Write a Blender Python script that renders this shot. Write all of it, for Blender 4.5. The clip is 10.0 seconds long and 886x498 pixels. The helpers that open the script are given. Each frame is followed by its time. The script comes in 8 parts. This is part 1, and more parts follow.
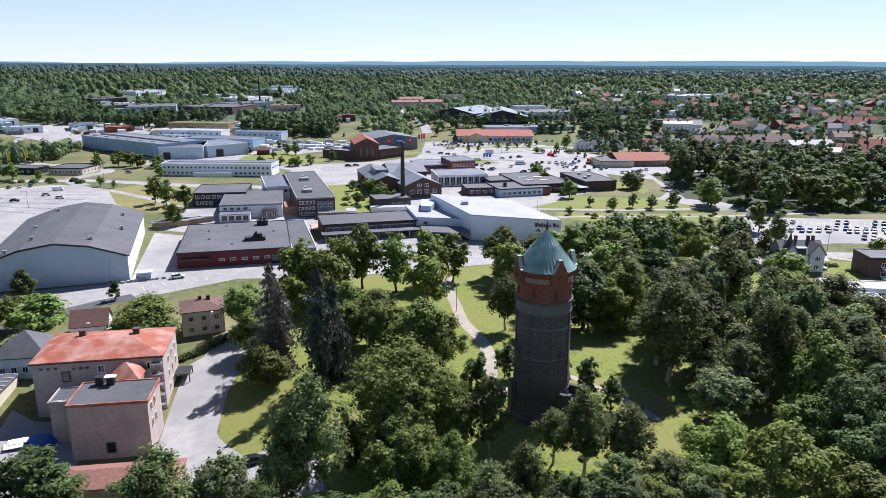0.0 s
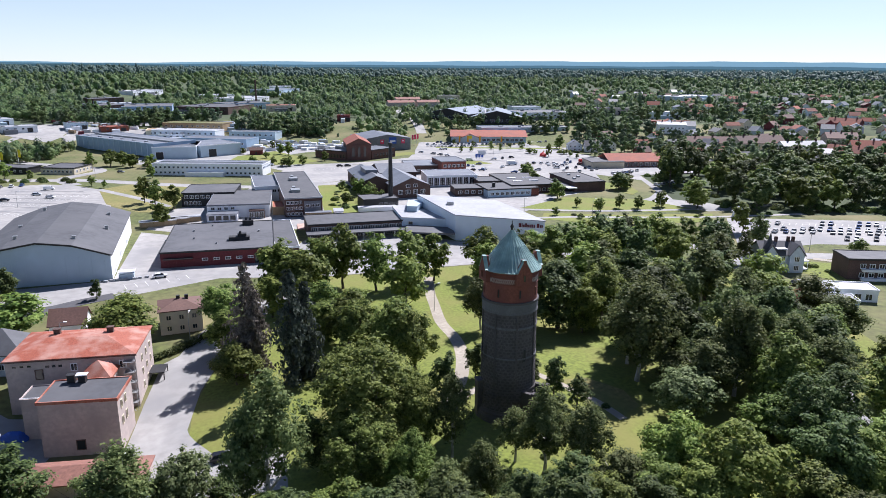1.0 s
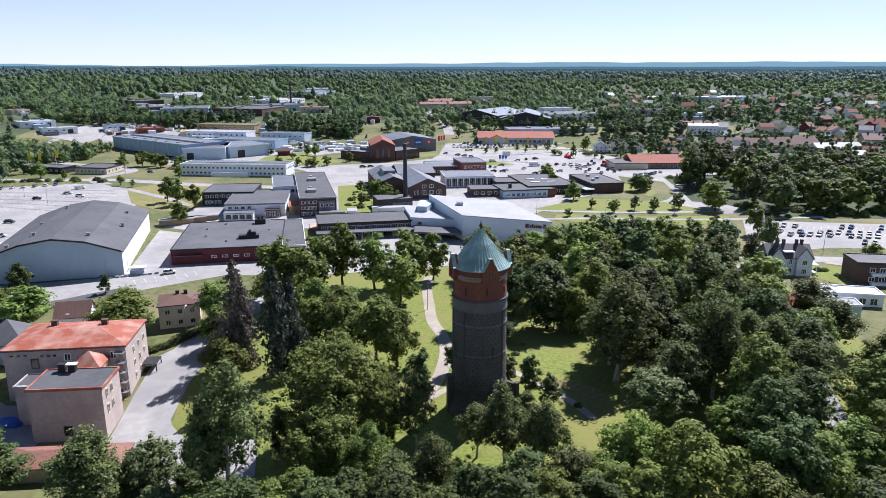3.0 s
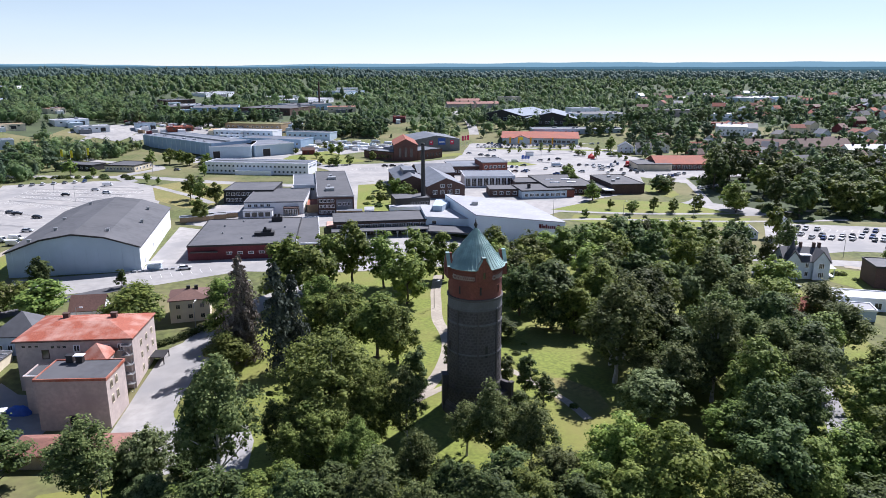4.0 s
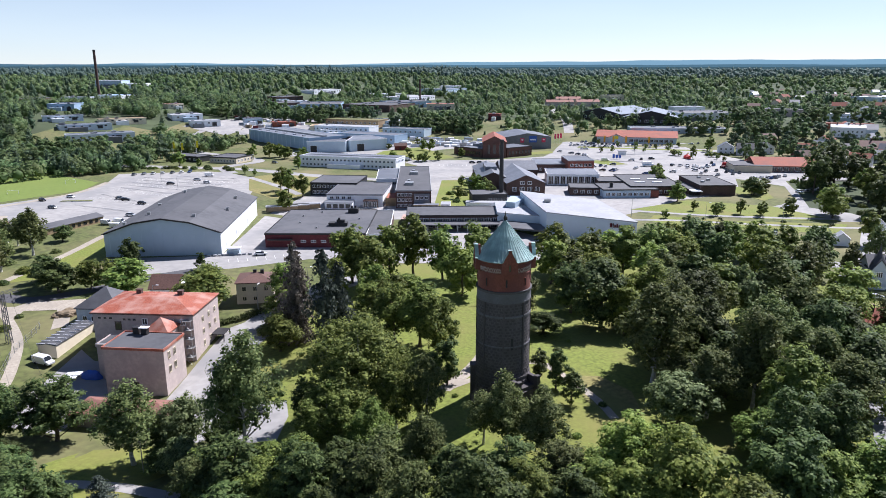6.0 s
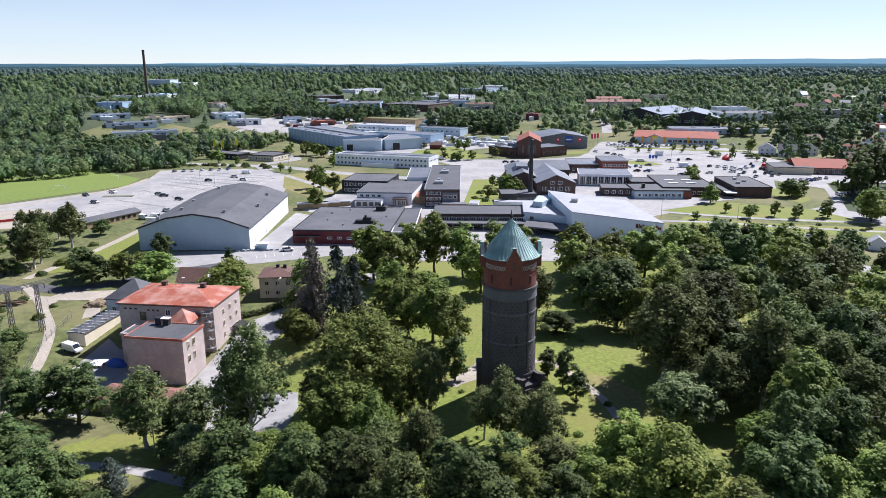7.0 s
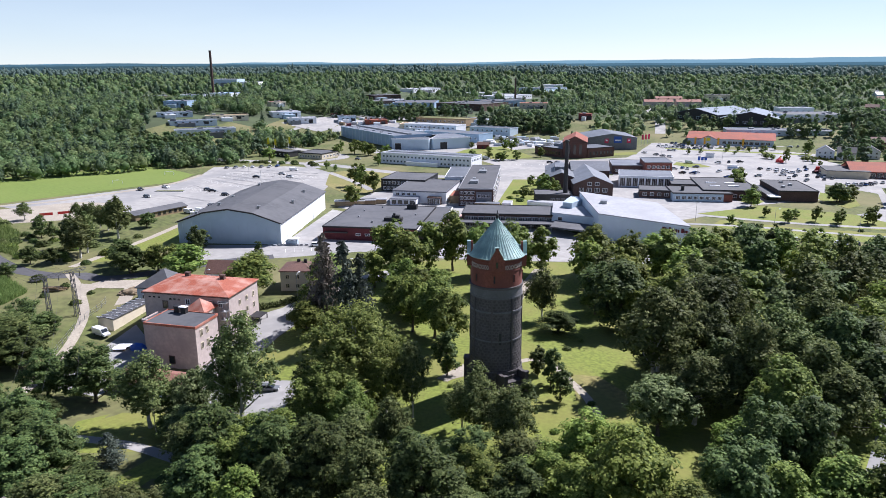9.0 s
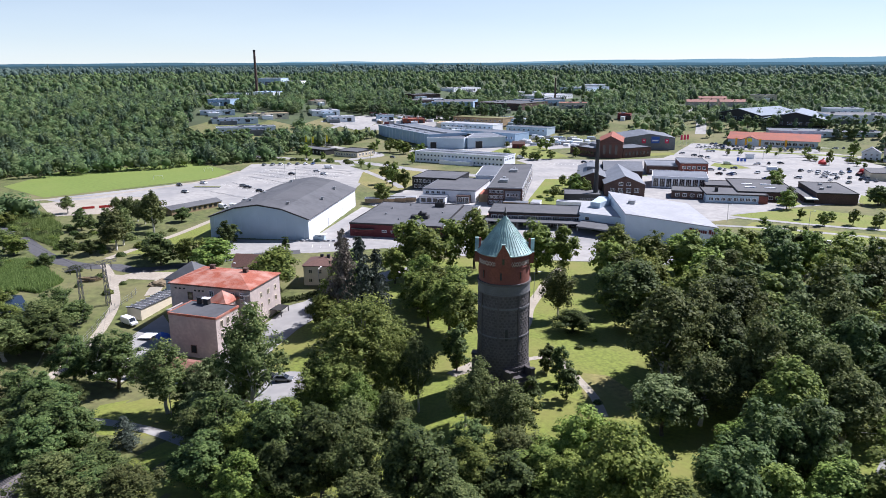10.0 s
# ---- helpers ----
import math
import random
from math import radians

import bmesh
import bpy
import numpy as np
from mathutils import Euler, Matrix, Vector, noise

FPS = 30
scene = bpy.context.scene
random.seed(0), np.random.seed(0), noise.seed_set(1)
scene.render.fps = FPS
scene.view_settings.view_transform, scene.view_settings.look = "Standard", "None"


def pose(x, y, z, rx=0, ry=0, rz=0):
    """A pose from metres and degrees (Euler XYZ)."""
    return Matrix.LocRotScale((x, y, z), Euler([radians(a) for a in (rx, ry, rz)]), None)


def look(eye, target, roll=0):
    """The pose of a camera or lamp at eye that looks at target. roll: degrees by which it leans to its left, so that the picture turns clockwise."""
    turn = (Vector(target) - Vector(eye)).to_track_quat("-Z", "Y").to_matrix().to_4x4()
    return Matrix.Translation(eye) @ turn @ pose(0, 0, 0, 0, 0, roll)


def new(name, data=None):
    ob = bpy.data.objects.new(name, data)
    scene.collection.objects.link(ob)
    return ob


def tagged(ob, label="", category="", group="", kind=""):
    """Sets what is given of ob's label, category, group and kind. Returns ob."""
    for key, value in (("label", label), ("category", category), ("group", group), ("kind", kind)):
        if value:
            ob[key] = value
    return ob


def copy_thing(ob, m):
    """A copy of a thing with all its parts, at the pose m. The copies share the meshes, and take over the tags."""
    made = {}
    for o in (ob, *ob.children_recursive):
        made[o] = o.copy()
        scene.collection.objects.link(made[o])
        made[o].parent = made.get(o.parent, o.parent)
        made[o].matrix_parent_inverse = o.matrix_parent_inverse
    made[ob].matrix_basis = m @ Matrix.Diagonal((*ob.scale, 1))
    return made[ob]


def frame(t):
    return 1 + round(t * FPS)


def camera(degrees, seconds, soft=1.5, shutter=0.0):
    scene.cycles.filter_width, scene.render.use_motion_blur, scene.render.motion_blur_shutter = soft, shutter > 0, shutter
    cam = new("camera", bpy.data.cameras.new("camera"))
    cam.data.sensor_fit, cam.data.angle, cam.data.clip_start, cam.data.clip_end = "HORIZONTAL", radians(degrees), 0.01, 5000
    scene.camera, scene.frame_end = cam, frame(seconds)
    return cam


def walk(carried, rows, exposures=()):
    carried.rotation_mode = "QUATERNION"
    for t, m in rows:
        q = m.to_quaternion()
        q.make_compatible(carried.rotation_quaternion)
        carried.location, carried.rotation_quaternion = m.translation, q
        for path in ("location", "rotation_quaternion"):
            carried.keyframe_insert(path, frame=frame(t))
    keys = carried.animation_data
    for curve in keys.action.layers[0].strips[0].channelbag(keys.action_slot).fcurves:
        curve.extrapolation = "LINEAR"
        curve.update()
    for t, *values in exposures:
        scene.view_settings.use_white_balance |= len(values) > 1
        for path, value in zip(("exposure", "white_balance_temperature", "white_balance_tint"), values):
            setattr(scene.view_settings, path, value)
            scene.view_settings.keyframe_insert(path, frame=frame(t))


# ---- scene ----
cam = camera(64.2, 10.0, soft=0.6)
PATH = [
    (0, (-29.125, -118.871, 64.561), (-28.953, -116.943, 64.054), 0.2),
    (0.5, (-26.071, -119.912, 64.685), (-25.901, -117.985, 64.178), 0.3),
    (1, (-23.127, -120.725, 64.882), (-22.957, -118.798, 64.376), 0.3),
    (1.5, (-20.111, -121.541, 64.943), (-19.945, -119.613, 64.438), 0.3),
    (2, (-16.962, -122.415, 64.925), (-16.831, -120.484, 64.42), 0.1),
    (2.5, (-13.727, -123.137, 64.908), (-13.637, -121.203, 64.405), 0.0),
    (4, (-4.109, -124.548, 64.813), (-4.14, -122.613, 64.311), 0.0),
    (4.5, (-0.753, -125.052, 64.701), (-0.851, -123.119, 64.196), 0.0),
    (5, (2.718, -125.502, 64.474), (2.546, -123.574, 63.969), 0.0),
    (5.5, (6.285, -125.748, 64.214), (6.034, -123.829, 63.708), -0.1),
    (7, (16.548, -126.299, 64.025), (16.106, -124.415, 63.518), -0.2),
    (7.5, (20.062, -126.569, 64.22), (19.58, -124.696, 63.711), -0.3),
    (8, (23.959, -126.702, 64.391), (23.441, -124.838, 63.883), -0.3),
    (8.5, (27.745, -126.644, 64.622), (27.191, -124.79, 64.114), -0.4),
    (9, (31.334, -126.342, 64.858), (30.72, -124.508, 64.349), -0.3),
    (9.5, (34.558, -126.177, 64.717), (33.877, -124.367, 64.207), -0.3),
    (10, (37.954, -125.835, 64.659), (37.229, -124.042, 64.149), -0.3),
]
walk(cam, [(t, look(eye, target, roll)) for t, eye, target, roll in PATH], [(0.0, 0.72, 6050, 19), (10.0, 0.72, 6050, 19)])

# ---- world, sun, exposure ----
SUN_ELEV, SUN_DIR = radians(48.5), Vector((0.616, 0.788))
world = bpy.data.worlds.new("world")
scene.world = world
world.use_nodes = True
wn = world.node_tree
sky = wn.nodes.new("ShaderNodeTexSky")
sky.sky_type = 'NISHITA'
sky.sun_disc = False
sky.sun_elevation = SUN_ELEV
sky.sun_rotation = math.atan2(SUN_DIR.x, SUN_DIR.y)
sky.air_density, sky.dust_density, sky.ozone_density = 0.7, 0.0, 1.5
bg = wn.nodes["Background"]
wn.links.new(sky.outputs[0], bg.inputs[0])
bg.inputs[1].default_value = 0.064
# thin milky haze low over the horizon, with faint wisps
tc = wn.nodes.new("ShaderNodeTexCoord")
sp = wn.nodes.new("ShaderNodeSeparateXYZ")
wn.links.new(tc.outputs["Generated"], sp.inputs[0])
hz = wn.nodes.new("ShaderNodeMapRange")
hz.inputs["From Min"].default_value, hz.inputs["From Max"].default_value = 0.42, 0.0
hz.inputs["To Min"].default_value, hz.inputs["To Max"].default_value = 0.0, 0.5
wn.links.new(sp.outputs["Z"], hz.inputs["Value"])
st = wn.nodes.new("ShaderNodeMapping")
st.inputs["Scale"].default_value = (2.0, 2.0, 14.0)
wn.links.new(tc.outputs["Generated"], st.inputs["Vector"])
wp = wn.nodes.new("ShaderNodeTexNoise")
wp.inputs["Scale"].default_value, wp.inputs["Detail"].default_value = 1.6, 6
wn.links.new(st.outputs[0], wp.inputs["Vector"])
wm = wn.nodes.new("ShaderNodeMath")
wm.operation = 'MULTIPLY_ADD'
wm.inputs[1].default_value, wm.inputs[2].default_value = 0.5, 0.75
wn.links.new(wp.outputs["Fac"], wm.inputs[0])
wf = wn.nodes.new("ShaderNodeMath")
wf.operation = 'MULTIPLY'
wn.links.new(hz.outputs[0], wf.inputs[0])
wn.links.new(wm.outputs[0], wf.inputs[1])
hm = wn.nodes.new("ShaderNodeMix")
hm.data_type = 'RGBA'
hm.inputs[7].default_value = (8.6, 9.9, 9.9, 1)
wn.links.new(wf.outputs[0], hm.inputs[0])
wn.links.new(sky.outputs[0], hm.inputs[6])
wn.links.new(hm.outputs[2], bg.inputs[0])
sun = new("sun", bpy.data.lights.new("sun", 'SUN'))
sun.data.energy, sun.data.angle, sun.data.color = 5.2, radians(0.55), (1.0, 0.975, 0.93)
sun_from = Vector((SUN_DIR.x * math.cos(SUN_ELEV), SUN_DIR.y * math.cos(SUN_ELEV), math.sin(SUN_ELEV)))
sun.matrix_world = look(sun_from * 500, (0, 0, 0))


# ---- materials ----
def mat(name, col, rough=0.8, var=0.25, scale=1.0, big=0.06, bump=0.0, metal=0.0, tint=None, rnd=0.0, spec=0.5):
    """A surface with grain (scale, per metre) and broad stains (big, per metre); tint: the stains' colour; rnd: difference from piece to piece."""
    m = bpy.data.materials.new(name)
    m.use_nodes = True
    t = m.node_tree
    b = t.nodes["Principled BSDF"]
    b.inputs["Roughness"].default_value = rough
    b.inputs["Metallic"].default_value = metal
    b.inputs["Specular IOR Level"].default_value = spec
    geo = t.nodes.new("ShaderNodeNewGeometry")

    def ns(sc, detail=5):
        n = t.nodes.new("ShaderNodeTexNoise")
        n.inputs["Scale"].default_value = sc
        n.inputs["Detail"].default_value = detail
        t.links.new(geo.outputs["Position"], n.inputs["Vector"])
        return n.outputs["Fac"]

    def mix(fac, a, c, blend='MIX'):
        n = t.nodes.new("ShaderNodeMix")
        n.data_type, n.blend_type = 'RGBA', blend
        for key, v in (("Factor", fac), ("A", a), ("B", c)):
            s = [i for i in n.inputs if i.name == key and (i.type == 'RGBA' or key == "Factor" and i.type == 'VALUE')][0]
            if isinstance(v, (int, float)):
                s.default_value = v
            elif isinstance(v, tuple):
                s.default_value = (*v, 1)
            else:
                t.links.new(v, s)
        return [o for o in n.outputs if o.type == 'RGBA'][0]

    def ramp(v, lo, hi):
        n = t.nodes.new("ShaderNodeMapRange")
        n.inputs["From Min"].default_value, n.inputs["From Max"].default_value = lo, hi
        t.links.new(v, n.inputs["Value"])
        return n.outputs["Result"]
    fine, broad = ns(scale), ns(big)
    dark = tuple(c * (1 - var) for c in col)
    light = tuple(min(1, c * (1 + var)) for c in col)
    c = mix(ramp(fine, 0.3, 0.7), dark, light)
    c = mix(ramp(broad, 0.42, 0.68), c, tint or tuple(x * (1 - var * 0.8) for x in col))
    if rnd:
        oi = t.nodes.new("ShaderNodeObjectInfo")
        hsv = t.nodes.new("ShaderNodeHueSaturation")
        mr = t.nodes.new("ShaderNodeMapRange")
        mr.inputs["To Min"].default_value, mr.inputs["To Max"].default_value = 1 - rnd, 1 + rnd
        t.links.new(oi.outputs["Random"], mr.inputs["Value"])
        t.links.new(mr.outputs[0], hsv.inputs["Value"])
        t.links.new(c, hsv.inputs["Color"])
        c = hsv.outputs[0]
    t.links.new(c, b.inputs["Base Color"])
    if bump:
        bp = t.nodes.new("ShaderNodeBump")
        bp.inputs["Strength"].default_value = bump
        bp.inputs["Distance"].default_value = 0.05
        t.links.new(fine, bp.inputs["Height"])
        t.links.new(bp.outputs[0], b.inputs["Normal"])
    return m


def leaf_mat(name, col, tip, rnd=0.3, trans=0.5, hue=0.018, patch=0.0):
    """Foliage: varies by leaf clump and by tree, and lets some light through."""
    m = bpy.data.materials.new(name)
    m.use_nodes = True
    t = m.node_tree
    b = t.nodes["Principled BSDF"]
    b.inputs["Roughness"].default_value = 0.6
    b.inputs["Specular IOR Level"].default_value = 0.12
    geo = t.nodes.new("ShaderNodeNewGeometry")
    oi = t.nodes.new("ShaderNodeObjectInfo")
    mx = t.nodes.new("ShaderNodeMix")
    mx.data_type = 'RGBA'
    mx.inputs[6].default_value, mx.inputs[7].default_value = (*col, 1), (*tip, 1)
    nz = t.nodes.new("ShaderNodeTexNoise")
    nz.inputs["Scale"].default_value = 0.35
    t.links.new(geo.outputs["Position"], nz.inputs["Vector"])
    ad = t.nodes.new("ShaderNodeMath")
    ad.operation = 'MULTIPLY_ADD'
    ad.inputs[1].default_value, ad.inputs[2].default_value = 0.95, -0.26
    t.links.new(geo.outputs["Random Per Island"], ad.inputs[0])
    ad2 = t.nodes.new("ShaderNodeMath")
    ad2.operation = 'MULTIPLY_ADD'
    ad2.inputs[1].default_value = 0.6
    ad2.use_clamp = True
    t.links.new(nz.outputs["Fac"], ad2.inputs[0])
    t.links.new(ad.outputs[0], ad2.inputs[2])
    t.links.new(ad2.outputs[0], mx.inputs[0])
    hsv = t.nodes.new("ShaderNodeHueSaturation")
    for i, (lo, hi) in (("Value", (1 - rnd, 1 + rnd)), ("Hue", (0.5 - hue, 0.5 + hue))):
        mr = t.nodes.new("ShaderNodeMapRange")
        mr.inputs["To Min"].default_value, mr.inputs["To Max"].default_value = lo, hi
        src = oi.outputs["Random"]
        if patch:
            pn = t.nodes.new("ShaderNodeTexNoise")
            pn.inputs["Scale"].default_value = 0.11 if i == "Value" else 0.07
            pn.inputs["Detail"].default_value = 1
            t.links.new(geo.outputs["Position"], pn.inputs["Vector"])
            src = pn.outputs["Fac"]
            mr.inputs["From Min"].default_value, mr.inputs["From Max"].default_value = .3, .7
            mr.inputs["To Min"].default_value, mr.inputs["To Max"].default_value = (1 - patch, 1 + patch) if i == "Value" else (.47, .525)
        t.links.new(src, mr.inputs["Value"])
        t.links.new(mr.outputs[0], hsv.inputs[i])
    t.links.new(mx.outputs[2], hsv.inputs["Color"])
    t.links.new(hsv.outputs[0], b.inputs["Base Color"])
    tr = t.nodes.new("ShaderNodeBsdfTranslucent")
    t.links.new(hsv.outputs[0], tr.inputs[0])
    ms = t.nodes.new("ShaderNodeMixShader")
    ms.inputs[0].default_value = trans
    t.links.new(b.outputs[0], ms.inputs[1])
    t.links.new(tr.outputs[0], ms.inputs[2])
    t.links.new(ms.outputs[0], t.nodes["Material Output"].inputs[0])
    return m


M = {
    "drygrass": mat("dry_grass", (0.215, 0.19, 0.065), 0.95, 0.3, 0.9, 0.08, 0.4, tint=(0.16, 0.165, 0.045)),
    "grass": mat("grass", (0.152, 0.186, 0.029), 0.95, 0.30, 1.3, 0.07, 0.5, tint=(0.19, 0.185, 0.046)),
    "meadow": mat("meadow", (0.092, 0.11, 0.03), 0.95, 0.45, 0.5, 0.03, 0.4, tint=(0.185, 0.165, 0.075)),
    "pitch": mat("pitch", (0.135, 0.19, 0.032), 0.95, 0.12, 0.5, 0.02, 0.2, tint=(0.16, 0.205, 0.04)),
    "asphalt": mat("asphalt", (0.325, 0.315, 0.30), 0.9, 0.16, 0.35, 0.05, 0.15, tint=(0.235, 0.235, 0.235)),
    "darkroad": mat("dark_asphalt", (0.085, 0.085, 0.092), 0.9, 0.2, 0.8, 0.08, 0.1),
    "road": mat("road", (0.22, 0.22, 0.225), 0.9, 0.15, 0.6, 0.05, 0.1, tint=(0.26, 0.26, 0.255)),
    "gravel": mat("gravel", (0.36, 0.32, 0.26), 0.95, 0.2, 1.5, 0.15, 0.2),
    "earth": mat("earth", (0.22, 0.17, 0.11), 0.95, 0.3, 0.8, 0.1, 0.3),
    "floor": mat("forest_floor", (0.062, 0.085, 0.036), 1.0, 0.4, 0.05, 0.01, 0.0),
    "water": mat("water", (0.012, 0.025, 0.05), 0.08, 0.2, 0.3, 0.05, 0.05),
    "paint": mat("road_paint", (0.75, 0.75, 0.73), 0.7, 0.1, 2.0),
    "felt": mat("roof_felt", (0.075, 0.078, 0.086), 0.8, 0.2, 0.5, 0.09, 0.1, tint=(0.098, 0.10, 0.108), rnd=0.15),
    "sheet": mat("grey_sheet_roof", (0.155, 0.168, 0.19), 0.5, 0.2, 0.8, 0.1, 0.05, tint=(0.12, 0.13, 0.15), rnd=0.2),
    "whiteroof": mat("pale_roof", (0.35, 0.36, 0.38), 0.65, 0.12, 0.7, 0.12, tint=(0.30, 0.31, 0.33)),
    "copper": mat("green_copper", (0.30, 0.44, 0.42), 0.5, 0.25, 0.8, 0.3, 0.1, tint=(0.17, 0.27, 0.26)),
    "redsheet": mat("red_sheet_roof", (0.31, 0.085, 0.048), 0.75, 0.28, 5.0, 0.35, 0.08, tint=(0.43, 0.235, 0.185)),
    "rustsheet": mat("rusty_sheet_roof", (0.25, 0.115, 0.085), 0.8, 0.25, 1.6, 0.5, 0.08, tint=(0.21, 0.10, 0.08)),
    "palestone": mat("pale_granite", (0.135, 0.135, 0.145), 0.9, 0.2, 4.0, 0.3, 0.3, tint=(0.105, 0.105, 0.112)),
    "redtile": mat("red_tile_roof", (0.25, 0.072, 0.042), 0.85, 0.25, 2.0, 0.15, 0.2, tint=(0.19, 0.065, 0.045), rnd=0.3),
    "greytile": mat("grey_tile_roof", (0.115, 0.10, 0.095), 0.85, 0.25, 3.0, 0.2, 0.2),
    "browntile": mat("brown_tile_roof", (0.14, 0.075, 0.06), 0.8, 0.2, 2.0, 0.15, 0.2, rnd=0.3),
    "brick": mat("red_brick", (0.20, 0.065, 0.045), 0.85, 0.3, 3.0, 0.2, 0.2, tint=(0.15, 0.05, 0.04)),
    "oldbrick": mat("old_factory_brick", (0.125, 0.058, 0.046), 0.85, 0.3, 3.0, 0.2, 0.2, tint=(0.09, 0.05, 0.043)),
    "darkbrick": mat("dark_brick", (0.10, 0.06, 0.05), 0.85, 0.3, 3.0, 0.2, 0.2),
    "stone": mat("grey_granite", (0.092, 0.083, 0.084), 0.9, 0.25, 5.0, 0.25, 0.35, tint=(0.07, 0.063, 0.064), rnd=0.2),
    "render": mat("pink_render", (0.47, 0.395, 0.365), 0.9, 0.12, 1.4, 0.3, 0.05, tint=(0.39, 0.33, 0.31)),
    "yellowren": mat("ochre_render", (0.66, 0.58, 0.46), 0.9, 0.1, 0.6, 0.2, 0.05),
    "white": mat("white_paint", (0.79, 0.81, 0.84), 0.6, 0.05, 0.5, 0.1, tint=(0.71, 0.73, 0.77)),
    "palesheet": mat("pale_blue_sheet", (0.45, 0.55, 0.64), 0.55, 0.05, 0.4, 0.08, tint=(0.39, 0.49, 0.58)),
    # the arena's white cladding, with the blue of its shade put into the colour
    "coolwhite": mat("shade_blued_cladding", (0.62, 0.70, 0.78), 0.55, 0.05, 0.4, 0.08, tint=(0.56, 0.65, 0.73)),
    "bluesheet": mat("blue_grey_sheet", (0.29, 0.41, 0.55), 0.55, 0.08, 0.4, 0.08),
    "redwood": mat("red_boards", (0.14, 0.024, 0.03), 0.75, 0.2, 1.5, 0.2, 0.1),
    "blackwood": mat("black_boards", (0.03, 0.03, 0.032), 0.7, 0.2, 1.0),
    "greywood": mat("grey_blue_boards", (0.54, 0.61, 0.69), 0.75, 0.1, 1.0, 0.2),
    "timber": mat("weathered_timber", (0.30, 0.22, 0.13), 0.8, 0.2, 1.0, 0.3, rnd=0.2),
    "cream": mat("cream_render", (0.62, 0.55, 0.42), 0.85, 0.08, 0.6, 0.2, rnd=0.15),
    "glass": mat("dark_glass", (0.025, 0.03, 0.035), 0.08, 0.2, 0.5, 0.2, spec=0.8),
    "metal": mat("galvanised_steel", (0.36, 0.37, 0.38), 0.45, 0.15, 2.0, 0.3, 0.0, metal=0.6),
    "darksteel": mat("weathered_steel", (0.11, 0.11, 0.115), 0.7, 0.25, 2.0, 0.3),
    "black": mat("black_metal", (0.02, 0.02, 0.022), 0.6, 0.2, 1.0),
    "bark": mat("bark", (0.11, 0.09, 0.07), 0.95, 0.35, 3.0, 0.5, 0.5),
    "birchbark": mat("birch_bark", (0.5, 0.48, 0.44), 0.9, 0.4, 1.6, 0.5, 0.2),
    "blue": mat("blue_plastic", (0.02, 0.09, 0.42), 0.5, 0.15, 1.0),
    "orange": mat("orange_banner", (0.75, 0.38, 0.02), 0.7, 0.1, 1.0),
    "pinkred": mat("pink_red_banner", (0.65, 0.05, 0.12), 0.7, 0.1, 1.0),
    "yellow": mat("yellow_banner", (0.75, 0.65, 0.03), 0.7, 0.1, 1.0),
    "solar": mat("dark_panel", (0.03, 0.033, 0.04), 0.3, 0.2, 1.0),
    "redpaint": mat("red_paint", (0.55, 0.03, 0.03), 0.6, 0.15, 1.0),
    "rubber": mat("rubber", (0.02, 0.02, 0.02), 0.8),
    "lime": leaf_mat("broad_leaves", (0.053, 0.093, 0.02), (0.256, 0.309, 0.077), trans=.36),
    "bright": leaf_mat("fresh_leaves", (0.073, 0.126, 0.023), (0.326, 0.385, 0.094), trans=.38),
    "birch": leaf_mat("birch_leaves", (0.057, 0.085, 0.028), (0.202, 0.23, 0.084), trans=.36),
    "droop": leaf_mat("hanging_leaves", (0.062, 0.102, 0.023), (0.264, 0.326, 0.087), rnd=.12, trans=.36),
    "pale": leaf_mat("pale_leaves", (0.057, 0.097, 0.033), (0.331, 0.405, 0.184), trans=.42),
    "spruce": leaf_mat("spruce_needles", (0.030, 0.042, 0.032), (0.125, 0.150, 0.120), trans=0.15),
    "deadspruce": leaf_mat("dry_spruce_needles", (0.060, 0.050, 0.042), (0.215, 0.185, 0.155), trans=0.15),
    "reed": leaf_mat("reed_blades", (0.105, 0.15, 0.045), (0.24, 0.30, 0.10), trans=.4),
    "dark": leaf_mat("dark_leaves", (0.032, 0.059, 0.02), (0.14, 0.18, 0.059), rnd=0.34, trans=.33),
    "woods": leaf_mat("wood_leaves", (0.092, 0.150, 0.062), (0.205, 0.285, 0.122), trans=.5, patch=.26),
    "conifer": leaf_mat("conifer_needles", (0.070, 0.115, 0.070), (0.140, 0.198, 0.114), trans=.42, patch=.2),
    # farthest trees: distance haze is put into this paler blue-green
    "farwoods": leaf_mat("haze_tinted_conifers", (0.106, 0.162, 0.142), (0.168, 0.236, 0.208), patch=.18),
    "slateblue": mat("blue_grey_roof", (0.17, 0.205, 0.25), 0.8, 0.1, 0.4, 0.05, 0.0, rnd=0.2),
}


# ---- building blocks ----
def ease(t):
    t = max(0.0, min(1.0, t))
    return t * t * (3 - 2 * t)


def ground_z(x, y):
    """The lie of the land: a low mound under the tower, a dip at the pink building, then a slow rise to the far hills."""
    z = 1.5 * math.exp(-((x - 6) ** 2 + (y - 4) ** 2) / (2 * 25 ** 2)) - 4.8 * math.exp(-((x + 80) ** 2 + (y + 8) ** 2) / (2 * 28 ** 2))
    r = math.hypot(x, y + 60)
    z += 12 * ease((r - 535) / 140) + 29 * max(0, (r - 700) / 4100) + 9 * ease((-x - 280) / 150) * ease((r - 450) / 150)
    if r > 1300:
        k = (r - 1300) / 3500
        z += 8 * k * noise.noise((x / 900, y / 900, 0)) + 4 * noise.noise((x / 300, y / 300, 2)) * min(1, k * 4)
    return z


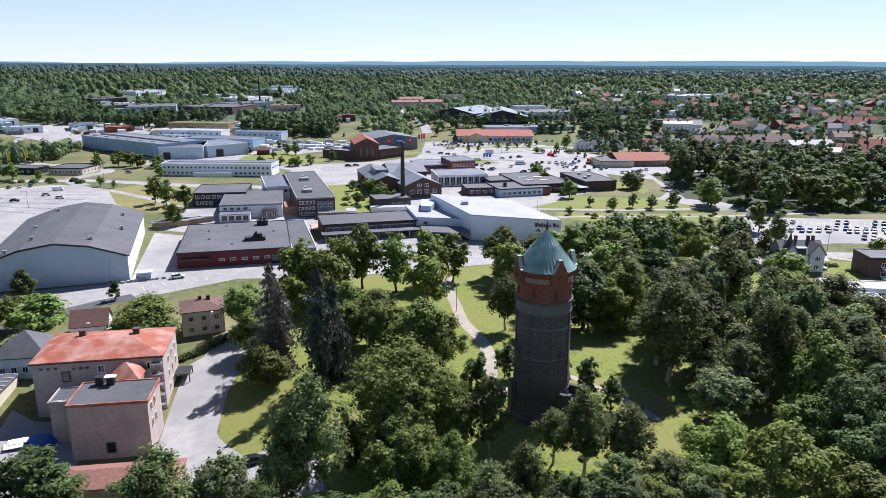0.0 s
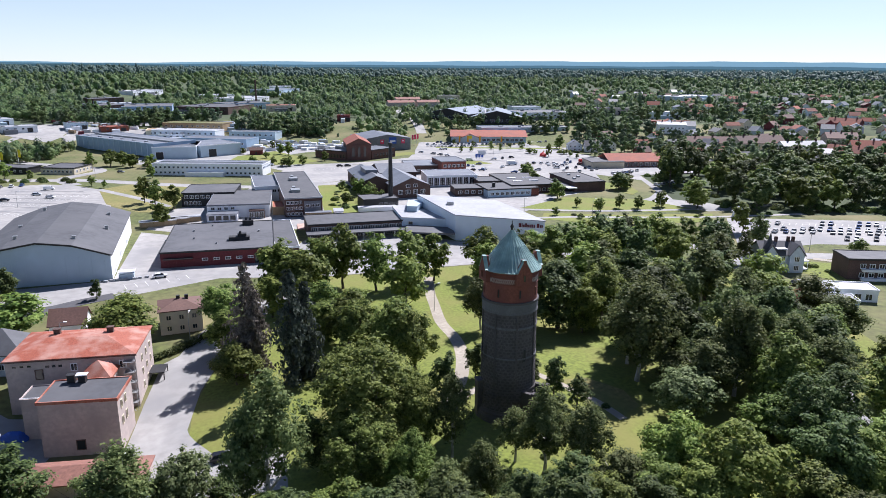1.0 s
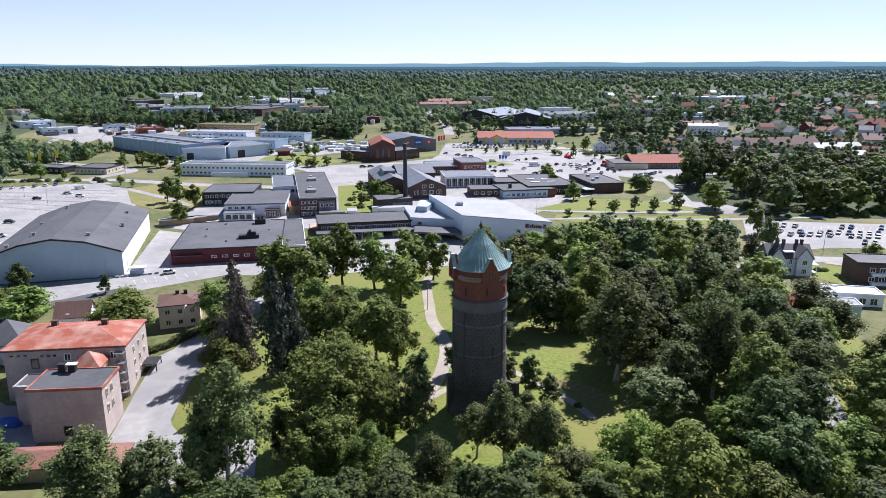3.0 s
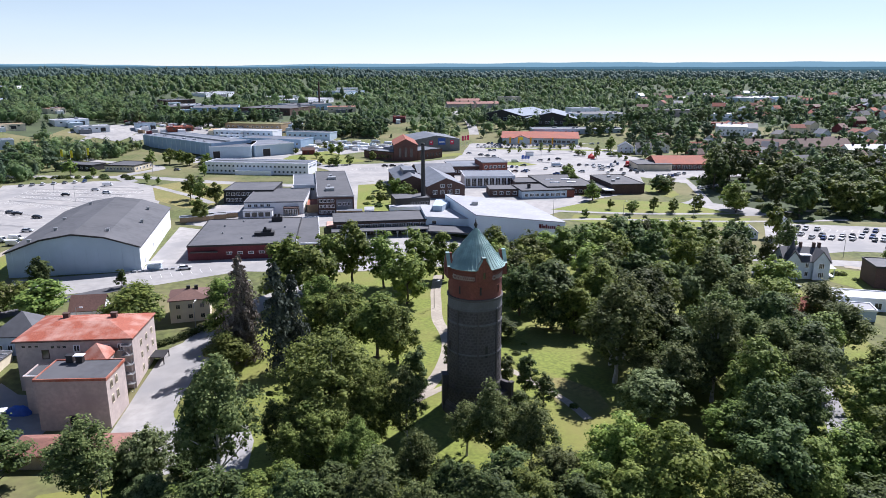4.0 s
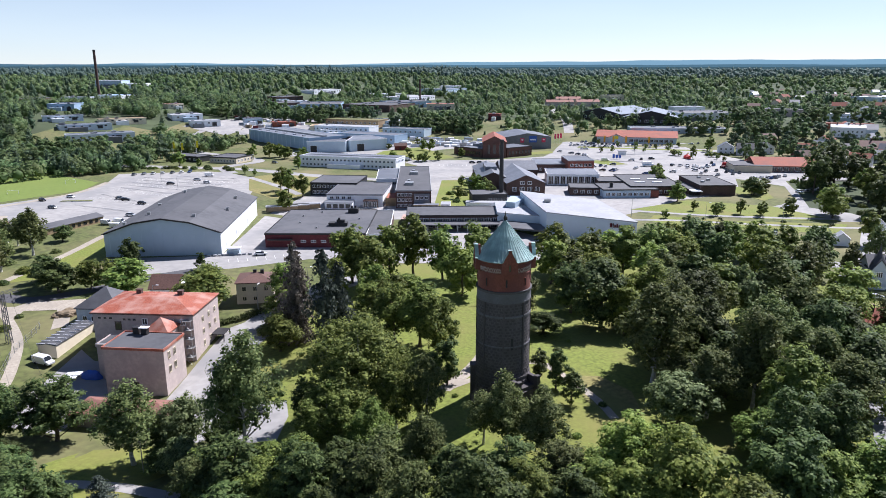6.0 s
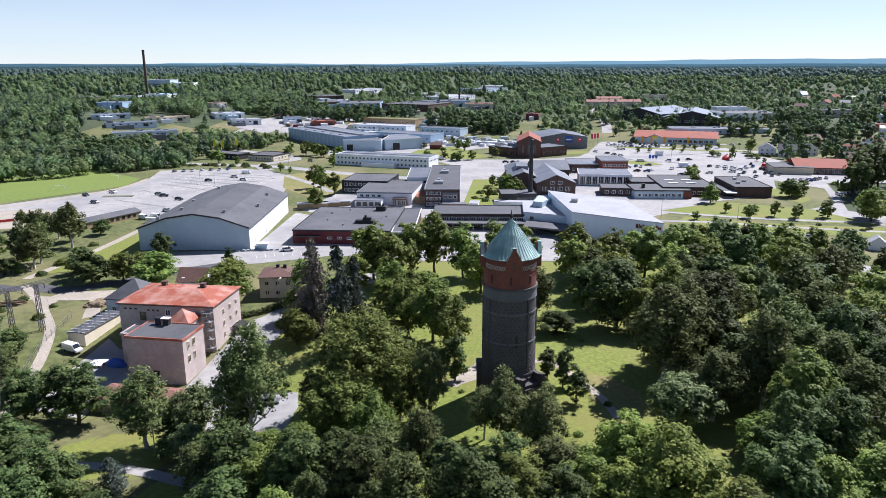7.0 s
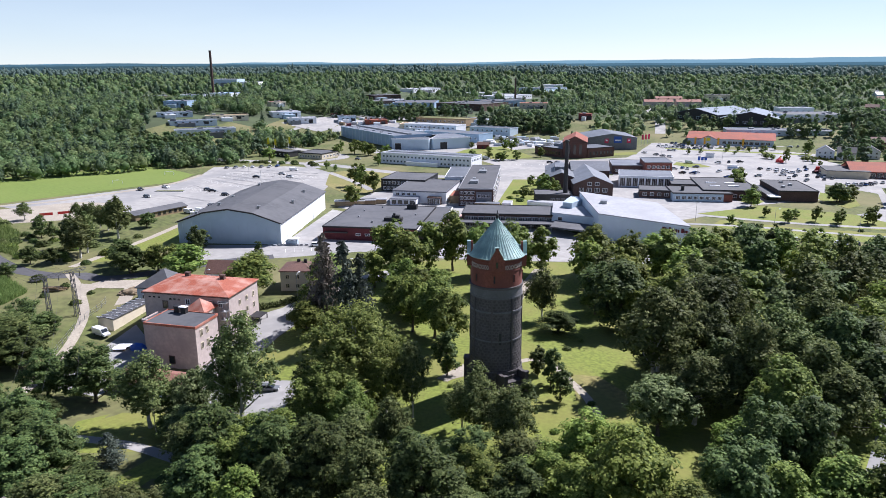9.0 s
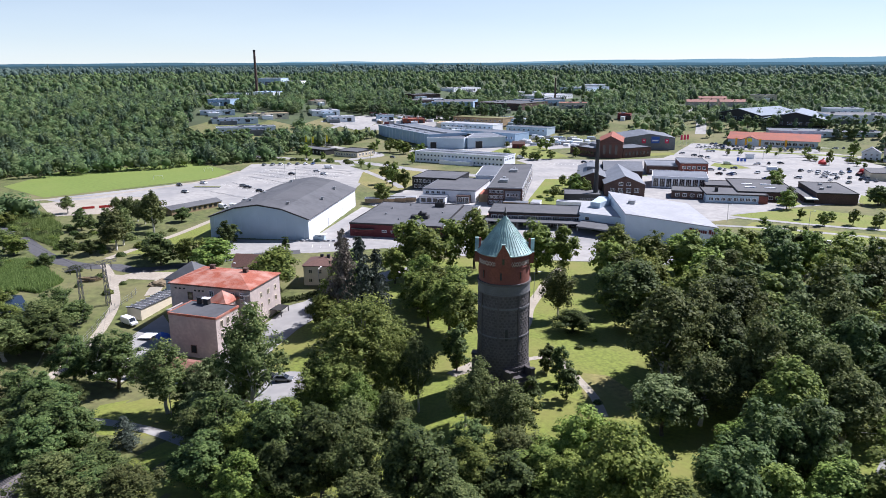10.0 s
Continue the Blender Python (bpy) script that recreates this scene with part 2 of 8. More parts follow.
def mesh_of(name, bm, materials):
    me = bpy.data.meshes.new(name)
    bm.to_mesh(me)
    bm.free()
    for m in (materials if isinstance(materials, (list, tuple)) else [materials]):
        me.materials.append(M[m] if isinstance(m, str) else m)
    return me


def thing(name, x, y, yaw=0.0, label="", category="", group="", z=None):
    ob = new(name)
    ob.empty_display_size = 0.5
    ob.matrix_basis = pose(x, y, ground_z(x, y) if z is None else z, 0, 0, yaw)
    return tagged(ob, label, category, group)


def part(name, bm, material, parent, label=""):
    me = bm if isinstance(bm, bpy.types.Mesh) else mesh_of(name, bm, material)
    ob = new(name, me)
    ob.parent = parent
    if label:
        ob["label"] = label
    return ob


def solid(name, bm, material, label="", category="", group="", kind=""):
    return tagged(new(name, mesh_of(name, bm, material)), label, category, group, kind)


def box(bm, x0, x1, y0, y1, z0, z1, mi=0):
    v = [bm.verts.new(p) for p in ((x0, y0, z0), (x1, y0, z0), (x1, y1, z0), (x0, y1, z0), (x0, y0, z1), (x1, y0, z1), (x1, y1, z1), (x0, y1, z1))]
    for f in ((3, 2, 1, 0), (4, 5, 6, 7), (0, 1, 5, 4), (1, 2, 6, 5), (2, 3, 7, 6), (3, 0, 4, 7)):
        bm.faces.new([v[i] for i in f]).material_index = mi
    return v


def boxes(*args):
    bm = bmesh.new()
    for a in args:
        box(bm, *a)
    return bm


def prism(bm, low, high, mi=0):
    """A solid between two rings of points, one above the other."""
    a, b = [bm.verts.new(p) for p in low], [bm.verts.new(p) for p in high]
    n = len(a)
    bm.faces.new(a[::-1]).material_index = mi
    bm.faces.new(b).material_index = mi
    for i in range(n):
        bm.faces.new((a[i], a[(i + 1) % n], b[(i + 1) % n], b[i])).material_index = mi
    return bm


def tube(bm, p, q, r0, r1, seg=6, mi=0):
    p, q = Vector(p), Vector(q)
    d = (q - p).normalized()
    u = d.orthogonal().normalized()
    w = d.cross(u)
    ring = [[bm.verts.new(c + (u * math.cos(a) + w * math.sin(a)) * r) for a in (2 * math.pi * k / seg for k in range(seg))] for c, r in ((p, r0), (q, r1))]
    for k in range(seg):
        bm.faces.new((ring[0][k], ring[0][(k + 1) % seg], ring[1][(k + 1) % seg], ring[1][k])).material_index = mi
    bm.faces.new(ring[0][::-1]).material_index = mi
    bm.faces.new(ring[1]).material_index = mi


def lathe(profile, seg=48, a0=0.0, a1=2 * math.pi, mi=0):
    """A solid of revolution from (radius, height) pairs."""
    bm = bmesh.new()
    rings = [[bm.verts.new((r * math.cos(2 * math.pi * k / seg), r * math.sin(2 * math.pi * k / seg), z)) for k in range(seg)] for r, z in profile]
    for a, b in zip(rings, rings[1:]):
        for k in range(seg):
            bm.faces.new((a[k], a[(k + 1) % seg], b[(k + 1) % seg], b[k])).material_index = mi
    bm.faces.new(rings[0][::-1])
    bm.faces.new(rings[-1])
    return bm


WINDOWS = {}


def lattice(xs, zs, solid_cell, y0, y1):
    """A flat frame with holes, as one piece: cells between the lines xs and zs, from y0 back to y1."""
    bm = bmesh.new()
    v = {(i, k, y): bm.verts.new((x, y, z)) for i, x in enumerate(xs) for k, z in enumerate(zs) for y in (y0, y1)}
    nx, nz = len(xs) - 1, len(zs) - 1
    full = lambda i, k: 0 <= i < nx and 0 <= k < nz and solid_cell(i, k)
    for i in range(nx):
        for k in range(nz):
            if not full(i, k):
                continue
            bm.faces.new([v[a, b, y0] for a, b in ((i, k), (i + 1, k), (i + 1, k + 1), (i, k + 1))])
            for (di, dk), (a, b), (c, d) in (((-1, 0), (i, k), (i, k + 1)), ((1, 0), (i + 1, k + 1), (i + 1, k)), ((0, -1), (i + 1, k), (i, k)), ((0, 1), (i, k + 1), (i + 1, k + 1))):
                if not full(i + di, k + dk):
                    bm.faces.new([v[q] for q in ((a, b, y0), (c, d, y0), (c, d, y1), (a, b, y1))])
    bmesh.ops.delete(bm, geom=[q for q in bm.verts if not q.link_faces], context='VERTS')
    return bm


def window_mesh(w, h, bars=1, frame_mat="white", pane="glass"):
    """A window in a facade: a proud frame with bars, and a dark pane set back in it. It looks along -y."""
    key = (round(w, 2), round(h, 2), bars, frame_mat, pane)
    if key not in WINDOWS:
        t = min(0.14, w * 0.12)
        xs = [-w / 2 - t / 2, -w / 2 + t / 2]
        for i in range(bars):
            x = -w / 2 + w * (i + 1) / (bars + 1)
            xs += [x - t / 3, x + t / 3]
        xs += [w / 2 - t / 2, w / 2 + t / 2]
        zs = [-t / 2, t / 2, h - t / 2, h + t / 2]
        bm = lattice(xs, zs, lambda i, k: k != 1 or i % 2 == 0, -0.11, 0.03)
        WINDOWS[key] = mesh_of("window", bm, frame_mat), mesh_of("pane", boxes((-w / 2, w / 2, -0.035, 0.03, 0, h)), pane)
    return WINDOWS[key]


def put_window(parent, x, y, z, turn, w, h, bars=1, frame_mat="white", pane="glass", name="window"):
    fr, pn = window_mesh(w, h, bars, frame_mat, pane)
    ob = new(name, fr)
    ob.parent = parent
    ob.matrix_basis = pose(x, y, z, 0, 0, turn)
    glass = new("pane", pn)
    glass.parent = ob if parent.type == 'EMPTY' else parent
    if glass.parent != ob:
        glass.matrix_basis = ob.matrix_basis
    return ob


def window_row(parent, p, q, z, n, w, h, bars=1, frame_mat="white", pane="glass", name="window"):
    """n windows evenly along the wall from p to q (seen from outside, left to right)."""
    yaw = math.degrees(math.atan2(q[1] - p[1], q[0] - p[0]))
    for i in range(n):
        k = (i + 0.5) / n
        put_window(parent, p[0] + (q[0] - p[0]) * k, p[1] + (q[1] - p[1]) * k, z, yaw, w, h, bars, frame_mat, pane, name)


def footing(p, q):
    return p[0], p[1], math.degrees(math.atan2(q[1] - p[1], q[0] - p[0])), math.hypot(q[0] - p[0], q[1] - p[1])


def flat_house(name, p, q, depth, h, wall="white", roof="felt", label="", category="building", lip=0.35, z0=-1.0, edge=None, group=""):
    """A flat-roofed building on the front line p to q: walls, roof with a raised rim. Returns the thing and its width."""
    x, y, yaw, w = footing(p, q)
    ob = thing(name, x, y, yaw, label, category, group)
    part("wall", boxes((0, w, 0, depth, z0, h)), wall, ob)
    part("roof", boxes((-0.15, w + 0.15, -0.15, depth + 0.15, h + 0.004, h + 0.12)), roof, ob)
    part("roof_rim", boxes((-0.2, w + 0.2, -0.2, 0.05, h - 0.25, h + lip), (-0.2, w + 0.2, depth - 0.05, depth + 0.2, h - 0.25, h + lip),
                           (-0.2, 0.05, 0.05, depth - 0.05, h - 0.25, h + lip), (w - 0.05, w + 0.2, 0.05, depth - 0.05, h - 0.25, h + lip)), edge or "black", ob)
    return ob, w


def gable_house(name, p, q, depth, h, rise, along="y", wall="white", roof="redtile", label="", category="house", over=0.4, z0=-1.0, group="", thick=0.2):
    """A house with a pitched roof; along: the axis of its ridge."""
    x, y, yaw, w = footing(p, q)
    ob = thing(name, x, y, yaw, label, category, group)
    bm = bmesh.new()
    if along == "y":
        sec = [(0, h), (w / 2, h + rise), (w, h)]
        pts = lambda yy: [(0, yy, z0), (w, yy, z0)] + [(a, yy, b) for a, b in sec[::-1]]
    else:
        sec = [(0, h), (depth / 2, h + rise), (depth, h)]
        pts = lambda xx: [(xx, 0, z0), (xx, depth, z0)] + [(xx, a, b) for a, b in sec[::-1]]
    prism(bm, pts(0), pts(depth if along == "y" else w))
    bmesh.ops.recalc_face_normals(bm, faces=bm.faces)
    part("wall", bm, wall, ob)
    bm = bmesh.new()
    half = (w if along == "y" else depth) / 2
    s = rise / half
    end = depth if along == "y" else w
    for side in (-1, 1):
        lo, hi = (half + over), 0.0
        a = [(half + side * lo, h + rise - s * lo + 0.01), (half, h + rise + 0.01), (half, h + rise + thick), (half + side * lo, h + rise - s * lo + thick)]
        ring = [[(u, e, z) if along == "y" else (e, u, z) for u, z in a] for e in (-over, end + over)]
        prism(bm, *ring)
    bmesh.ops.recalc_face_normals(bm, faces=bm.faces)
    part("roof", bm, roof, ob)
    return ob, w


def hip_roof(w, d, h, rise, inset, over=0.4, thick=0.25):
    bm = bmesh.new()
    lo = [(-over, -over), (w + over, -over), (w + over, d + over), (-over, d + over)]
    i = min(inset, d / 2)
    hi = [(inset, i), (w - inset, i), (w - inset, d - i), (inset, d - i)]
    if d - 2 * i < 0.05:
        hi = [(inset, d / 2 - .03), (w - inset, d / 2 - .03), (w - inset, d / 2 + .03), (inset, d / 2 + .03)]
    a = [bm.verts.new((x, y, h)) for x, y in lo]
    b = [bm.verts.new((x, y, h + thick)) for x, y in lo]
    c = [bm.verts.new((x, y, h + thick + rise)) for x, y in hi]
    bm.faces.new(a[::-1])
    bm.faces.new(c)
    for r, s in ((a, b), (b, c)):
        for k in range(4):
            bm.faces.new((r[k], r[(k + 1) % 4], s[(k + 1) % 4], s[k]))
    return bm


def sheet(name, pts, material, lift, kind="structure", label="", category=""):
    """A piece of ground cover with the corners given, cut into 7 m strips and squares so that it follows the land."""
    bm = bmesh.new()
    bm.faces.new([bm.verts.new((x, y, 0)) for x, y in pts])
    bm.normal_update()
    for f in bm.faces:
        if f.normal.z < 0:
            f.normal_flip()
    bmesh.ops.triangulate(bm, faces=bm.faces[:])
    xs, ys = [p[0] for p in pts], [p[1] for p in pts]
    step = 7 if math.hypot(sum(xs) / len(xs), sum(ys) / len(ys)) < 130 else 40
    for lo, hi, n in ((min(xs), max(xs), (1, 0, 0)), (min(ys), max(ys), (0, 1, 0))):
        k = math.ceil(lo / step)
        while k * step < hi:
            bmesh.ops.bisect_plane(bm, geom=bm.verts[:] + bm.edges[:] + bm.faces[:], plane_co=tuple(c * k * step for c in n), plane_no=n)
            k += 1
    for v in bm.verts:
        v.co.z = ground_z(v.co.x, v.co.y) + lift
    return solid(name, bm, material, label, category, kind=kind)


def smooth_line(pts, step=3.0):
    """A curve through the points."""
    out = []
    P = [pts[0]] + list(pts) + [pts[-1]]
    for a, b, c, d in zip(P, P[1:], P[2:], P[3:]):
        n = max(2, int(math.dist(b, c) / step))
        for k in range(n):
            t = k / n
            out.append(tuple(0.5 * (2 * b[i] + (c[i] - a[i]) * t + (2 * a[i] - 5 * b[i] + 4 * c[i] - d[i]) * t * t + (3 * b[i] - a[i] - 3 * c[i] + d[i]) * t ** 3) for i in (0, 1)))
    return out + [tuple(pts[-1])]


def ribbon(name, pts, width, material, lift, kind="structure", label="", category=""):
    line = smooth_line(pts)
    bm = bmesh.new()
    rows = []
    for i, (x, y) in enumerate(line):
        a, b = line[max(0, i - 1)], line[min(len(line) - 1, i + 1)]
        d = Vector((b[0] - a[0], b[1] - a[1])).normalized()
        row = []
        for s in (-0.5, 0.5):
            u, v = x - d.y * width * s, y + d.x * width * s
            row.append(bm.verts.new((u, v, ground_z(u, v) + lift)))
        rows.append(row)
    for a, b in zip(rows, rows[1:]):
        bm.faces.new((a[1], a[0], b[0], b[1]))
    bmesh.ops.recalc_face_normals(bm, faces=bm.faces)
    if sum(f.normal.z for f in bm.faces) < 0:
        bmesh.ops.reverse_faces(bm, faces=bm.faces)
    return solid(name, bm, material, label, category, kind=kind)


# ---- the land ----
def axis(limit, near, step, grow):
    a, s = [0.0], step
    while a[-1] < limit:
        a.append(a[-1] + s)
        if a[-1] > near:
            s *= grow
    return [-v for v in a[:0:-1]] + a


bm = bmesh.new()
gx, gy = axis(4950, 140, 7, 1.12), axis(4950, 140, 7, 1.12)
grid = [[bm.verts.new((x, y, ground_z(x, y))) for x in gx] for y in gy]
for j in range(len(gy) - 1):
    for i in range(len(gx) - 1):
        f = bm.faces.new((grid[j][i], grid[j][i + 1], grid[j + 1][i + 1], grid[j + 1][i]))
        f.smooth = True
        f.material_index = 1 if math.hypot(gx[i], gy[j]) > 560 else 0
solid("ground", bm, ["meadow", "floor"], "green grassland running into dark woodland floor", "ground", kind="structure")

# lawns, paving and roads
# woodland floor under the grove; the dark sheet also stands for the trees' shade
sheet("grove_floor", [(140, 176), (136, 205), (120, 215), (128, 250), (135, 296), (200, 310), (320, 300), (320, 176), (230, 172)], "floor", 0.05, label="woodland floor under a dense grove, its shade put into the dark colour", category="woodland floor")
sheet("lawn", [(-58, -90), (60, -90), (95, 20), (100, 85), (44, 112), (0, 103), (-40, 94), (-58, 84), (-57, 56), (-60, 40), (-61, 27), (-62, 14), (-60, 2), (-50, -20)], "grass", 0.03, label="sunlit park lawn with worn dry patches", category="lawn")
sheet("pavement", [(-128, 66), (-95, 80), (-74, 95), (-40, 95), (0, 104), (44, 113), (48, 128), (6, 137), (-13, 152), (-52, 145), (-60, 113), (-95, 108), (-100, 152), (-118, 160), (-106, 95), (-142, 84)], "asphalt", 0.04, label="pale worn asphalt yard between the halls", category="pavement")
sheet("car_park_paving", [(-276, 120), (-236, 200), (-243, 232), (-256, 262), (-207, 280), (-190, 276), (-166, 258), (-150, 218), (-133, 165), (-150, 140), (-178, 140), (-200, 128), (-232, 112)], "asphalt", 0.04, label="large pale asphalt car park", category="car park")
sheet("football_pitch", [(-280, 124), (-240, 206), (-248, 231), (-300, 257), (-348, 190), (-330, 140)], "pitch", 0.05, label="mown bright green football pitch", category="pitch")
sheet("yard_paving", [(-92, 282), (-84, 325), (-98, 342), (-37, 352), (0, 380), (14, 345), (14, 318), (-30, 290), (-45, 285), (-60, 275)], "asphalt", 0.04, label="pale asphalt forecourt with painted bays", category="pavement")
sheet("shop_paving", [(-5, 300), (-5, 378), (5, 430), (12, 500), (36, 500), (101, 490), (134, 455), (118, 420), (135, 380), (178, 345), (180, 300), (130, 295), (108, 300), (100, 252), (66, 226), (57, 234), (57, 262), (28, 258), (2, 262)], "asphalt", 0.05, label="wide sunlit shop car park asphalt", category="pavement")
sheet("court_paving", [(-118, 165), (-95, 155), (-52, 163), (-16, 174), (24, 172), (50, 200), (66, 226), (60, 262), (-5, 300), (-34, 290), (-60, 275), (-92, 282), (-95, 245), (-118, 215)], "asphalt", 0.03, label="pale asphalt yards round the works buildings", category="pavement")
sheet("villa_car_park", [(106, 116), (128, 172), (186, 162), (240, 150), (230, 112), (166, 120), (140, 124)], "asphalt", 0.04, label="busy asphalt car park beside a dark wood", category="car park")
ribbon("driveway", [(-51, -17), (-57, -8), (-64, 1), (-67, 10), (-67.5, 20), (-67, 30), (-65.5, 42), (-63, 54), (-57, 66), (-48, 80)], 9.0, "asphalt", 0.06, label="pale asphalt driveway beside the pink building", category="driveway")
sheet("backyard_paving", [(-99, -14), (-95, -18), (-84, -18), (-84, 12), (-97, 12), (-103, 16)], "asphalt", 0.05, label="pale worn asphalt back yard", category="yard")
sheet("garden_lawn", [(-48, 186), (-24, 186), (-20, 205), (-32, 232), (-44, 272), (-58, 268)], "grass", 0.07, label="small green garden between works buildings", category="lawn")
sheet("verge", [(-172, 262), (-155, 286), (-120, 268), (-106, 225), (-122, 200), (-132, 200), (-153, 220)], "drygrass", 0.05, label="dry yellowish grass field", category="lawn")
sheet("factory_bank", [(-128, 362), (-81, 352), (-66, 370), (-104, 430), (-126, 400)], "grass", 0.05, label="green grass bank before the old factory", category="lawn")
sheet("north_lawn", [(41, 199), (70, 226), (107, 216), (126, 186), (92, 187), (58, 193)], "grass", 0.08, label="roadside lawn with young trees", category="lawn")
sheet("south_lawn", [(50, 188), (80, 181), (126, 181), (118, 164), (70, 162), (46, 175)], "grass", 0.08, label="mown roadside lawn strip", category="lawn")
sheet("east_lawn", [(97, 252), (101, 272), (114, 262), (113, 240), (106, 230)], "grass", 0.09, label="lawn beside the dark brick building", category="lawn")
sheet("east_paving", [(104, 214), (112, 222), (122, 238), (128, 276), (108, 300), (134, 297), (128, 250), (122, 216), (136, 205), (142, 188), (126, 186), (110, 206)], "asphalt", 0.06, label="shaded grey asphalt car park by the grove", category="pavement")
sheet("island_lawn", [(58, 240), (66, 250), (72, 238), (66, 226)], "grass", 0.09, label="small kerbed lawn island", category="lawn")
sheet("roundabout_lawn", [(30, 370), (44, 366), (52, 352), (40, 346), (28, 356)], "grass", 0.09, label="grassy traffic island", category="lawn")
sheet("long_verge", [(-60, 384), (-20, 388), (6, 408), (-2, 420), (-30, 396)], "grass", 0.09, label="mown verge before the old factory", category="lawn")
sheet("shop_verge", [(20, 445), (120, 432), (122, 440), (22, 453)], "grass", 0.09, label="thin mown verge along the shop car park", category="lawn")
ribbon("path_curved", [(-9, 92), (-9.5, 75), (-9.1, 66), (-8.4, 51), (-6.0, 39), (-5.5, 28), (-7.5, 14), (-12, 2)], 3.0, "gravel", 0.06, label="pale curved gravel park path", category="path")
sheet("worn_patch", [(13, 12), (19, 13), (25, 7), (26, 0), (21, -4), (16, 1)], "drygrass", 0.06, label="dry trampled patch of lawn", category="lawn")
ribbon("path_tower", [(-12, 2), (-4, 10), (5, 18), (10, 14), (14, 8), (18, 2), (21, -5)], 1.8, "gravel", 0.07, label="pale gravel path past the tower", category="path")
ribbon("path_south", [(-84, -40), (-75, -36), (-67, -34.8), (-58, -35.2), (-48, -37.4), (-42, -38.5)], 2.6, "asphalt", 0.07, label="pale asphalt footpath under trees", category="path")
ribbon("path_west", [(-98, -26), (-102, -15), (-105.6, -7.4), (-110.5, 2), (-119, 14.6), (-128.7, 24), (-142, 35), (-152, 42)], 2.5, "gravel", 0.07, label="winding pale gravel path", category="path")
ribbon("path_yard", [(-142, 33), (-128, 36), (-115, 42), (-98, 48)], 3.0, "gravel", 0.08, label="gravel track to the yard", category="path")
ribbon("path_hangar", [(-157, 48), (-160, 86), (-165, 119), (-164, 142), (-172, 165)], 3.0, "gravel", 0.08, label="pale footpath beside the hall", category="path")
ribbon("road_west", [(-300, 92), (-225.9, 64.5), (-208.8, 57.0), (-184.4, 45.1), (-168.2, 39.5), (-153.3, 38.8), (-146.9, 42.0), (-134.4, 42.8), (-112, 70), (-100, 80)], 5.5, "darkroad", 0.06, label="dark grey asphalt road", category="road")
ribbon("road_north", [(-420, 330), (-330, 300), (-224, 294), (-188, 292), (-142, 276), (-98, 266), (-60, 262)], 9, "asphalt", 0.07, label="pale asphalt street", category="road")
ribbon("road_pavilion", [(-190, 276), (-205, 300), (-196, 330), (-220, 352), (-262, 372), (-300, 420), (-310, 520)], 8, "asphalt", 0.08, label="pale access road past the pavilions", category="road")
ribbon("road_lot", [(-172, 262), (-140, 232), (-122, 212)], 4, "asphalt", 0.09, label="pale path across dry grass", category="path")
ribbon("road_works", [(-95, 346), (-37, 358), (5, 385), (40, 400), (90, 395), (135, 380), (220, 360), (420, 345)], 9, "asphalt", 0.08, label="pale main street", category="road")
ribbon("road_bridge", [(5, 385), (8, 430), (14, 500), (10, 600), (-10, 760)], 9, "asphalt", 0.10, label="straight pale street leading out of town", category="road")
ribbon("path_lawn", [(41, 196), (70, 191), (92, 190), (130, 192), (170, 200)], 3.5, "asphalt", 0.10, label="pale footpath between lawns", category="path")
ribbon("path_lawn_south", [(36, 176), (60, 178), (80, 176), (120, 174), (170, 178)], 3, "asphalt", 0.10, label="pale footpath along the lawn", category="path")
ribbon("road_villa", [(60, 130), (86, 128), (104, 112), (126, 108), (170, 102), (260, 92)], 8, "asphalt", 0.08, label="pale asphalt street beside the villa", category="road")
ribbon("road_villa_yard", [(112, 112), (96, 100), (92, 80), (88, 60), (80, 40), (72, 10), (62, -20), (52, -46)], 4.2, "road", 0.09, label="asphalt lane glimpsed through trees", category="road")
ribbon("path_villa", [(126, 104), (140, 97), (175, 90)], 3, "gravel", 0.10, label="pale footpath beside hedged gardens", category="path")
sheet("villa_garden", [(120, 102), (138, 94), (146, 82), (118, 78), (112, 88)], "grass", 0.07, label="green villa garden", category="lawn")
sheet("yard_gravel", [(-138.0, 32.3), (-135.9, 39.6), (-122.5, 45.1), (-115.8, 37.1), (-118.4, 33.2), (-114.6, 27.1), (-117.0, 23.5), (-124.6, 36.2), (-133.2, 35.6), (-130.9, 27.6)], "gravel", 0.065, label="worn gravel and dirt yard", category="yard")
sheet("forecourt", [(-73.5, 33), (-72.5, 16), (-71, 0), (-69.5, -13), (-60, -13), (-61, 4), (-62, 20), (-60, 40), (-66, 44)], "asphalt", 0.055, label="pale worn asphalt forecourt beside the pink building", category="yard")
sheet("car_bays", [(-58, -12), (-54.5, -4.5), (-49, -2.6), (-43.5, -2.5), (-40.5, -9), (-39, -18.5), (-45, -19.5), (-52, -18)], "asphalt", 0.065, label="pale worn asphalt parking bays under trees", category="car park")
sheet("west_lawn", [(-78, -29), (-74, -23), (-66, -21), (-58, -20), (-51.5, -21), (-53, -30), (-57, -37), (-66, -40), (-74, -37)], "grass", 0.04, label="sunlit mown lawn beside the footpath", category="lawn")
sheet("hall_lawn", [(-158, 52), (-160, 86), (-166, 119), (-158, 128), (-148, 96), (-142, 78), (-148, 60)], "grass", 0.05, label="mown grass strip beside the sports hall", category="lawn")
sheet("works_yard", [(-190, 360), (-196, 430), (-150, 480), (-60, 486), (-36, 450), (-80, 420), (-130, 350)], "asphalt", 0.035, label="pale dusty yard round the blue halls", category="yard")
sheet("bare_earth", [(-118, 40), (-108, 44), (-98, 40), (-106, 30), (-116, 32)], "earth", 0.07, label="patch of bare dug earth", category="earth")
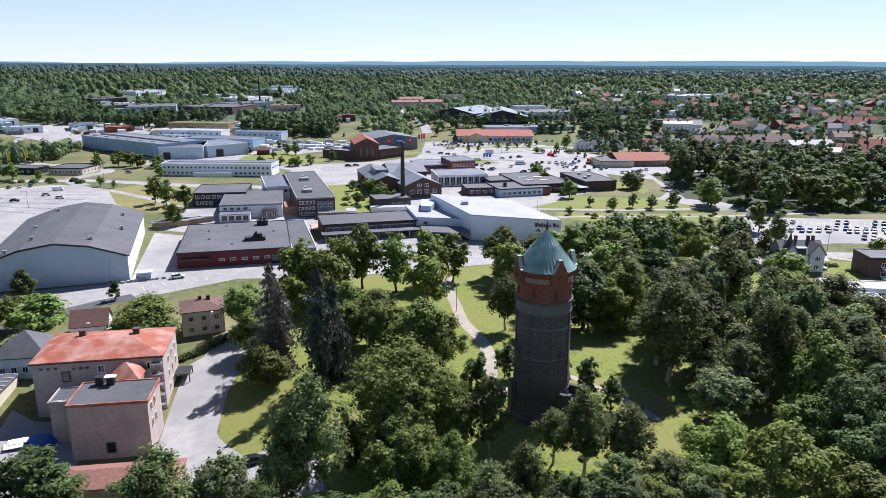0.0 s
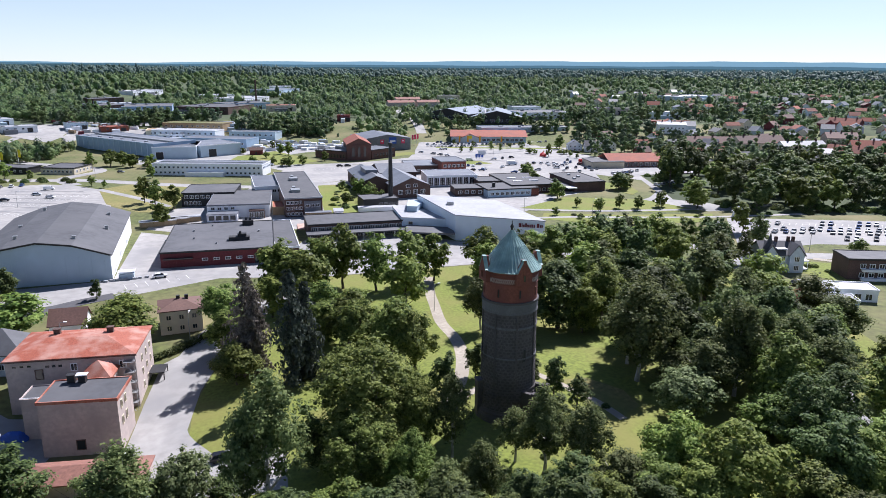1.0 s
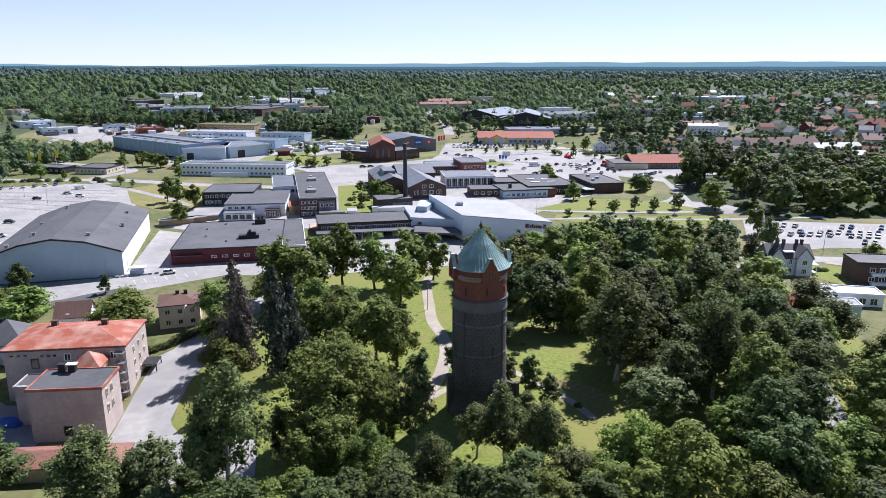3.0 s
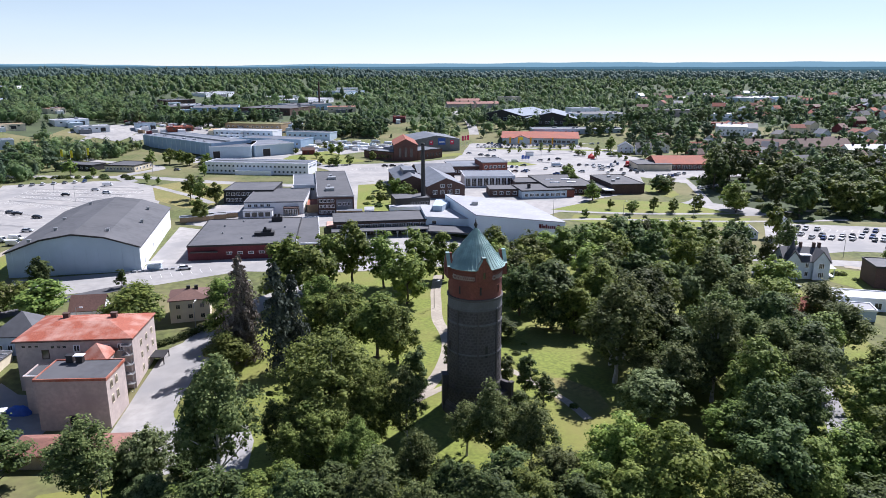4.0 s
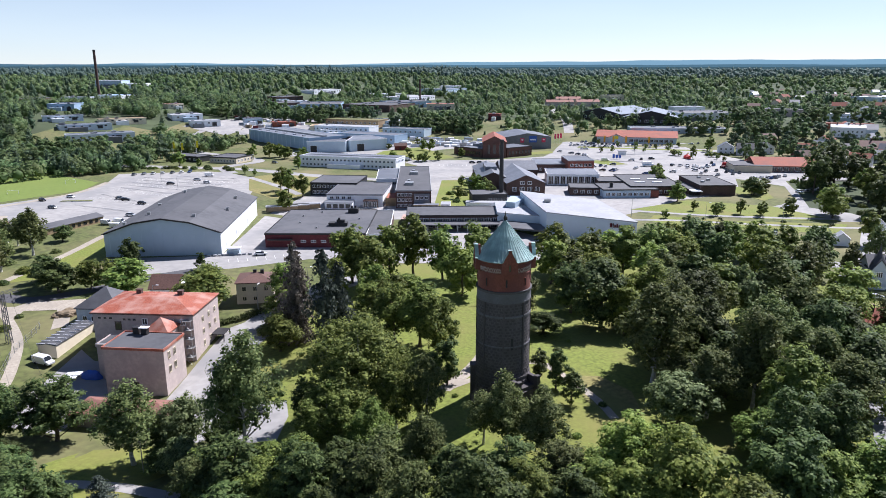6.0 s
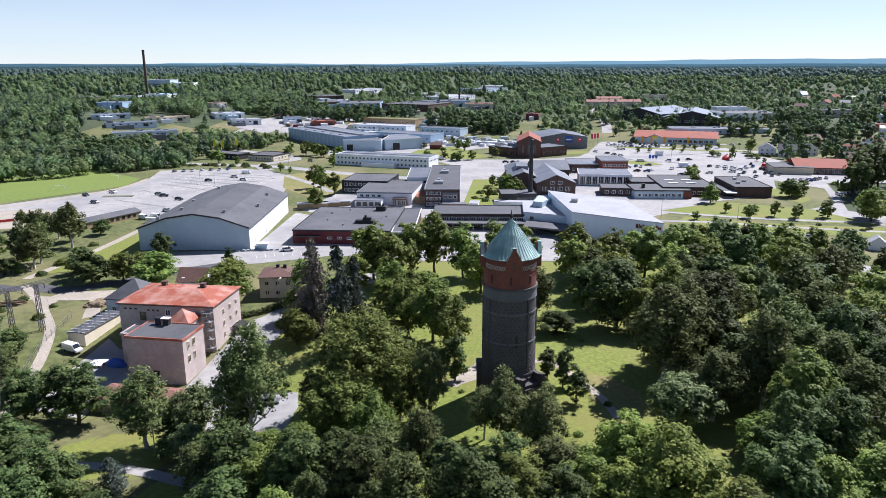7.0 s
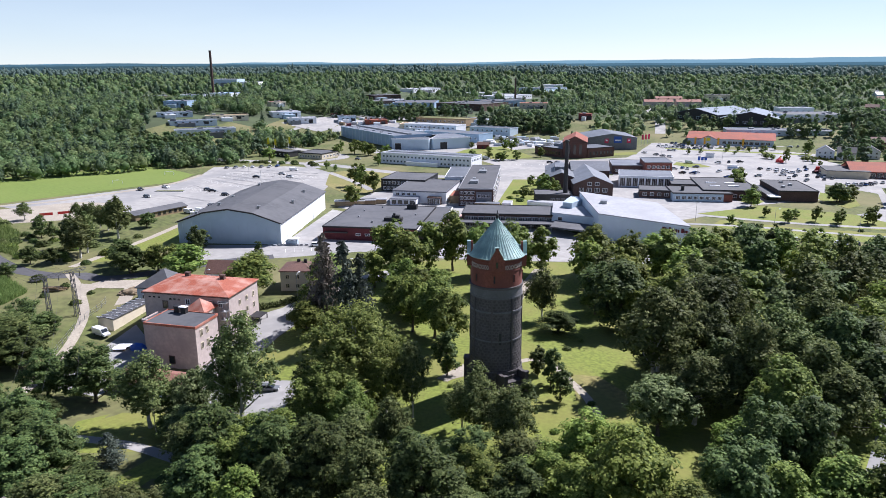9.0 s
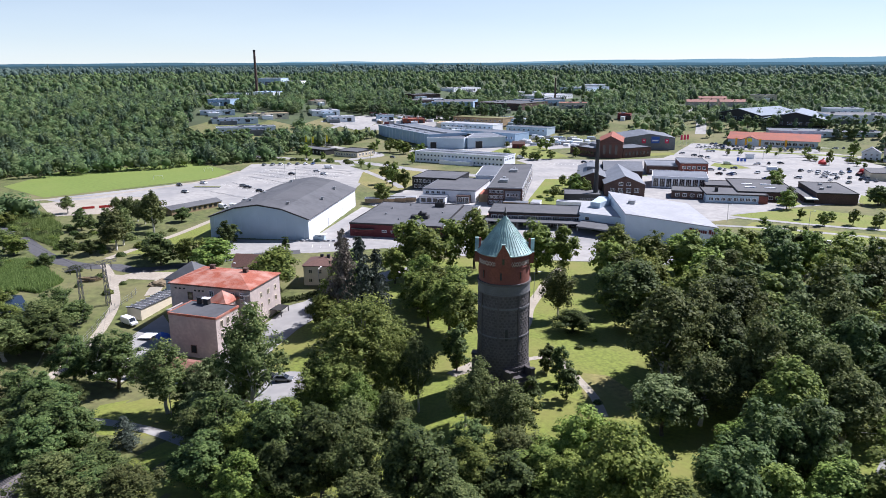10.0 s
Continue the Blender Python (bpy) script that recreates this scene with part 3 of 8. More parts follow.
sheet("pond", [(-166.5, 1.7), (-149.2, 9.4), (-133.7, 0.6), (-119.2, -10.6), (-118.2, -14.8), (-142.4, -2.4), (-150.0, -9.6)], "water", 0.08, label="small dark pond among reeds", category="pond")
ribbon("path_pitch", [(-300, 100), (-262, 132), (-246, 168), (-238, 200), (-243, 232)], 3.5, "gravel", 0.085, label="pale gravel path along the football pitch", category="path")
sheet("sand_court", [(-268, 112), (-246, 140), (-230, 142), (-209, 112), (-236, 92)], "gravel", 0.05, label="pale sandy court beside the pitch", category="court")
sheet("storage_yard", [(-120, 430), (-90, 470), (-60, 480), (-40, 450), (-75, 425)], "asphalt", 0.05, label="pale storage yard with white containers", category="yard")
sheet("depot_yard", [(-330, 470), (-300, 560), (-230, 560), (-210, 500), (-260, 452)], "asphalt", 0.05, label="pale gravel depot yard", category="yard")

# ---- the water tower ----
tower = thing("water_tower", -0.18, 0, 0, "round granite and red brick water tower with green copper cone", "tower", z=0.6)
R = 5.05
part("plinth", lathe([(6.35, -1.5), (6.3, 1.6), (6.05, 2.1), (6.1, 2.4), (5.8, 2.7), (5.75, 3.0)], 56), "stone", tower, "rough grey granite plinth")
part("stone_shaft", lathe([(5.6, 2.9), (5.35, 6.5), (5.2, 12), (5.15, 18.4), (5.15, 23.7)], 56), "stone", tower, "dark grey granite shaft")
part("brick_drum", lathe([(5.1, 23.6), (5.1, 29.6)], 56), "brick", tower, "deep red brick upper drum")
for z, r, h, m in ((6.6, 5.5, 0.35, "stone"), (13.0, 5.34, 0.25, "palestone"), (18.7, 5.32, 0.35, "palestone"), (21.5, 5.3, 0.28, "palestone"), (21.8, 5.24, 1.6, "palestone"), (23.35, 5.42, 0.4, "stone"), (26.8, 5.2, 0.22, "brick"), (28.3, 5.25, 0.25, "brick"), (29.1, 5.4, 0.35, "brick")):
    part("string_course", lathe([(r, z), (r, z + h)], 56), m, tower)
for k in range(8):
    a = radians(-90 + 45 * k + 6)
    bm = boxes((-0.17, 0.17, -0.10, 0.2, 6.9, 21.5))
    ob = part("buttress_strip", bm, "stone", tower)
    ob.matrix_basis = pose(5.25 * math.cos(a), 5.25 * math.sin(a), 0, 0, 0, math.degrees(a) + 90)
# pale lozenge frieze under the eaves
frieze = bmesh.new()
for k in range(88):
    a = 2 * math.pi * k / 88
    if min(abs((math.degrees(a) + 75 + 45) % 90 - 45), 99) < 15:
        continue
    for s in (-1, 1):
        c = Vector((math.cos(a), math.sin(a), 0)) * 5.13
        tn = Vector((-math.sin(a), math.cos(a), 0))
        tube(frieze, c - tn * 0.19 + Vector((0, 0, 27.2 + 0.45 - s * 0.45)), c + tn * 0.19 + Vector((0, 0, 27.2 + 0.45 + s * 0.45)), 0.05, 0.05, 4)
tagged(part("frieze", frieze, "render", tower, "pale criss-cross brick frieze"), kind="stuff")
# rough stone blocks standing out of the shaft, course by course
blocks = bmesh.new()
rnd = random.Random(4)
for c in range(33):
    z = 3.1 + c * 0.56
    r = 5.6 if z < 6.4 else 5.37 - (z - 6.5) * 0.028 if z < 12 else 5.2 - (z - 12) * 0.006
    n = 36
    for k in range(n):
        a = 2 * math.pi * (k + (c % 2) * 0.5 + rnd.uniform(-.12, .12)) / n
        if rnd.random() < 0.06:
            continue
        w, h, d = rnd.uniform(0.28, 0.42), rnd.uniform(0.20, 0.25), rnd.uniform(0.012, 0.045)
        m = Matrix.Rotation(a, 4, 'Z')
        pts = [(r - 0.1, -w, -h), (r - 0.1, w, -h), (r - 0.1, w, h), (r - 0.1, -w, h)]
        top = [(r + d, -w * .75, -h * .75), (r + d, w * .75, -h * .75), (r + d * rnd.uniform(.6, 1), w * .75, h * .75), (r + d, -w * .75, h * .75)]
        prism(blocks, [m @ (Vector(p) + Vector((0, 0, z))) for p in pts], [m @ (Vector(p) + Vector((0, 0, z))) for p in top])
bmesh.ops.recalc_face_normals(blocks, faces=blocks.faces)
tagged(part("stonework", blocks, "stone", tower, "rough-hewn granite blocks"), kind="stuff")
# slit windows
for k in range(8):
    a = radians(45 * k + 10)
    ob = put_window(tower, 5.12 * math.cos(a), 5.12 * math.sin(a), 24.6, math.degrees(a) + 90, 0.4, 1.5, 0, "brick", "black")
for k in range(4):
    a = radians(90 * k - 66)
    put_window(tower, 5.24 * math.cos(a), 5.24 * math.sin(a), 12.5, math.degrees(a) + 90, 0.6, 2.4, 0, "stone", "black")
# copper cone with standing seams
prof = [(5.68, 29.3), (5.05, 29.95), (3.75, 31.5), (2.35, 33.3), (1.0, 34.9), (0.35, 35.65), (0.22, 35.9)]
roof = part("copper_roof", lathe(prof, 64), "copper", tower, "verdigris copper cone roof")
seams = bmesh.new()
for k in range(48):
    a = 2 * math.pi * k / 48
    for (r0, z0), (r1, z1) in zip(prof[:5 if k % 2 else 6], prof[1:]):
        if k % 2 and r1 < 2:
            break
        tube(seams, (r0 * math.cos(a), r0 * math.sin(a), z0 + 0.03), (r1 * math.cos(a), r1 * math.sin(a), z1 + 0.03), 0.06, 0.06, 4)
part("seam", seams, "copper", roof)
part("finial", lathe([(0.24, 35.65), (0.2, 36.1), (0.34, 36.4), (0.34, 36.6), (0.12, 36.9), (0.05, 37.6)], 12), "black", tower, "dark metal finial")
part("eaves_ring", lathe([(5.2, 29.25), (5.72, 29.22), (5.72, 29.36), (5.2, 29.4)], 64), "copper", tower)
# stepped dormer gables
for k in range(4):
    a = -75 + 90 * k
    bm = bmesh.new()
    ring = [(-1.55, -0.9), (1.55, -0.9), (1.55, 1.2), (1.2, 1.4), (1.1, 1.75), (0.3, 3.1), (0.3, 3.5), (-0.3, 3.5), (-0.3, 3.1), (-1.1, 1.75), (-1.2, 1.4), (-1.55, 1.2)]
    prism(bm, [(x, -0.1, z) for x, z in ring], [(x, 1.0, z) for x, z in ring])
    bmesh.ops.recalc_face_normals(bm, faces=bm.faces)
    d = part("dormer_gable", bm, "brick", tower, "stepped red brick dormer gable")
    d.matrix_basis = pose(5.72 * math.cos(radians(a)), 5.72 * math.sin(radians(a)), 28.1, 0, 0, a + 90)
    bm = bmesh.new()
    prism(bm, [(-1.1, 1.0, 1.4), (1.1, 1.0, 1.4), (0, 1.0, 2.9)], [(-0.4, 3.3, 2.5), (0.4, 3.3, 2.5), (0, 3.3, 2.9)])
    bmesh.ops.recalc_face_normals(bm, faces=bm.faces)
    part("dormer_roof", bm, "copper", d, "small copper saddle roof")
    cop = bmesh.new()
    top = ring[2:]
    edge = [(x * 1.0 + (.08 if x > 0 else -.08), z + .08) for x, z in top]
    strip = [(x, z) for x, z in top] + edge[::-1]
    prism(cop, [(x, -.17, z + .004) for x, z in strip], [(x, .55, z + .004) for x, z in strip])
    part("coping", cop, "copper", d, "thin verdigris coping")
    put_window(d, 0, -0.1, -0.3, 0, 0.5, 1.2, 0, "brick")
# porch and stair base
bm = boxes((-2.4, 2.4, -1.2, 1.5, -1.5, 4.6), (-2.9, -2.1, -1.7, 1.2, -1.5, 6.9), (2.1, 2.9, -1.7, 1.2, -1.5, 6.9), (-2.4, 2.4, -0.9, 1.2, 4.6, 5.3), (-3.0, -2.0, -1.8, -1.0, 6.9, 7.2), (2.0, 3.0, -1.8, -1.0, 6.9, 7.2))
porch = part("entrance_porch", bm, "stone", tower, "rugged granite porch with corner piers")
porch.matrix_basis = pose(6.0 * math.cos(radians(-42)), 6.0 * math.sin(radians(-42)), 0, 0, 0, 48)
part("porch_door", boxes((-0.8, 0.8, -1.32, -1.2, 0.6, 3.2)), "blackwood", porch)
for a in (190, 80):
    bt = part("buttress", boxes((-0.9, 0.9, -0.5, 1.2, -1.5, 7.6), (-1.0, 1.0, -0.6, 1.2, 7.6, 7.9)), "stone", tower, "stout granite buttress")
    bt.matrix_basis = pose(5.9 * math.cos(radians(a)), 5.9 * math.sin(radians(a)), 0, 0, 0, a + 90)
for i in range(4):
    st = part("step", boxes((-1.8 - i * .3, 1.8 + i * .3, -2.2 - i * 0.55, -1.5, -1.5, 0.75 - i * 0.3)), "stone", porch)
tower.matrix_basis = tower.matrix_basis @ Matrix.Diagonal((.957, .957, 1, 1))

# ---- halls and works buildings ----
# the round-shouldered sports hall
x, y, yaw, w = footing((-144.3, 86.4), (-106.2, 95.6))
hall = thing("sports_hall", x, y, yaw, "large pale blue sheet-metal sports hall with a dark grey faceted roof", "hall")
D = 66.5
sec = [(0, 8.0), (w * 0.26, 11.6), (w * 0.5, 13.0), (w * 0.74, 11.6), (w, 8.0)]
bm = bmesh.new()
prism(bm, [(0, 0, -1), (w, 0, -1)] + [(a, 0, b) for a, b in sec[::-1]], [(0, D, -1), (w, D, -1)] + [(a, D, b) for a, b in sec[::-1]])
bmesh.ops.recalc_face_normals(bm, faces=bm.faces)
part("wall", bm, "palesheet", hall)
for (a, b), (c, d), side in zip(sec, sec[1:], range(4)):
    bm = bmesh.new()
    ex, ez = ((a - c) * 0.06, (b - d) * 0.06) if side == 0 else (0, 0)
    fx, fz = ((c - a) * 0.06, (d - b) * 0.06) if side == 3 else (0, 0)
    prism(bm, [(a + ex, -0.5, b + ez + .03), (c + fx, -0.5, d + fz + .03), (c + fx, -0.5, d + fz + 0.38), (a + ex, -0.5, b + ez + 0.38)],
          [(a + ex, D + .5, b + ez + .03), (c + fx, D + .5, d + fz + .03), (c + fx, D + .5, d + fz + 0.38), (a + ex, D + .5, b + ez + 0.38)])
    bmesh.ops.recalc_face_normals(bm, faces=bm.faces)
    part("roof_panel", bm, "felt", hall, "dark grey roofing felt")
for (a, b), (c, d) in zip(sec, sec[1:]):
    bm = bmesh.new()
    prism(bm, [(a, -0.62, b - .12), (c, -0.62, d - .12), (c, -0.62, d + .42), (a, -0.62, b + .42)], [(a, -0.51, b - .12), (c, -0.51, d - .12), (c, -0.51, d + .42), (a, -0.51, b + .42)])
    bmesh.ops.recalc_face_normals(bm, faces=bm.faces)
    part("bargeboard", bm, "black", hall, "black roof edge")
for i in range(11):
    part("wall_rib", boxes((w * (i + .5) / 11 - .06, w * (i + .5) / 11 + .06, -0.1, 0, -1, 8.0)), "palesheet", hall)
# sunlight on this side is painted in: panels whiter than the front wall
for i in range(12):
    part("wall_panel", boxes((w + .004, w + .05, D * i / 12 + .03, D * (i + 1) / 12 - .03, -1, 7.75)), "white", hall, "sheet-metal wall panel whitened for the sunlit side")
for yy in (9, 26, 47):
    put_window(hall, w + .07, yy, 0.1, 90, 3.2, 3.4, 0, "white", "white", "door")
for sx, yy in ((w * .3, 12), (w * .73, 8), (w * .9, 30), (w * .22, 34), (w * .16, 3), (w * .86, 52), (w * .3, 58)):
    zz = 13 - abs(sx / w - .5) * (5.4 if abs(sx / w - .5) < .24 else 8) 
    v = part("roof_vent", boxes((-.45, .45, -.45, .45, -1.0, .75), (-.6, .6, -.6, .6, .75, .95)), "metal", hall)
    v.matrix_basis = pose(sx, yy, zz + .3)

ware, w = flat_house("red_warehouse", (-95.2, 107.6), (-59.5, 113.2), 43, 5.0, "redwood", "felt", "long dark red boarded warehouse with a flat grey felt roof", "warehouse")
window_row(ware, (12, 0), (w - 6, 0), 1.9, 5, 1.7, 0.8, 1)
put_window(ware, w * .88, -.02, 0.2, 0, 4.2, 3.0, 3, "black")
put_window(ware, 3.5, -.02, 0.2, 0, 2.6, 2.6, 0, "redwood", "redwood", "door")
part("canopy", boxes((1, 10, -1.8, 0, 3.0, 3.25)), "black", ware)
part("roof_lantern", boxes((21, 28, 12, 15, 5.1, 6.4)), "blackwood", ware, "dark rooftop housing")
part("roof_unit", boxes((24, 27, 12.5, 14.5, 6.4, 7.4), (24.5, 25.3, 12.8, 13.6, 7.4, 8.2)), "black", ware)
part("roof_unit", boxes((25, 29, 36, 39, 5.1, 7.0), (26, 26.8, 37, 38, 7, 8.0), (27.4, 28.2, 37, 38, 7, 8.0)), "black", ware)
for px, py in ((9, 18), (17, 9), (8, 30), (31, 25), (14, 38)):
    part("roof_vent", boxes((px - .3, px + .3, py - .3, py + .3, 5.1, 5.7)), "metal", ware)
annex, w = flat_house("warehouse_annex", (-59.2, 114.5), (-51.5, 116), 44, 4.4, "darkbrick", "felt", "low grey-roofed link building with a white roof edge", "building", edge="white")
terrace = thing("roof_terrace", -57, 160, 8, "pink-paved terrace behind the warehouse", "terrace")
part("paving", boxes((0, 11, 0, 10, -0.2, 0.5)), mat("pink_paving", (0.5, 0.33, 0.27), 0.9), terrace)
low, w = flat_house("long_low_hall", (-51.3, 145.2), (-14.2, 152.2), 18.5, 5.2, "darkbrick", "felt", "long low building with a flat grey roof and glazed front", "building")
window_row(low, (1, 0), (w - 1, 0), 2.9, 13, 2.2, 1.3, 2)
part("canopy", boxes((-1, w + 2, -6.5, -0.05, 2.6, 3.0)), "felt", low, "flat grey entrance canopy")
for i in range(10):
    part("canopy_post", boxes((i * 4 + .2, i * 4 + .4, -6.2, -6.0, -1, 2.6)), "white", low)
    put_window(low, i * 3.7 + 1.9, -.02, .3, 0, 2.6, 2.1, 2, "white")

# the white arena
arena = thing("white_arena", 0, 0, 0, "big white sports arena with a pale sloping roof", "arena", z=0)
ring = [(4.5, 139), (37, 131), (24.5, 167), (-8, 177)]
tops = [9.6, 8.6, 9.6, 10.8]
bm = bmesh.new()
prism(bm, [(a, b, -1) for a, b in ring], [(a, b, z) for (a, b), z in zip(ring, tops)])
part("wall", bm, "coolwhite", arena)
c = Vector((14.5, 153.5))
bm = bmesh.new()
grow = [((Vector(p) - c) * 1.012 + c) for p in ring]
prism(bm, [(*p, z + .01) for p, z in zip(grow, tops)], [(*p, z + .35) for p, z in zip(grow, tops)])
part("roof", bm, "whiteroof", arena, "pale membrane roof")
bm = bmesh.new()
ring2 = [(-15.5, 152), (3, 147.5), (-3.5, 166), (-8, 178), (-19, 176)]
prism(bm, [(a, b, -1) for a, b in ring2], [(a, b, 6.3) for a, b in ring2])
part("entrance_block", bm, "coolwhite", arena)
bm = bmesh.new()
prism(bm, [(a, b, 6.32) for a, b in ring2], [(a, b, 6.5) for a, b in ring2])
part("entrance_roof", bm, "whiteroof", arena)
bm = bmesh.new()
prism(bm, [(-13, 163, 6.4), (-9, 162, 6.4), (-5, 176, 6.4), (-12, 177, 6.4)], [(-13, 163, 8.8), (-9, 162, 8.8), (-5, 176, 8.8), (-12, 177, 8.8)])
part("rooftop_block", bm, "palesheet", arena)
bm = bmesh.new()
prism(bm, [(-14, 140, 2.9), (4, 136, 2.9), (4, 146, 2.9), (-14, 151, 2.9)], [(-14, 140, 3.4), (4, 136, 3.4), (4, 146, 3.6), (-14, 151, 3.6)])
part("entrance_canopy", bm, "felt", arena, "dark entrance canopy")
part("roof_unit", boxes((3, 5.5, 156, 159, 10, 11.6)), "metal", arena)
put_window(arena, -12, 151.1, 3.6, -13.5, 1.8, 1.4, 0, "white")
yaw = math.degrees(math.atan2(-8, 32.5))
sign = thing("arena_sign", 27.6, 133.1, yaw, "dark red lettering fixed to the white arena wall", "sign", z=0)
for i, (a, b, h) in enumerate(((0, .9, 1.5), (1.1, 1.4, 1.5), (1.6, 2.2, 1.0), (2.4, 3.0, 1.5), (3.2, 3.8, 1.0), (4.0, 4.5, 1.0), (4.7, 5.3, 1.1), (5.5, 6.0, 1.0), (6.7, 7.6, 1.5), (7.8, 8.2, 1.0), (8.4, 8.9, 1.0))):
    part("letter_bar", boxes((a, b, -.08, .1, 6.2, 6.2 + h)), "redwood", sign)

# office group
dark, w = flat_house("black_office", (-116, 212), (-92, 213.5), 25, 6.2, "blackwood", "felt", "two-storey black-clad office with a grey roof", "office")
window_row(dark, (1, 0), (9, 0), 0.8, 4, 1.4, 1.6, 1)
window_row(dark, (1, 0), (w - 1, 0), 3.8, 9, 1.6, 1.4, 1)
woff, w = flat_house("white_office", (-98, 184.5), (-72, 187.5), 37, 5.6, "white", "felt", "white two-storey office with a grey roof", "office", edge="sheet")
part("front_block", boxes((0.5, 13, -7, 0, -1, 3.0)), "white", woff, "low white front block")
part("front_roof", boxes((.3, 13.2, -7.2, -.05, 3.004, 3.25)), "sheet", woff)
window_row(woff, (1, -7), (12.6, -7), 0.7, 4, 2.0, 1.7, 1, "black")
window_row(woff, (1, 0), (12, 0), 3.6, 4, 1.6, 1.2, 1)
part("glazed_porch", boxes((17.5, 24, -3, 0, -1, 3.6)), "darkbrick", woff)
for i in range(3):
    put_window(woff, 18.6 + i * 2.1, -3.02, .3, 0, 1.7, 2.6, 1)
wing, w = flat_house("office_wing", (-84, 222), (-66, 226), 36, 7.2, "white", "sheet", "pale link wing between offices", "office", edge="white")
window_row(wing, (1, 0), (w - 1, 0), 4.4, 7, 1.6, 1.4, 1)
yel, w = flat_house("ochre_link", (-71, 190), (-64.5, 191), 14, 3.4, "timber", "redtile", "low ochre timber link with a rusty roof", "building", edge="timber")
big, w = flat_house("brick_office_block", (-65, 184.8), (-49.2, 188.0), 78, 8.2, "darkbrick", "felt", "long three-storey dark brick office block", "office", edge="whiteroof")
for k in range(3):
    window_row(big, (0.5, 0), (7.5, 0), 0.7 + k * 2.5, 4, 1.3, 1.3, 1)
    window_row(big, (w, 2), (w, 76), 0.7 + k * 2.5, 24, 1.8, 1.4, 1)
part("bay", boxes((8.2, 15.4, -0.4, 0, -1, 6.8)), "sheet", big, "pale grey stair bay")
window_row(big, (8.6, -.4), (15, -.4), 1.0, 3, 1.4, 1.3, 1)
window_row(big, (8.6, -.4), (15, -.4), 4.2, 3, 1.4, 1.3, 1)
for px, py in ((4, 14), (6, 48)):
    part("roof_unit", boxes((px, px + 4, py, py + 5, 8.3, 9.6)), "metal", big)
    part("roof_duct", boxes((px + 1, px + 2.4, py + 6, py + 9, 8.3, 10)), "metal", big)
for i in range(3):
    sh, _ = flat_house("bicycle_shelter", (-121 + i * 4.2, 168 + i * 3.4), (-108 + i * 4.2, 173 + i * 3.4), 3.0, 2.3, "timber", "whiteroof", "long open shelter with a white sheet roof", "shelter", lip=.05, edge="white", group="shelters by the hall")
for (a, b), ww, dd in (((-33.5, 190.5), 17, 4.5), ((-44, 184), 4, 7), ((-56, 181), 11, 4)):
    sh, _ = flat_house("garden_shed", (a, b), (a + ww, b + ww * .1), dd, 2.6, "timber" if ww == 11 else "white", "whiteroof" if ww != 11 else "sheet", "low shed with a pale flat roof", "shed", lip=.05, edge="white" if ww != 11 else "timber", group="sheds in the garden yard")
cube, w = flat_house("dark_glass_pavilion", (-31.5, 199), (-15.5, 203), 13, 4.6, "blackwood", "felt", "dark two-part pavilion with corner glazing", "building")
window_row(cube, (7, 0), (w, 0), 1.0, 4, 1.7, 2.0, 1, "sheet")

# the old brick works with its chimney
chim = thing("brick_chimney", -18.9, 208.5, 0, "tall slender black-brown brick chimney", "chimney")
part("shaft", lathe([(1.3, -1), (1.15, 4), (0.78, 28.5)], 20), "black", chim)
part("crown", lathe([(0.8, 28.4), (1.0, 28.9), (1.0, 29.6), (0.8, 29.8)], 20), "black", chim)
part("base", boxes((-1.9, 1.9, -1.9, 1.9, -1, 3.0)), "darkbrick", chim)
wks, w = gable_house("brick_works", (-17.6, 226.5), (1.3, 231), 48, 6.0, 4.0, "y", "darkbrick", "sheet", "old brick works hall with a pale grey gable roof", "works")
window_row(wks, (2, 0), (w - 2, 0), 2.0, 4, 2.2, 2.0, 2)
window_row(wks, (6, 0), (w - 6, 0), 5.4, 2, 2.0, 1.5, 1)
window_row(wks, (w, 2), (w, 26), 2.2, 7, 1.8, 1.8, 1)
wk2, w = gable_house("brick_works", (-33.5, 238), (-18, 241), 46, 6.4, 3.0, "y", "darkbrick", "sheet", "long brick workshop with a grey sheet roof", "works")
part("roof_monitor", boxes((w * .3, w * .7, 14, 30, 8.2, 10.6)), "sheet", wk2)
wk3, w = gable_house("brick_works", (-24, 262), (-4, 266), 26, 7.5, 3.4, "x", "darkbrick", "sheet", "cross-gabled brick works hall behind", "works")
glz, w = flat_house("glazed_works", (1.6, 261), (29.5, 263.5), 22, 5.8, "white", "sheet", "white works building with tall glazed bays", "works", edge="white")
for i in range(8):
    put_window(glz, 2 + i * 3.3, -.02, .5, 0, 2.6, 4.4, 2, "white")
adm, w = flat_house("brick_offices", (-6, 306), (22, 311), 24, 5.2, "darkbrick", "sheet", "low brick offices with a grey roof", "office", edge="whiteroof")
window_row(adm, (1, 0), (w - 1, 0), 1.4, 9, 1.6, 1.5, 1)
adm2, w = flat_house("brick_offices", (13, 300), (28, 303), 22, 8.4, "brick", "sheet", "two-storey red brick office block", "office", edge="whiteroof")
for k in range(2):
    window_row(adm2, (.8, 0), (w - .8, 0), 1.4 + k * 3.6, 5, 1.8, 1.5, 1)
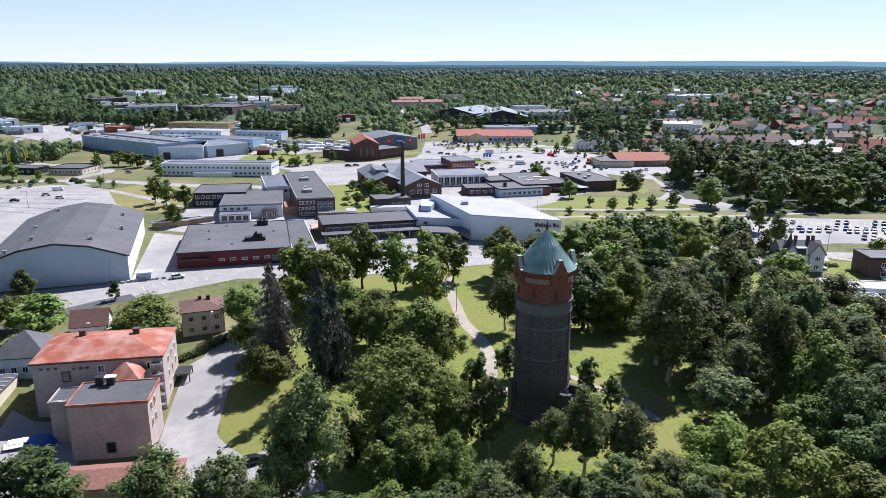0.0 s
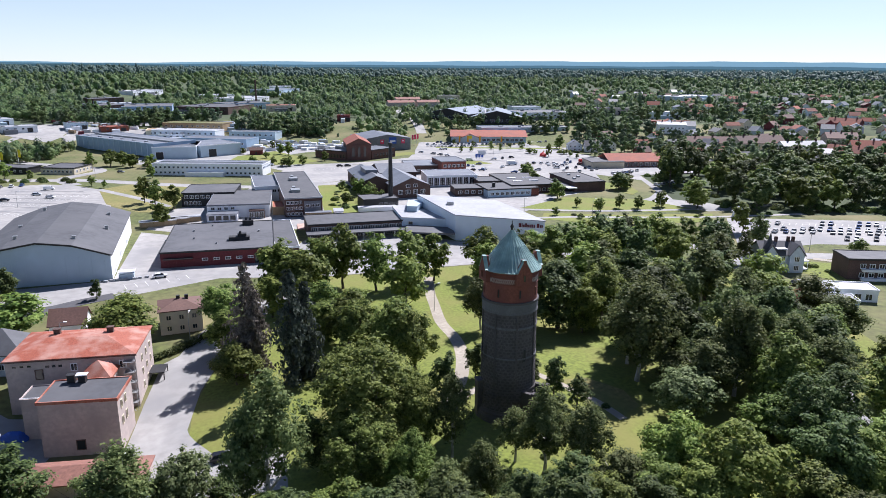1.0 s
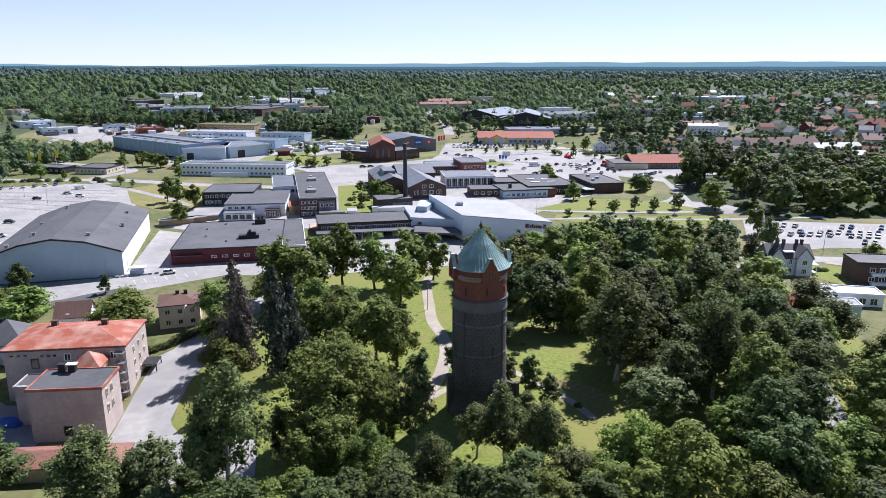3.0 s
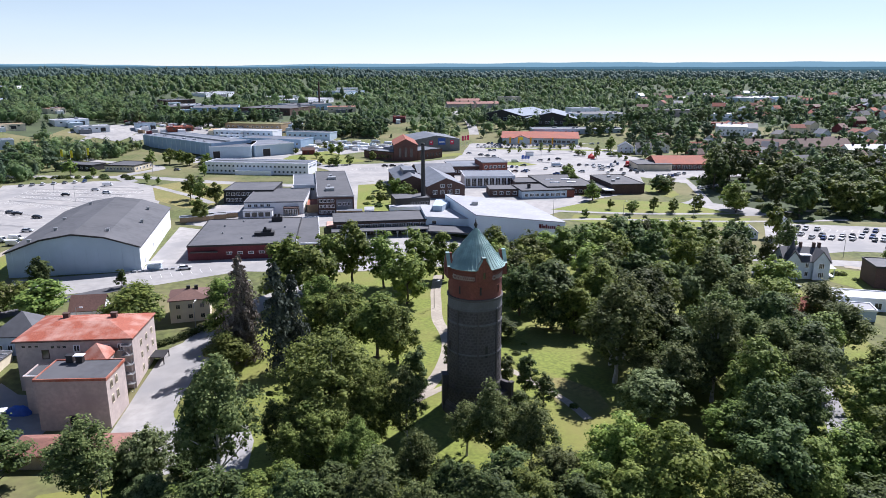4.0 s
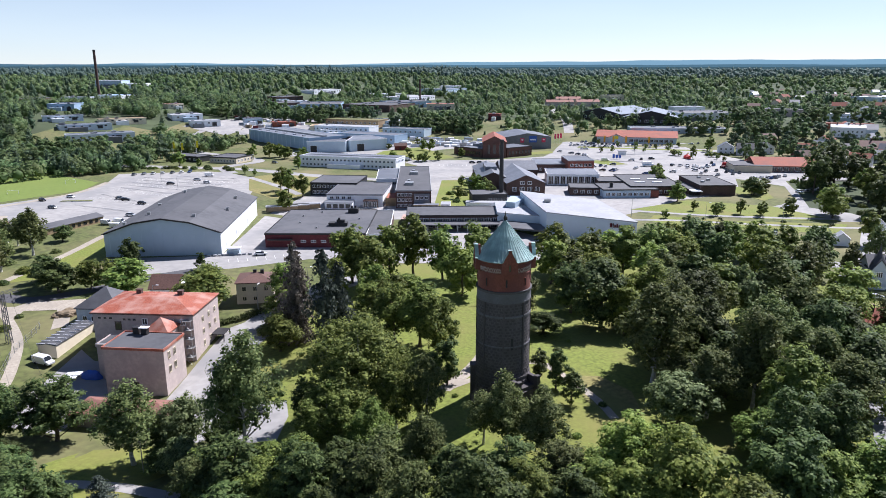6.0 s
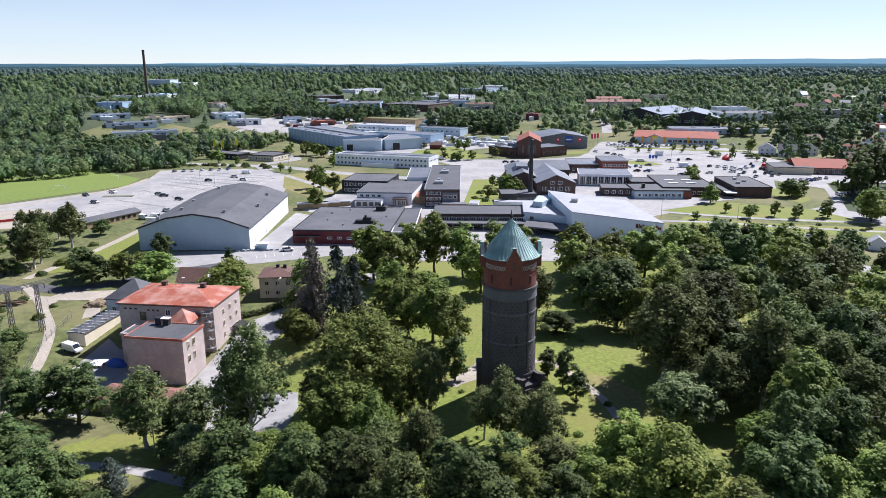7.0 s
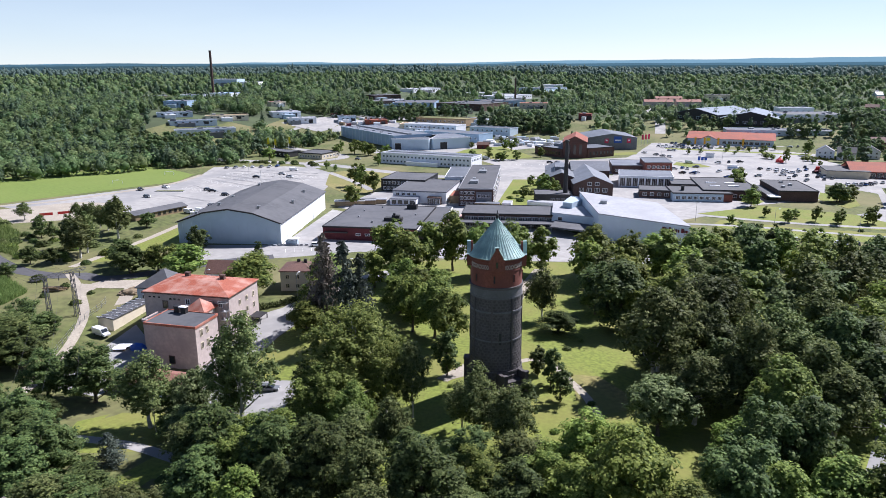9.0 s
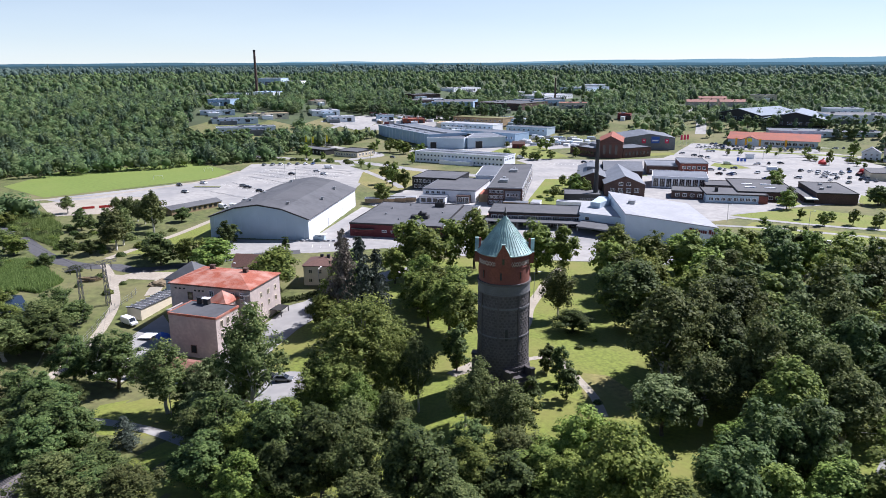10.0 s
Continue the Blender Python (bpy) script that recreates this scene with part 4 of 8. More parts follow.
for p, q, d, h, lab in (((29, 252), (60, 256), 16, 4.0, "low dark works wing with rooflights"), ((44, 236), (70, 240), 40, 4.4, "wide low works wing with white rooflights"),
                        ((14, 232), (33, 233.5), 14, 3.6, "low brick wing of the works")):
    o, w = flat_house("works_wing", p, q, d, h, "darkbrick", "felt", lab, "works", group="works wings")
    window_row(o, (1, 0), (w - 1, 0), 1.1, max(3, int(w / 3.2)), 1.8, 1.5, 1)
    if d > 20:
        for i in range(4):
            part("rooflight", boxes((5 + (i % 2) * 9, 10 + (i % 2) * 9, 12 + (i // 2) * 10, 13.2 + (i // 2) * 10, h + .1, h + .5)), "white", o, "white rooflight strip")
lowc, w = flat_house("pale_clinic", (30, 226.5), (57, 231.5), 20, 3.9, "palesheet", "felt", "low pale blue building with brick ends and a grey roof", "building")
part("brick_end", boxes((w - 4, w + .06, -.08, 0, -1, 3.7), (w, w + .08, 0, 12, -1, 3.7)), "brick", lowc)
window_row(lowc, (1, 0), (w - 4.5, 0), 1.0, 8, 1.9, 1.5, 2)
part("chimney", boxes((5, 6.4, 7, 8.4, 4, 6.2)), "black", lowc)
box1, w = flat_house("dark_brick_library", (78, 240), (95.5, 243), 33, 5.0, "darkbrick", "felt", "square dark brick building with a flat grey roof", "building")
part("side_roof", boxes((-5, -.1, 2, 30, 2.6, 3.0)), "felt", box1)
part("side_wall", boxes((-4.6, -.1, 2.4, 29.6, -1, 2.6)), "blackwood", box1)
part("porch_canopy", boxes((-5, 0, -3.5, 2, 2.5, 2.9)), "white", box1)
for px, py in ((4, 10), (9, 16), (7, 24)):
    part("roof_unit", boxes((px, px + 1.6, py, py + 1.6, 5.1, 6)), "metal", box1)

# long white building and blue halls
wl, w = flat_house("white_long_building", (-159, 311.5), (-93.2, 303.0), 17, 6.8, "white", "sheet", "long white two-storey building with small windows", "building", edge="white")
for k in range(2):
    window_row(wl, (1, 0), (w - 1, 0), 1.2 + k * 3.1, 24, 1.2, 1.1, 0, "palesheet")
window_row(wl, (w, 1), (w, 16), 4.3, 6, 1.2, 1.1, 0, "palesheet")
part("loading_porch", boxes((21, 44, -4, 0, -1, 2.6)), "white", wl)
part("roof_vent_line", boxes((2, w - 2, 8, 8.6, 6.9, 7.3)), "metal", wl)
bh, w = flat_house("blue_hall", (-258, 452), (-180, 386), 34, 8.0, "bluesheet", "sheet", "very long blue-grey sheet-metal hall", "hall", edge="bluesheet")
for i in range(14):
    part("wall_rib", boxes((i * 7 + 3, i * 7 + 3.4, -.2, 0, -1, 7.7)), "palesheet", bh)
part("roof_ridge", boxes((2, w - 2, 14, 17, 8.1, 9.2)), "metal", bh)
for i in range(6):
    part("roof_hatch", boxes((8 + i * 15, 10 + i * 15, 5, 7, 8.1, 8.8)), "whiteroof", bh)
bh2, w = flat_house("blue_hall", (-181, 384), (-152, 388), 36, 8.2, "palesheet", "sheet", "pale blue hall with dark loading doors", "hall", edge="white")
put_window(bh2, 5, -.02, 0, 0, 5, 5, 0, "white", "black", "door")
bh3, w = flat_house("blue_hall", (-150, 392), (-126, 412), 34, 8.2, "palesheet", "sheet", "pale blue hall with a black loading door", "hall", edge="white")
put_window(bh3, 9, -.02, 0, 0, 6, 5.5, 0, "white", "black", "door")
for p, q, d, h, wm, rm, lab in (((-182, 462), (-128, 446), 22, 6.5, "bluesheet", "sheet", "blue hall with a pale roof"), ((-215, 496), (-160, 484), 18, 5.5, "white", "whiteroof", "long shed with a whitish roof"),
                                ((-152, 500), (-112, 490), 16, 5.5, "palesheet", "sheet", "wide pale industrial shed"), ((-214, 526), (-160, 514), 20, 5.5, "timber", "meadow", "hall with a mossy roof")):
    o, w = flat_house("industrial_shed", p, q, d, h, wm, rm, lab, "hall", edge=wm, group="industrial sheds behind the white building")
    window_row(o, (1, 0), (w - 1, 0), 2.4, max(4, int(w / 5)), 1.8, 1.4, 0)

# pavilions and the barn
p1, w = flat_house("black_pavilion", (-262, 327), (-234, 318.5), 12, 3.6, "blackwood", "felt", "low black boarded pavilion", "pavilion")
window_row(p1, (2, 0), (w - 2, 0), 1.1, 6, 1.5, 1.3, 1)
p2, w = flat_house("white_pavilion", (-226, 318.6), (-205.5, 315.5), 21, 3.7, "cream", "felt", "low cream pavilion with a dark flat roof", "pavilion", lip=.5)
window_row(p2, (1, 0), (w - 1, 0), 1.1, 8, 1.3, 1.4, 1)
window_row(p2, (w, 1), (w, 20), 1.1, 5, 1.4, 1.4, 1)
barn, w = gable_house("timber_barn", (-187, 112), (-180.5, 137.5), 8, 2.5, 1.1, "x", "timber", "felt", "long low grey timber club shed", "shed")
window_row(barn, (2, 0), (w - 2, 0), .8, 8, 1.3, 1.1, 1, "black")

# old factory with red roof, billboard hall, supermarket
fac, w = gable_house("old_brick_factory", (-46.5, 372), (-30, 374), 36, 11.0, 4.0, "y", "oldbrick", "redtile", "tall old red brick factory with a rusty red roof", "factory")
for k in range(3):
    put_window(fac, w / 2 - 4 + k * 4, -.02, 2.5, 0, 1.8, 6.5, 1, "darkbrick")
window_row(fac, (w, 2), (w, 34), 4, 8, 1.6, 3, 1, "darkbrick")
part("cornice", boxes((-.3, w + .3, -.35, 0, 10.2, 10.9)), "oldbrick", fac)
fac2, w = flat_house("old_factory_wing", (-64, 384), (-47, 372), 36, 6.0, "oldbrick", "sheet", "lower brick factory wing with roof lanterns", "factory")
window_row(fac2, (1, 0), (w - 1, 0), 1.5, 7, 1.5, 2.4, 1, "darkbrick")
part("roof_lantern", boxes((3, w - 2, 10, 16, 6.1, 8)), "sheet", fac2)
fac3, w = flat_house("old_factory_wing", (-29.6, 376), (-13, 392), 20, 6.5, "oldbrick", "sheet", "brick side wing of the old factory", "factory")
window_row(fac3, (1, 0), (w - 1, 0), 1.5, 7, 1.5, 2.6, 1, "darkbrick")
fac4, w = flat_house("old_factory_wing", (-70, 392), (-60, 384), 22, 5.0, "oldbrick", "sheet", "low brick end wing", "factory")
bill, w = gable_house("grey_sheet_hall", (-36, 425), (0, 436), 40, 9, 3, "y", "sheet", "sheet", "grey sheet-metal hall carrying coloured banners", "hall")
for i, (m, a, b) in enumerate((("pinkred", 13, 16), ("blue", 20, 26), ("pinkred", 30, 33))):
    bn = part("banner", boxes((a, b, -.2, -.02, 5 if i != 1 else 5, 8.4 if i != 1 else 10)), m, bill, "printed coloured banner")
    part("lettering_bar", boxes((a + .8, b - .8, -.26, -.21, 6.6, 7.6)), "white", bn)
mar, w = gable_house("supermarket", (37, 484.5), (100.5, 478), 40, 5.2, 3.6, "x", "palesheet", "redtile", "long low supermarket with a brick-red roof", "shop", over=1.2)
part("entrance_gable", prism(bmesh.new(), [(9, -2, 0), (23, -2, 0), (23, -2, 4.4), (16, -2, 7.0), (9, -2, 4.4)], [(9, 12, 0), (23, 12, 0), (23, 12, 4.4), (16, 12, 7.0), (9, 12, 4.4)]), "palesheet", mar)
part("entrance_roof", prism(bmesh.new(), [(8, -2.4, 4.1), (16, -2.4, 7.1), (24, -2.4, 4.1), (24, -2.4, 4.4), (16, -2.4, 7.5), (8, -2.4, 4.4)], [(8, 12, 4.1), (16, 12, 7.1), (24, 12, 4.1), (24, 12, 4.4), (16, 12, 7.5), (8, 12, 4.4)]), "redtile", mar)
part("logo_sign", boxes((14.5, 17.5, -2.3, -2.05, 3.4, 6.0)), "yellow", mar, "yellow and blue square shop sign")
window_row(mar, (26, 0), (w - 2, 0), 1.2, 9, 3.0, 2.2, 2, "white")
for i, xx in enumerate((5, 12, 22, 40)):
    fl = thing("banner_flag", 37 + xx, 474 - xx * .1, 0, "tall orange banner on a thin pole", "flag", "orange banners")
    part("pole", boxes((-.06, .06, -.06, .06, 0, 7)), "metal", fl)
    part("cloth", boxes((.08, 1.5, -.03, .03, 1.6, 6.9)), "orange", fl, "plain orange cloth")
for i in range(3):
    fl = thing("banner_flag", 2 + i * 2.2, 462 + i * 3, 0, "pink-red flag on a white pole", "flag", "pink flags")
    part("pole", boxes((-.06, .06, -.06, .06, 0, 9)), "white", fl)
    part("cloth", boxes((.08, 1.6, -.03, .03, 5.0, 8.9)), "pinkred", fl)
for i, (xx, yy) in enumerate(((-272, 352), (-262, 346), (-258, 360))):
    fl = thing("banner_flag", xx, yy, 0, "yellow flag on a white pole", "flag", "yellow flags")
    part("pole", boxes((-.08, .08, -.08, .08, 0, 10)), "white", fl)
    part("cloth", boxes((.1, 1.8, -.03, .03, 5.0, 9.9)), "yellow", fl)
shop, w = gable_house("brick_shop", (126.5, 330), (161, 331), 22, 4.2, 3.6, "x", "brick", "redtile", "low brick shop with a broad rusty red roof", "shop", over=1.5)
window_row(shop, (2, 0), (w - 2, 0), .6, 9, 2.6, 2.4, 1)
part("front_hall", boxes((-14, 8, -4, 16, -1, 4)), "cream", shop)
part("front_hall_roof", boxes((-14.5, 8.5, -4.5, 16.5, 4.004, 4.4)), "felt", shop)

# the pink building and its neighbours
def hip_house(name, p, q, depth, h, rise, inset, wall, roof, label, category="house", z0=-1.5, group="", over=.4):
    x, y, yaw, w = footing(p, q)
    ob = thing(name, x, y, yaw, label, category, group)
    part("wall", boxes((0, w, 0, depth, z0, h)), wall, ob)
    part("roof", hip_roof(w, depth, h + .004, rise, inset, over), roof, ob)
    return ob, w


pk, w = hip_house("pink_building", (-97.0, 13.6), (-73.2, 16.0), 15.4, 11.2, 1.7, 6.5, "render", "redsheet", "three-storey pinkish rendered building with a weathered red sheet roof", "building")
for k in range(3):
    window_row(pk, (w, 3.6), (w, 14.6), 1.6 + 3.0 * k, 3, 0.9, 1.35, 1, "cream")
window_row(pk, (1.0, 0), (5.0, 0), 9.8, 3, .8, .5, 0, "render")
window_row(pk, (7.0, 0), (10.6, 0), 9.5, 3, .8, .6, 0, "render")
for xx in (12.5, 18.8, 21.6):
    put_window(pk, xx, -.02, 8.6, 0, 1.2, 1.5, 1)
put_window(pk, 6.0, -.02, 7.2, 0, 1.4, 2.0, 0, "darkbrick")
for xx, yy in ((7.0, 9.5), (17.5, 9.0)):
    part("chimney", boxes((xx - .6, xx + .6, yy - .5, yy + .5, 12.2, 14.0), (xx - .7, xx + .7, yy - .6, yy + .6, 14.0, 14.2)), "darkbrick", pk)
part("gutter", boxes((-.5, w + .5, -.55, -.42, 11.1, 11.25)), "darkbrick", pk)
seams = bmesh.new()
for k in range(1, 40):
    x_ = -.4 + (w + .8) * k / 40
    run = min(1.0, (x_ + .4) / 6.9, (w + .4 - x_) / 6.9)
    for a, b in (((x_, -.38, 11.47), (x_, -.38 + 6.86 * run, 11.47 + 1.7 * run)), ((x_, 15.78, 11.47), (x_, 15.78 - 6.86 * run, 11.47 + 1.7 * run))):
        tube(seams, a, b, .035, .035, 4)
tagged(part("roof_seam", seams, "redsheet", pk), kind="stuff")
part("door_canopy", boxes((w, w + 3.2, 9.5, 14, 2.6, 2.8), (w + 3, w + 3.2, 9.6, 9.8, -1, 2.6), (w + 3, w + 3.2, 13.7, 13.9, -1, 2.6)), "black", pk, "dark entrance canopy")
# fire stair on the gable corner
for i in range(5):
    part("escape_landing", boxes((w - 1.9, w + .1, -1.6, -.05, 1.2 + i * 2.2, 1.32 + i * 2.2)), "metal", pk)
sc = bmesh.new()
for i in range(5):
    for a in (0, 1):
        tube(sc, (w - 1.9, -1.6 + a * 1.5, 1.2 + i * 2.2), (w + .1, -1.6 + a * 1.5, -1 + i * 2.2), .05, .05, 4)
for xx in (w - 1.9, w + .1):
    for yy in (-1.6, -.1):
        tube(sc, (xx, yy, -1.5), (xx, yy, 11), .06, .06, 4)
part("escape_frame", sc, "metal", pk, "dark steel fire stair")
lo, w = flat_house("stage_block", (-84.9, -0.6), (-71.4, 0.3), 9.2, 10.7, "render", "felt", "tall pinkish rendered block with a mossy flat roof", "building", lip=.3, edge="redsheet", z0=-1.5)
put_window(lo, 6.6, -.02, 1.2, 0, 1.5, 1.9, 0, "darkbrick")
for a in (2.2, 4.6):
    for zz in (8.0, 4.8):
        put_window(lo, w + .02, a, zz, 90, 0.9, 1.6, 1, "cream")
for xx, yy in ((2.6, 8.4), (4.6, 8.2)):
    part("roof_unit", boxes((xx, xx + 1.3, yy - .6, yy + .6, 10.8, 12.3), (xx - .1, xx + 1.4, yy - .7, yy + .7, 12.3, 12.45)), "black", lo)
part("roof_cap", boxes((4.3, 6.3, 7.2, 8.6, 12.46, 12.6)), "white", lo)
part("hipped_link", hip_roof(6.0, 6, 10.5, 2.6, 2.97, .1), "redsheet", lo, "small red pyramid roof").matrix_basis = pose(3.9, 9.4, 0)
part("link_wall", boxes((4.0, 9.8, 9.2, 14.0, -1.5, 10.5)), "render", lo)
wing2, w = flat_house("service_wing", (-90.6, 5.2), (-85.1, 5.6), 6, 8.0, "render", "felt", "low rendered service wing with a white rim", "building", edge="render")
part("pipe_rail", boxes((0, w, -.3, -.2, 8.5, 8.62)), "white", wing2)
rl, w = hip_house("red_roofed_outbuilding", (-83.5, -14.5), (-63.5, -13.2), 7, 2.6, 1.4, 3.4, "render", "rustsheet", "low outbuilding with a weathered rust-red sheet roof", "building")
tarp = thing("blue_tarpaulin_heap", -92.6, 4.9, 3, "heap under a bright blue tarpaulin", "tarpaulin")
bm = bmesh.new()
bmesh.ops.create_icosphere(bm, subdivisions=3, radius=1)
for v in bm.verts:
    v.co = Vector((v.co.x * 2.6, v.co.y * 1.1, max(-.1, v.co.z) * 2.0)) * (1 + .12 * noise.noise(v.co * 2))
part("tarpaulin", bm, "blue", tarp)
yl, w = hip_house("ochre_house", (-78.2, 48.6), (-68.6, 51.4), 9.5, 6.0, 1.6, 4.4, "yellowren", "browntile", "plain two-storey ochre house with a low hipped roof", "house")
for k in range(2):
    window_row(yl, (.6, 0), (w - .4, 0), 1.0 + 2.8 * k, 3, 1.1, 1.2, 1, "cream")
for xx in (4.2, 6.2):
    part("chimney", boxes((xx, xx + .9, 4.4, 5.2, 6.9, 8.6)), "black", yl)
part("roof_cowl", boxes((4.5, 6.8, 4.2, 5.4, 7.0, 7.4)), "redtile", yl)
br, w = gable_house("brown_roofed_cottage", (-104.5, 48.5), (-96.5, 50), 7, 3.2, 3.0, "x", "white", "browntile", "small white cottage with a brown tiled roof", "house")
window_row(br, (w, 2), (w, 6), 1, 2, 1, 1.2)
gr, w = hip_house("grey_roofed_house", (-112.5, 28), (-101.5, 29), 11, 4.4, 4.2, 5.3, "greywood", "felt", "grey house with a steep grey hipped roof", "house")
window_row(gr, (1, 0), (w - 1, 0), 1.2, 4, 1.1, 1.3)
ga, w = gable_house("garage_row", (-110.0, 10.4), (-105.4, 10.7), 15.5, 2.8, .35, "y", "cream", "felt", "long cream garage with dark roof panels", "garage", over=.2)
for i in range(8):
    for s_ in (0, 1):
        pn = part("roof_panel", boxes((-.1, 2.35, .12, 1.72, .05, .14)), "solar", ga, "dark roof panel")
        pn.matrix_basis = pose(0, i * 1.9, 2.8, 0, -8.6, 0) if s_ == 0 else pose(w, i * 1.9 + 1.84, 2.8, 0, -8.6, 180)
for i in range(9):
    part("roof_beam", boxes((-.25, w + .25, i * 1.9 - .05, i * 1.9 + .05, 3.15, 3.3)), "white", ga, "white cross beam")
bo, w = gable_house("slate_roofed_shed", (-60.5, -71), (-50.5, -69), 8, 2.6, 2.4, "y", "darkbrick", "greytile", "small building with a ribbed brown-grey tile roof", "shed")
for s_ in (0, 1):
    part("bargeboard", prism(bmesh.new(), [(-.4 if s_ == 0 else w + .4, -.5, 2.5), (-.4 if s_ == 0 else w + .4, -.42, 2.5), (w / 2, -.42, 5.1), (w / 2, -.5, 5.1)], [(-.4 if s_ == 0 else w + .4, -.5, 2.8), (-.4 if s_ == 0 else w + .4, -.42, 2.8), (w / 2, -.42, 5.4), (w / 2, -.5, 5.4)]), "white", bo, "white verge board")
for i in range(10):
    for s_ in (0, 1):
        part("roof_rib", prism(bmesh.new(), [(-.3 if s_ == 0 else w + .3, i * .84 + .1, 2.62), (-.3 if s_ == 0 else w + .3, i * .84 + .22, 2.62), (w / 2, i * .84 + .22, 5.12), (w / 2, i * .84 + .1, 5.12)], [(-.3 if s_ == 0 else w + .3, i * .84 + .1, 2.74), (-.3 if s_ == 0 else w + .3, i * .84 + .22, 2.74), (w / 2, i * .84 + .22, 5.24), (w / 2, i * .84 + .1, 5.24)]), "felt", bo)
mt = thing("metal_sheet_stack", -98, 1.6, 20, "pale metal sheets lying on blocks", "scrap")
for bx in ((0, 3.2, 0, 2.2, .5, .6), (.6, 3.9, 1.4, 3.4, .62, .72)):
    part("sheet", boxes(bx), "white", mt)
for bx in ((.2, .6, .4, 1.8, 0, .5), (2.6, 3, .4, 1.8, 0, .5)):
    part("block", boxes(bx), "timber", mt, "timber block")

# villa and houses by the east car park
vi, w = gable_house("turreted_villa", (99.6, 90.6), (113.2, 89.2), 10, 5.6, 3.4, "x", "greywood", "felt", "pale grey wooden villa with a black roof and pointed turret", "villa")
for k in range(2):
    window_row(vi, (.4, 0), (w - .4, 0), .8 + 2.8 * k, 5, 1.0, 1.5, 1)
    window_row(vi, (w, 1), (w, 9), .8 + 2.8 * k, 3, 1.0, 1.5, 1)
for xx, ww in ((.2, 4.2), (8.4, 4.6)):
    bm = bmesh.new()
    ring = [(xx, -1), (xx + ww, -1), (xx + ww, 6.0), (xx + ww / 2, 9.0), (xx, 6.0)]
    prism(bm, [(a, -1.2, b) for a, b in ring], [(a, 4.5, b) for a, b in ring])
    gb = part("front_gable", bm, "greywood", vi)
    bm = bmesh.new()
    for s in (-1, 1):
        m = xx + ww / 2
        a = [(m, 9.05), (m + s * (ww / 2 + .4), 5.5), (m + s * (ww / 2 + .4), 5.8), (m, 9.35)]
        prism(bm, [(u, -1.6, z) for u, z in a], [(u, 5, z) for u, z in a])
    part("gable_roof", bm, "felt", gb)
    for k in range(2):
        put_window(vi, xx + ww / 2, -1.22, .8 + 2.9 * k, 0, 1.6, 1.6, 2)
tu = part("turret_roof", lathe([(2.1, 7.6), (1.2, 9.2), (.55, 10.6), (.2, 12.2), (.05, 13.4)], 10), "felt", vi, "flared black turret spire")
tu.matrix_basis = pose(2.3, 1.0, 0)
for xx in (5.6, 9.6, 11.2):
    part("chimney", boxes((xx, xx + .8, 4.6, 5.5, 8, 10.6)), "darkbrick", vi)
part("roof_terrace", boxes((5, 8.2, .6, 3.4, 7.2, 7.5)), "white", vi)
part("verandah", boxes((w, w + 2.6, 2, 8, -1, .4), (w, w + 2.8, 1.8, 8.2, 2.9, 3.1), (w + 2.3, w + 2.5, 2.1, 2.3, .4, 2.9), (w + 2.3, w + 2.5, 7.6, 7.8, .4, 2.9)), "white", vi)
bw, w = flat_house("brown_flats", (122, 80), (140, 77), 11, 6.6, "darkbrick", "felt", "two-storey brown brick flats with white balconies", "flats", edge="blackwood")
for k in range(2):
    window_row(bw, (3, 0), (w - 1, 0), .9 + 2.9 * k, 5, 1.6, 1.4, 1)
    part("balcony", boxes((4, 14, -1.4, 0, 2.6 + 2.9 * k - 2.6, 3.4 + 2.9 * k - 2.6)), "white", bw)
wr, w = flat_house("white_garage_hall", (97.5, 62.5), (116.5, 58), 7.5, 3.4, "white", "whiteroof", "long low white garage hall with a pale roof", "garage", edge="white")
window_row(wr, (1, 0), (w - 1, 0), .6, 6, 1.8, 1.8, 1)
wr2, w = flat_house("pale_shed", (97, 53), (106, 51), 6, 3.0, "palesheet", "sheet", "small pale sheet-metal shed", "shed", edge="white")
rt, w = gable_house("red_tiled_cottage", (82, 44), (89.5, 46.5), 9, 3.6, 3.4, "x", "cream", "redtile", "cottage with a bright orange-red tile roof", "house")
part("chimney", boxes((3, 3.9, 3.6, 4.4, 5.5, 8.4)), "darkbrick", rt)
for (a, b), l in (((108, 143), "small white kiosk by the lane"), ((131, 170), "white hut beside the car park")):
    k_, w = gable_house("white_hut", (a, b), (a + 5, b - 1), 5, 2.6, 2.0, "y", "white", "whiteroof", l, "hut")

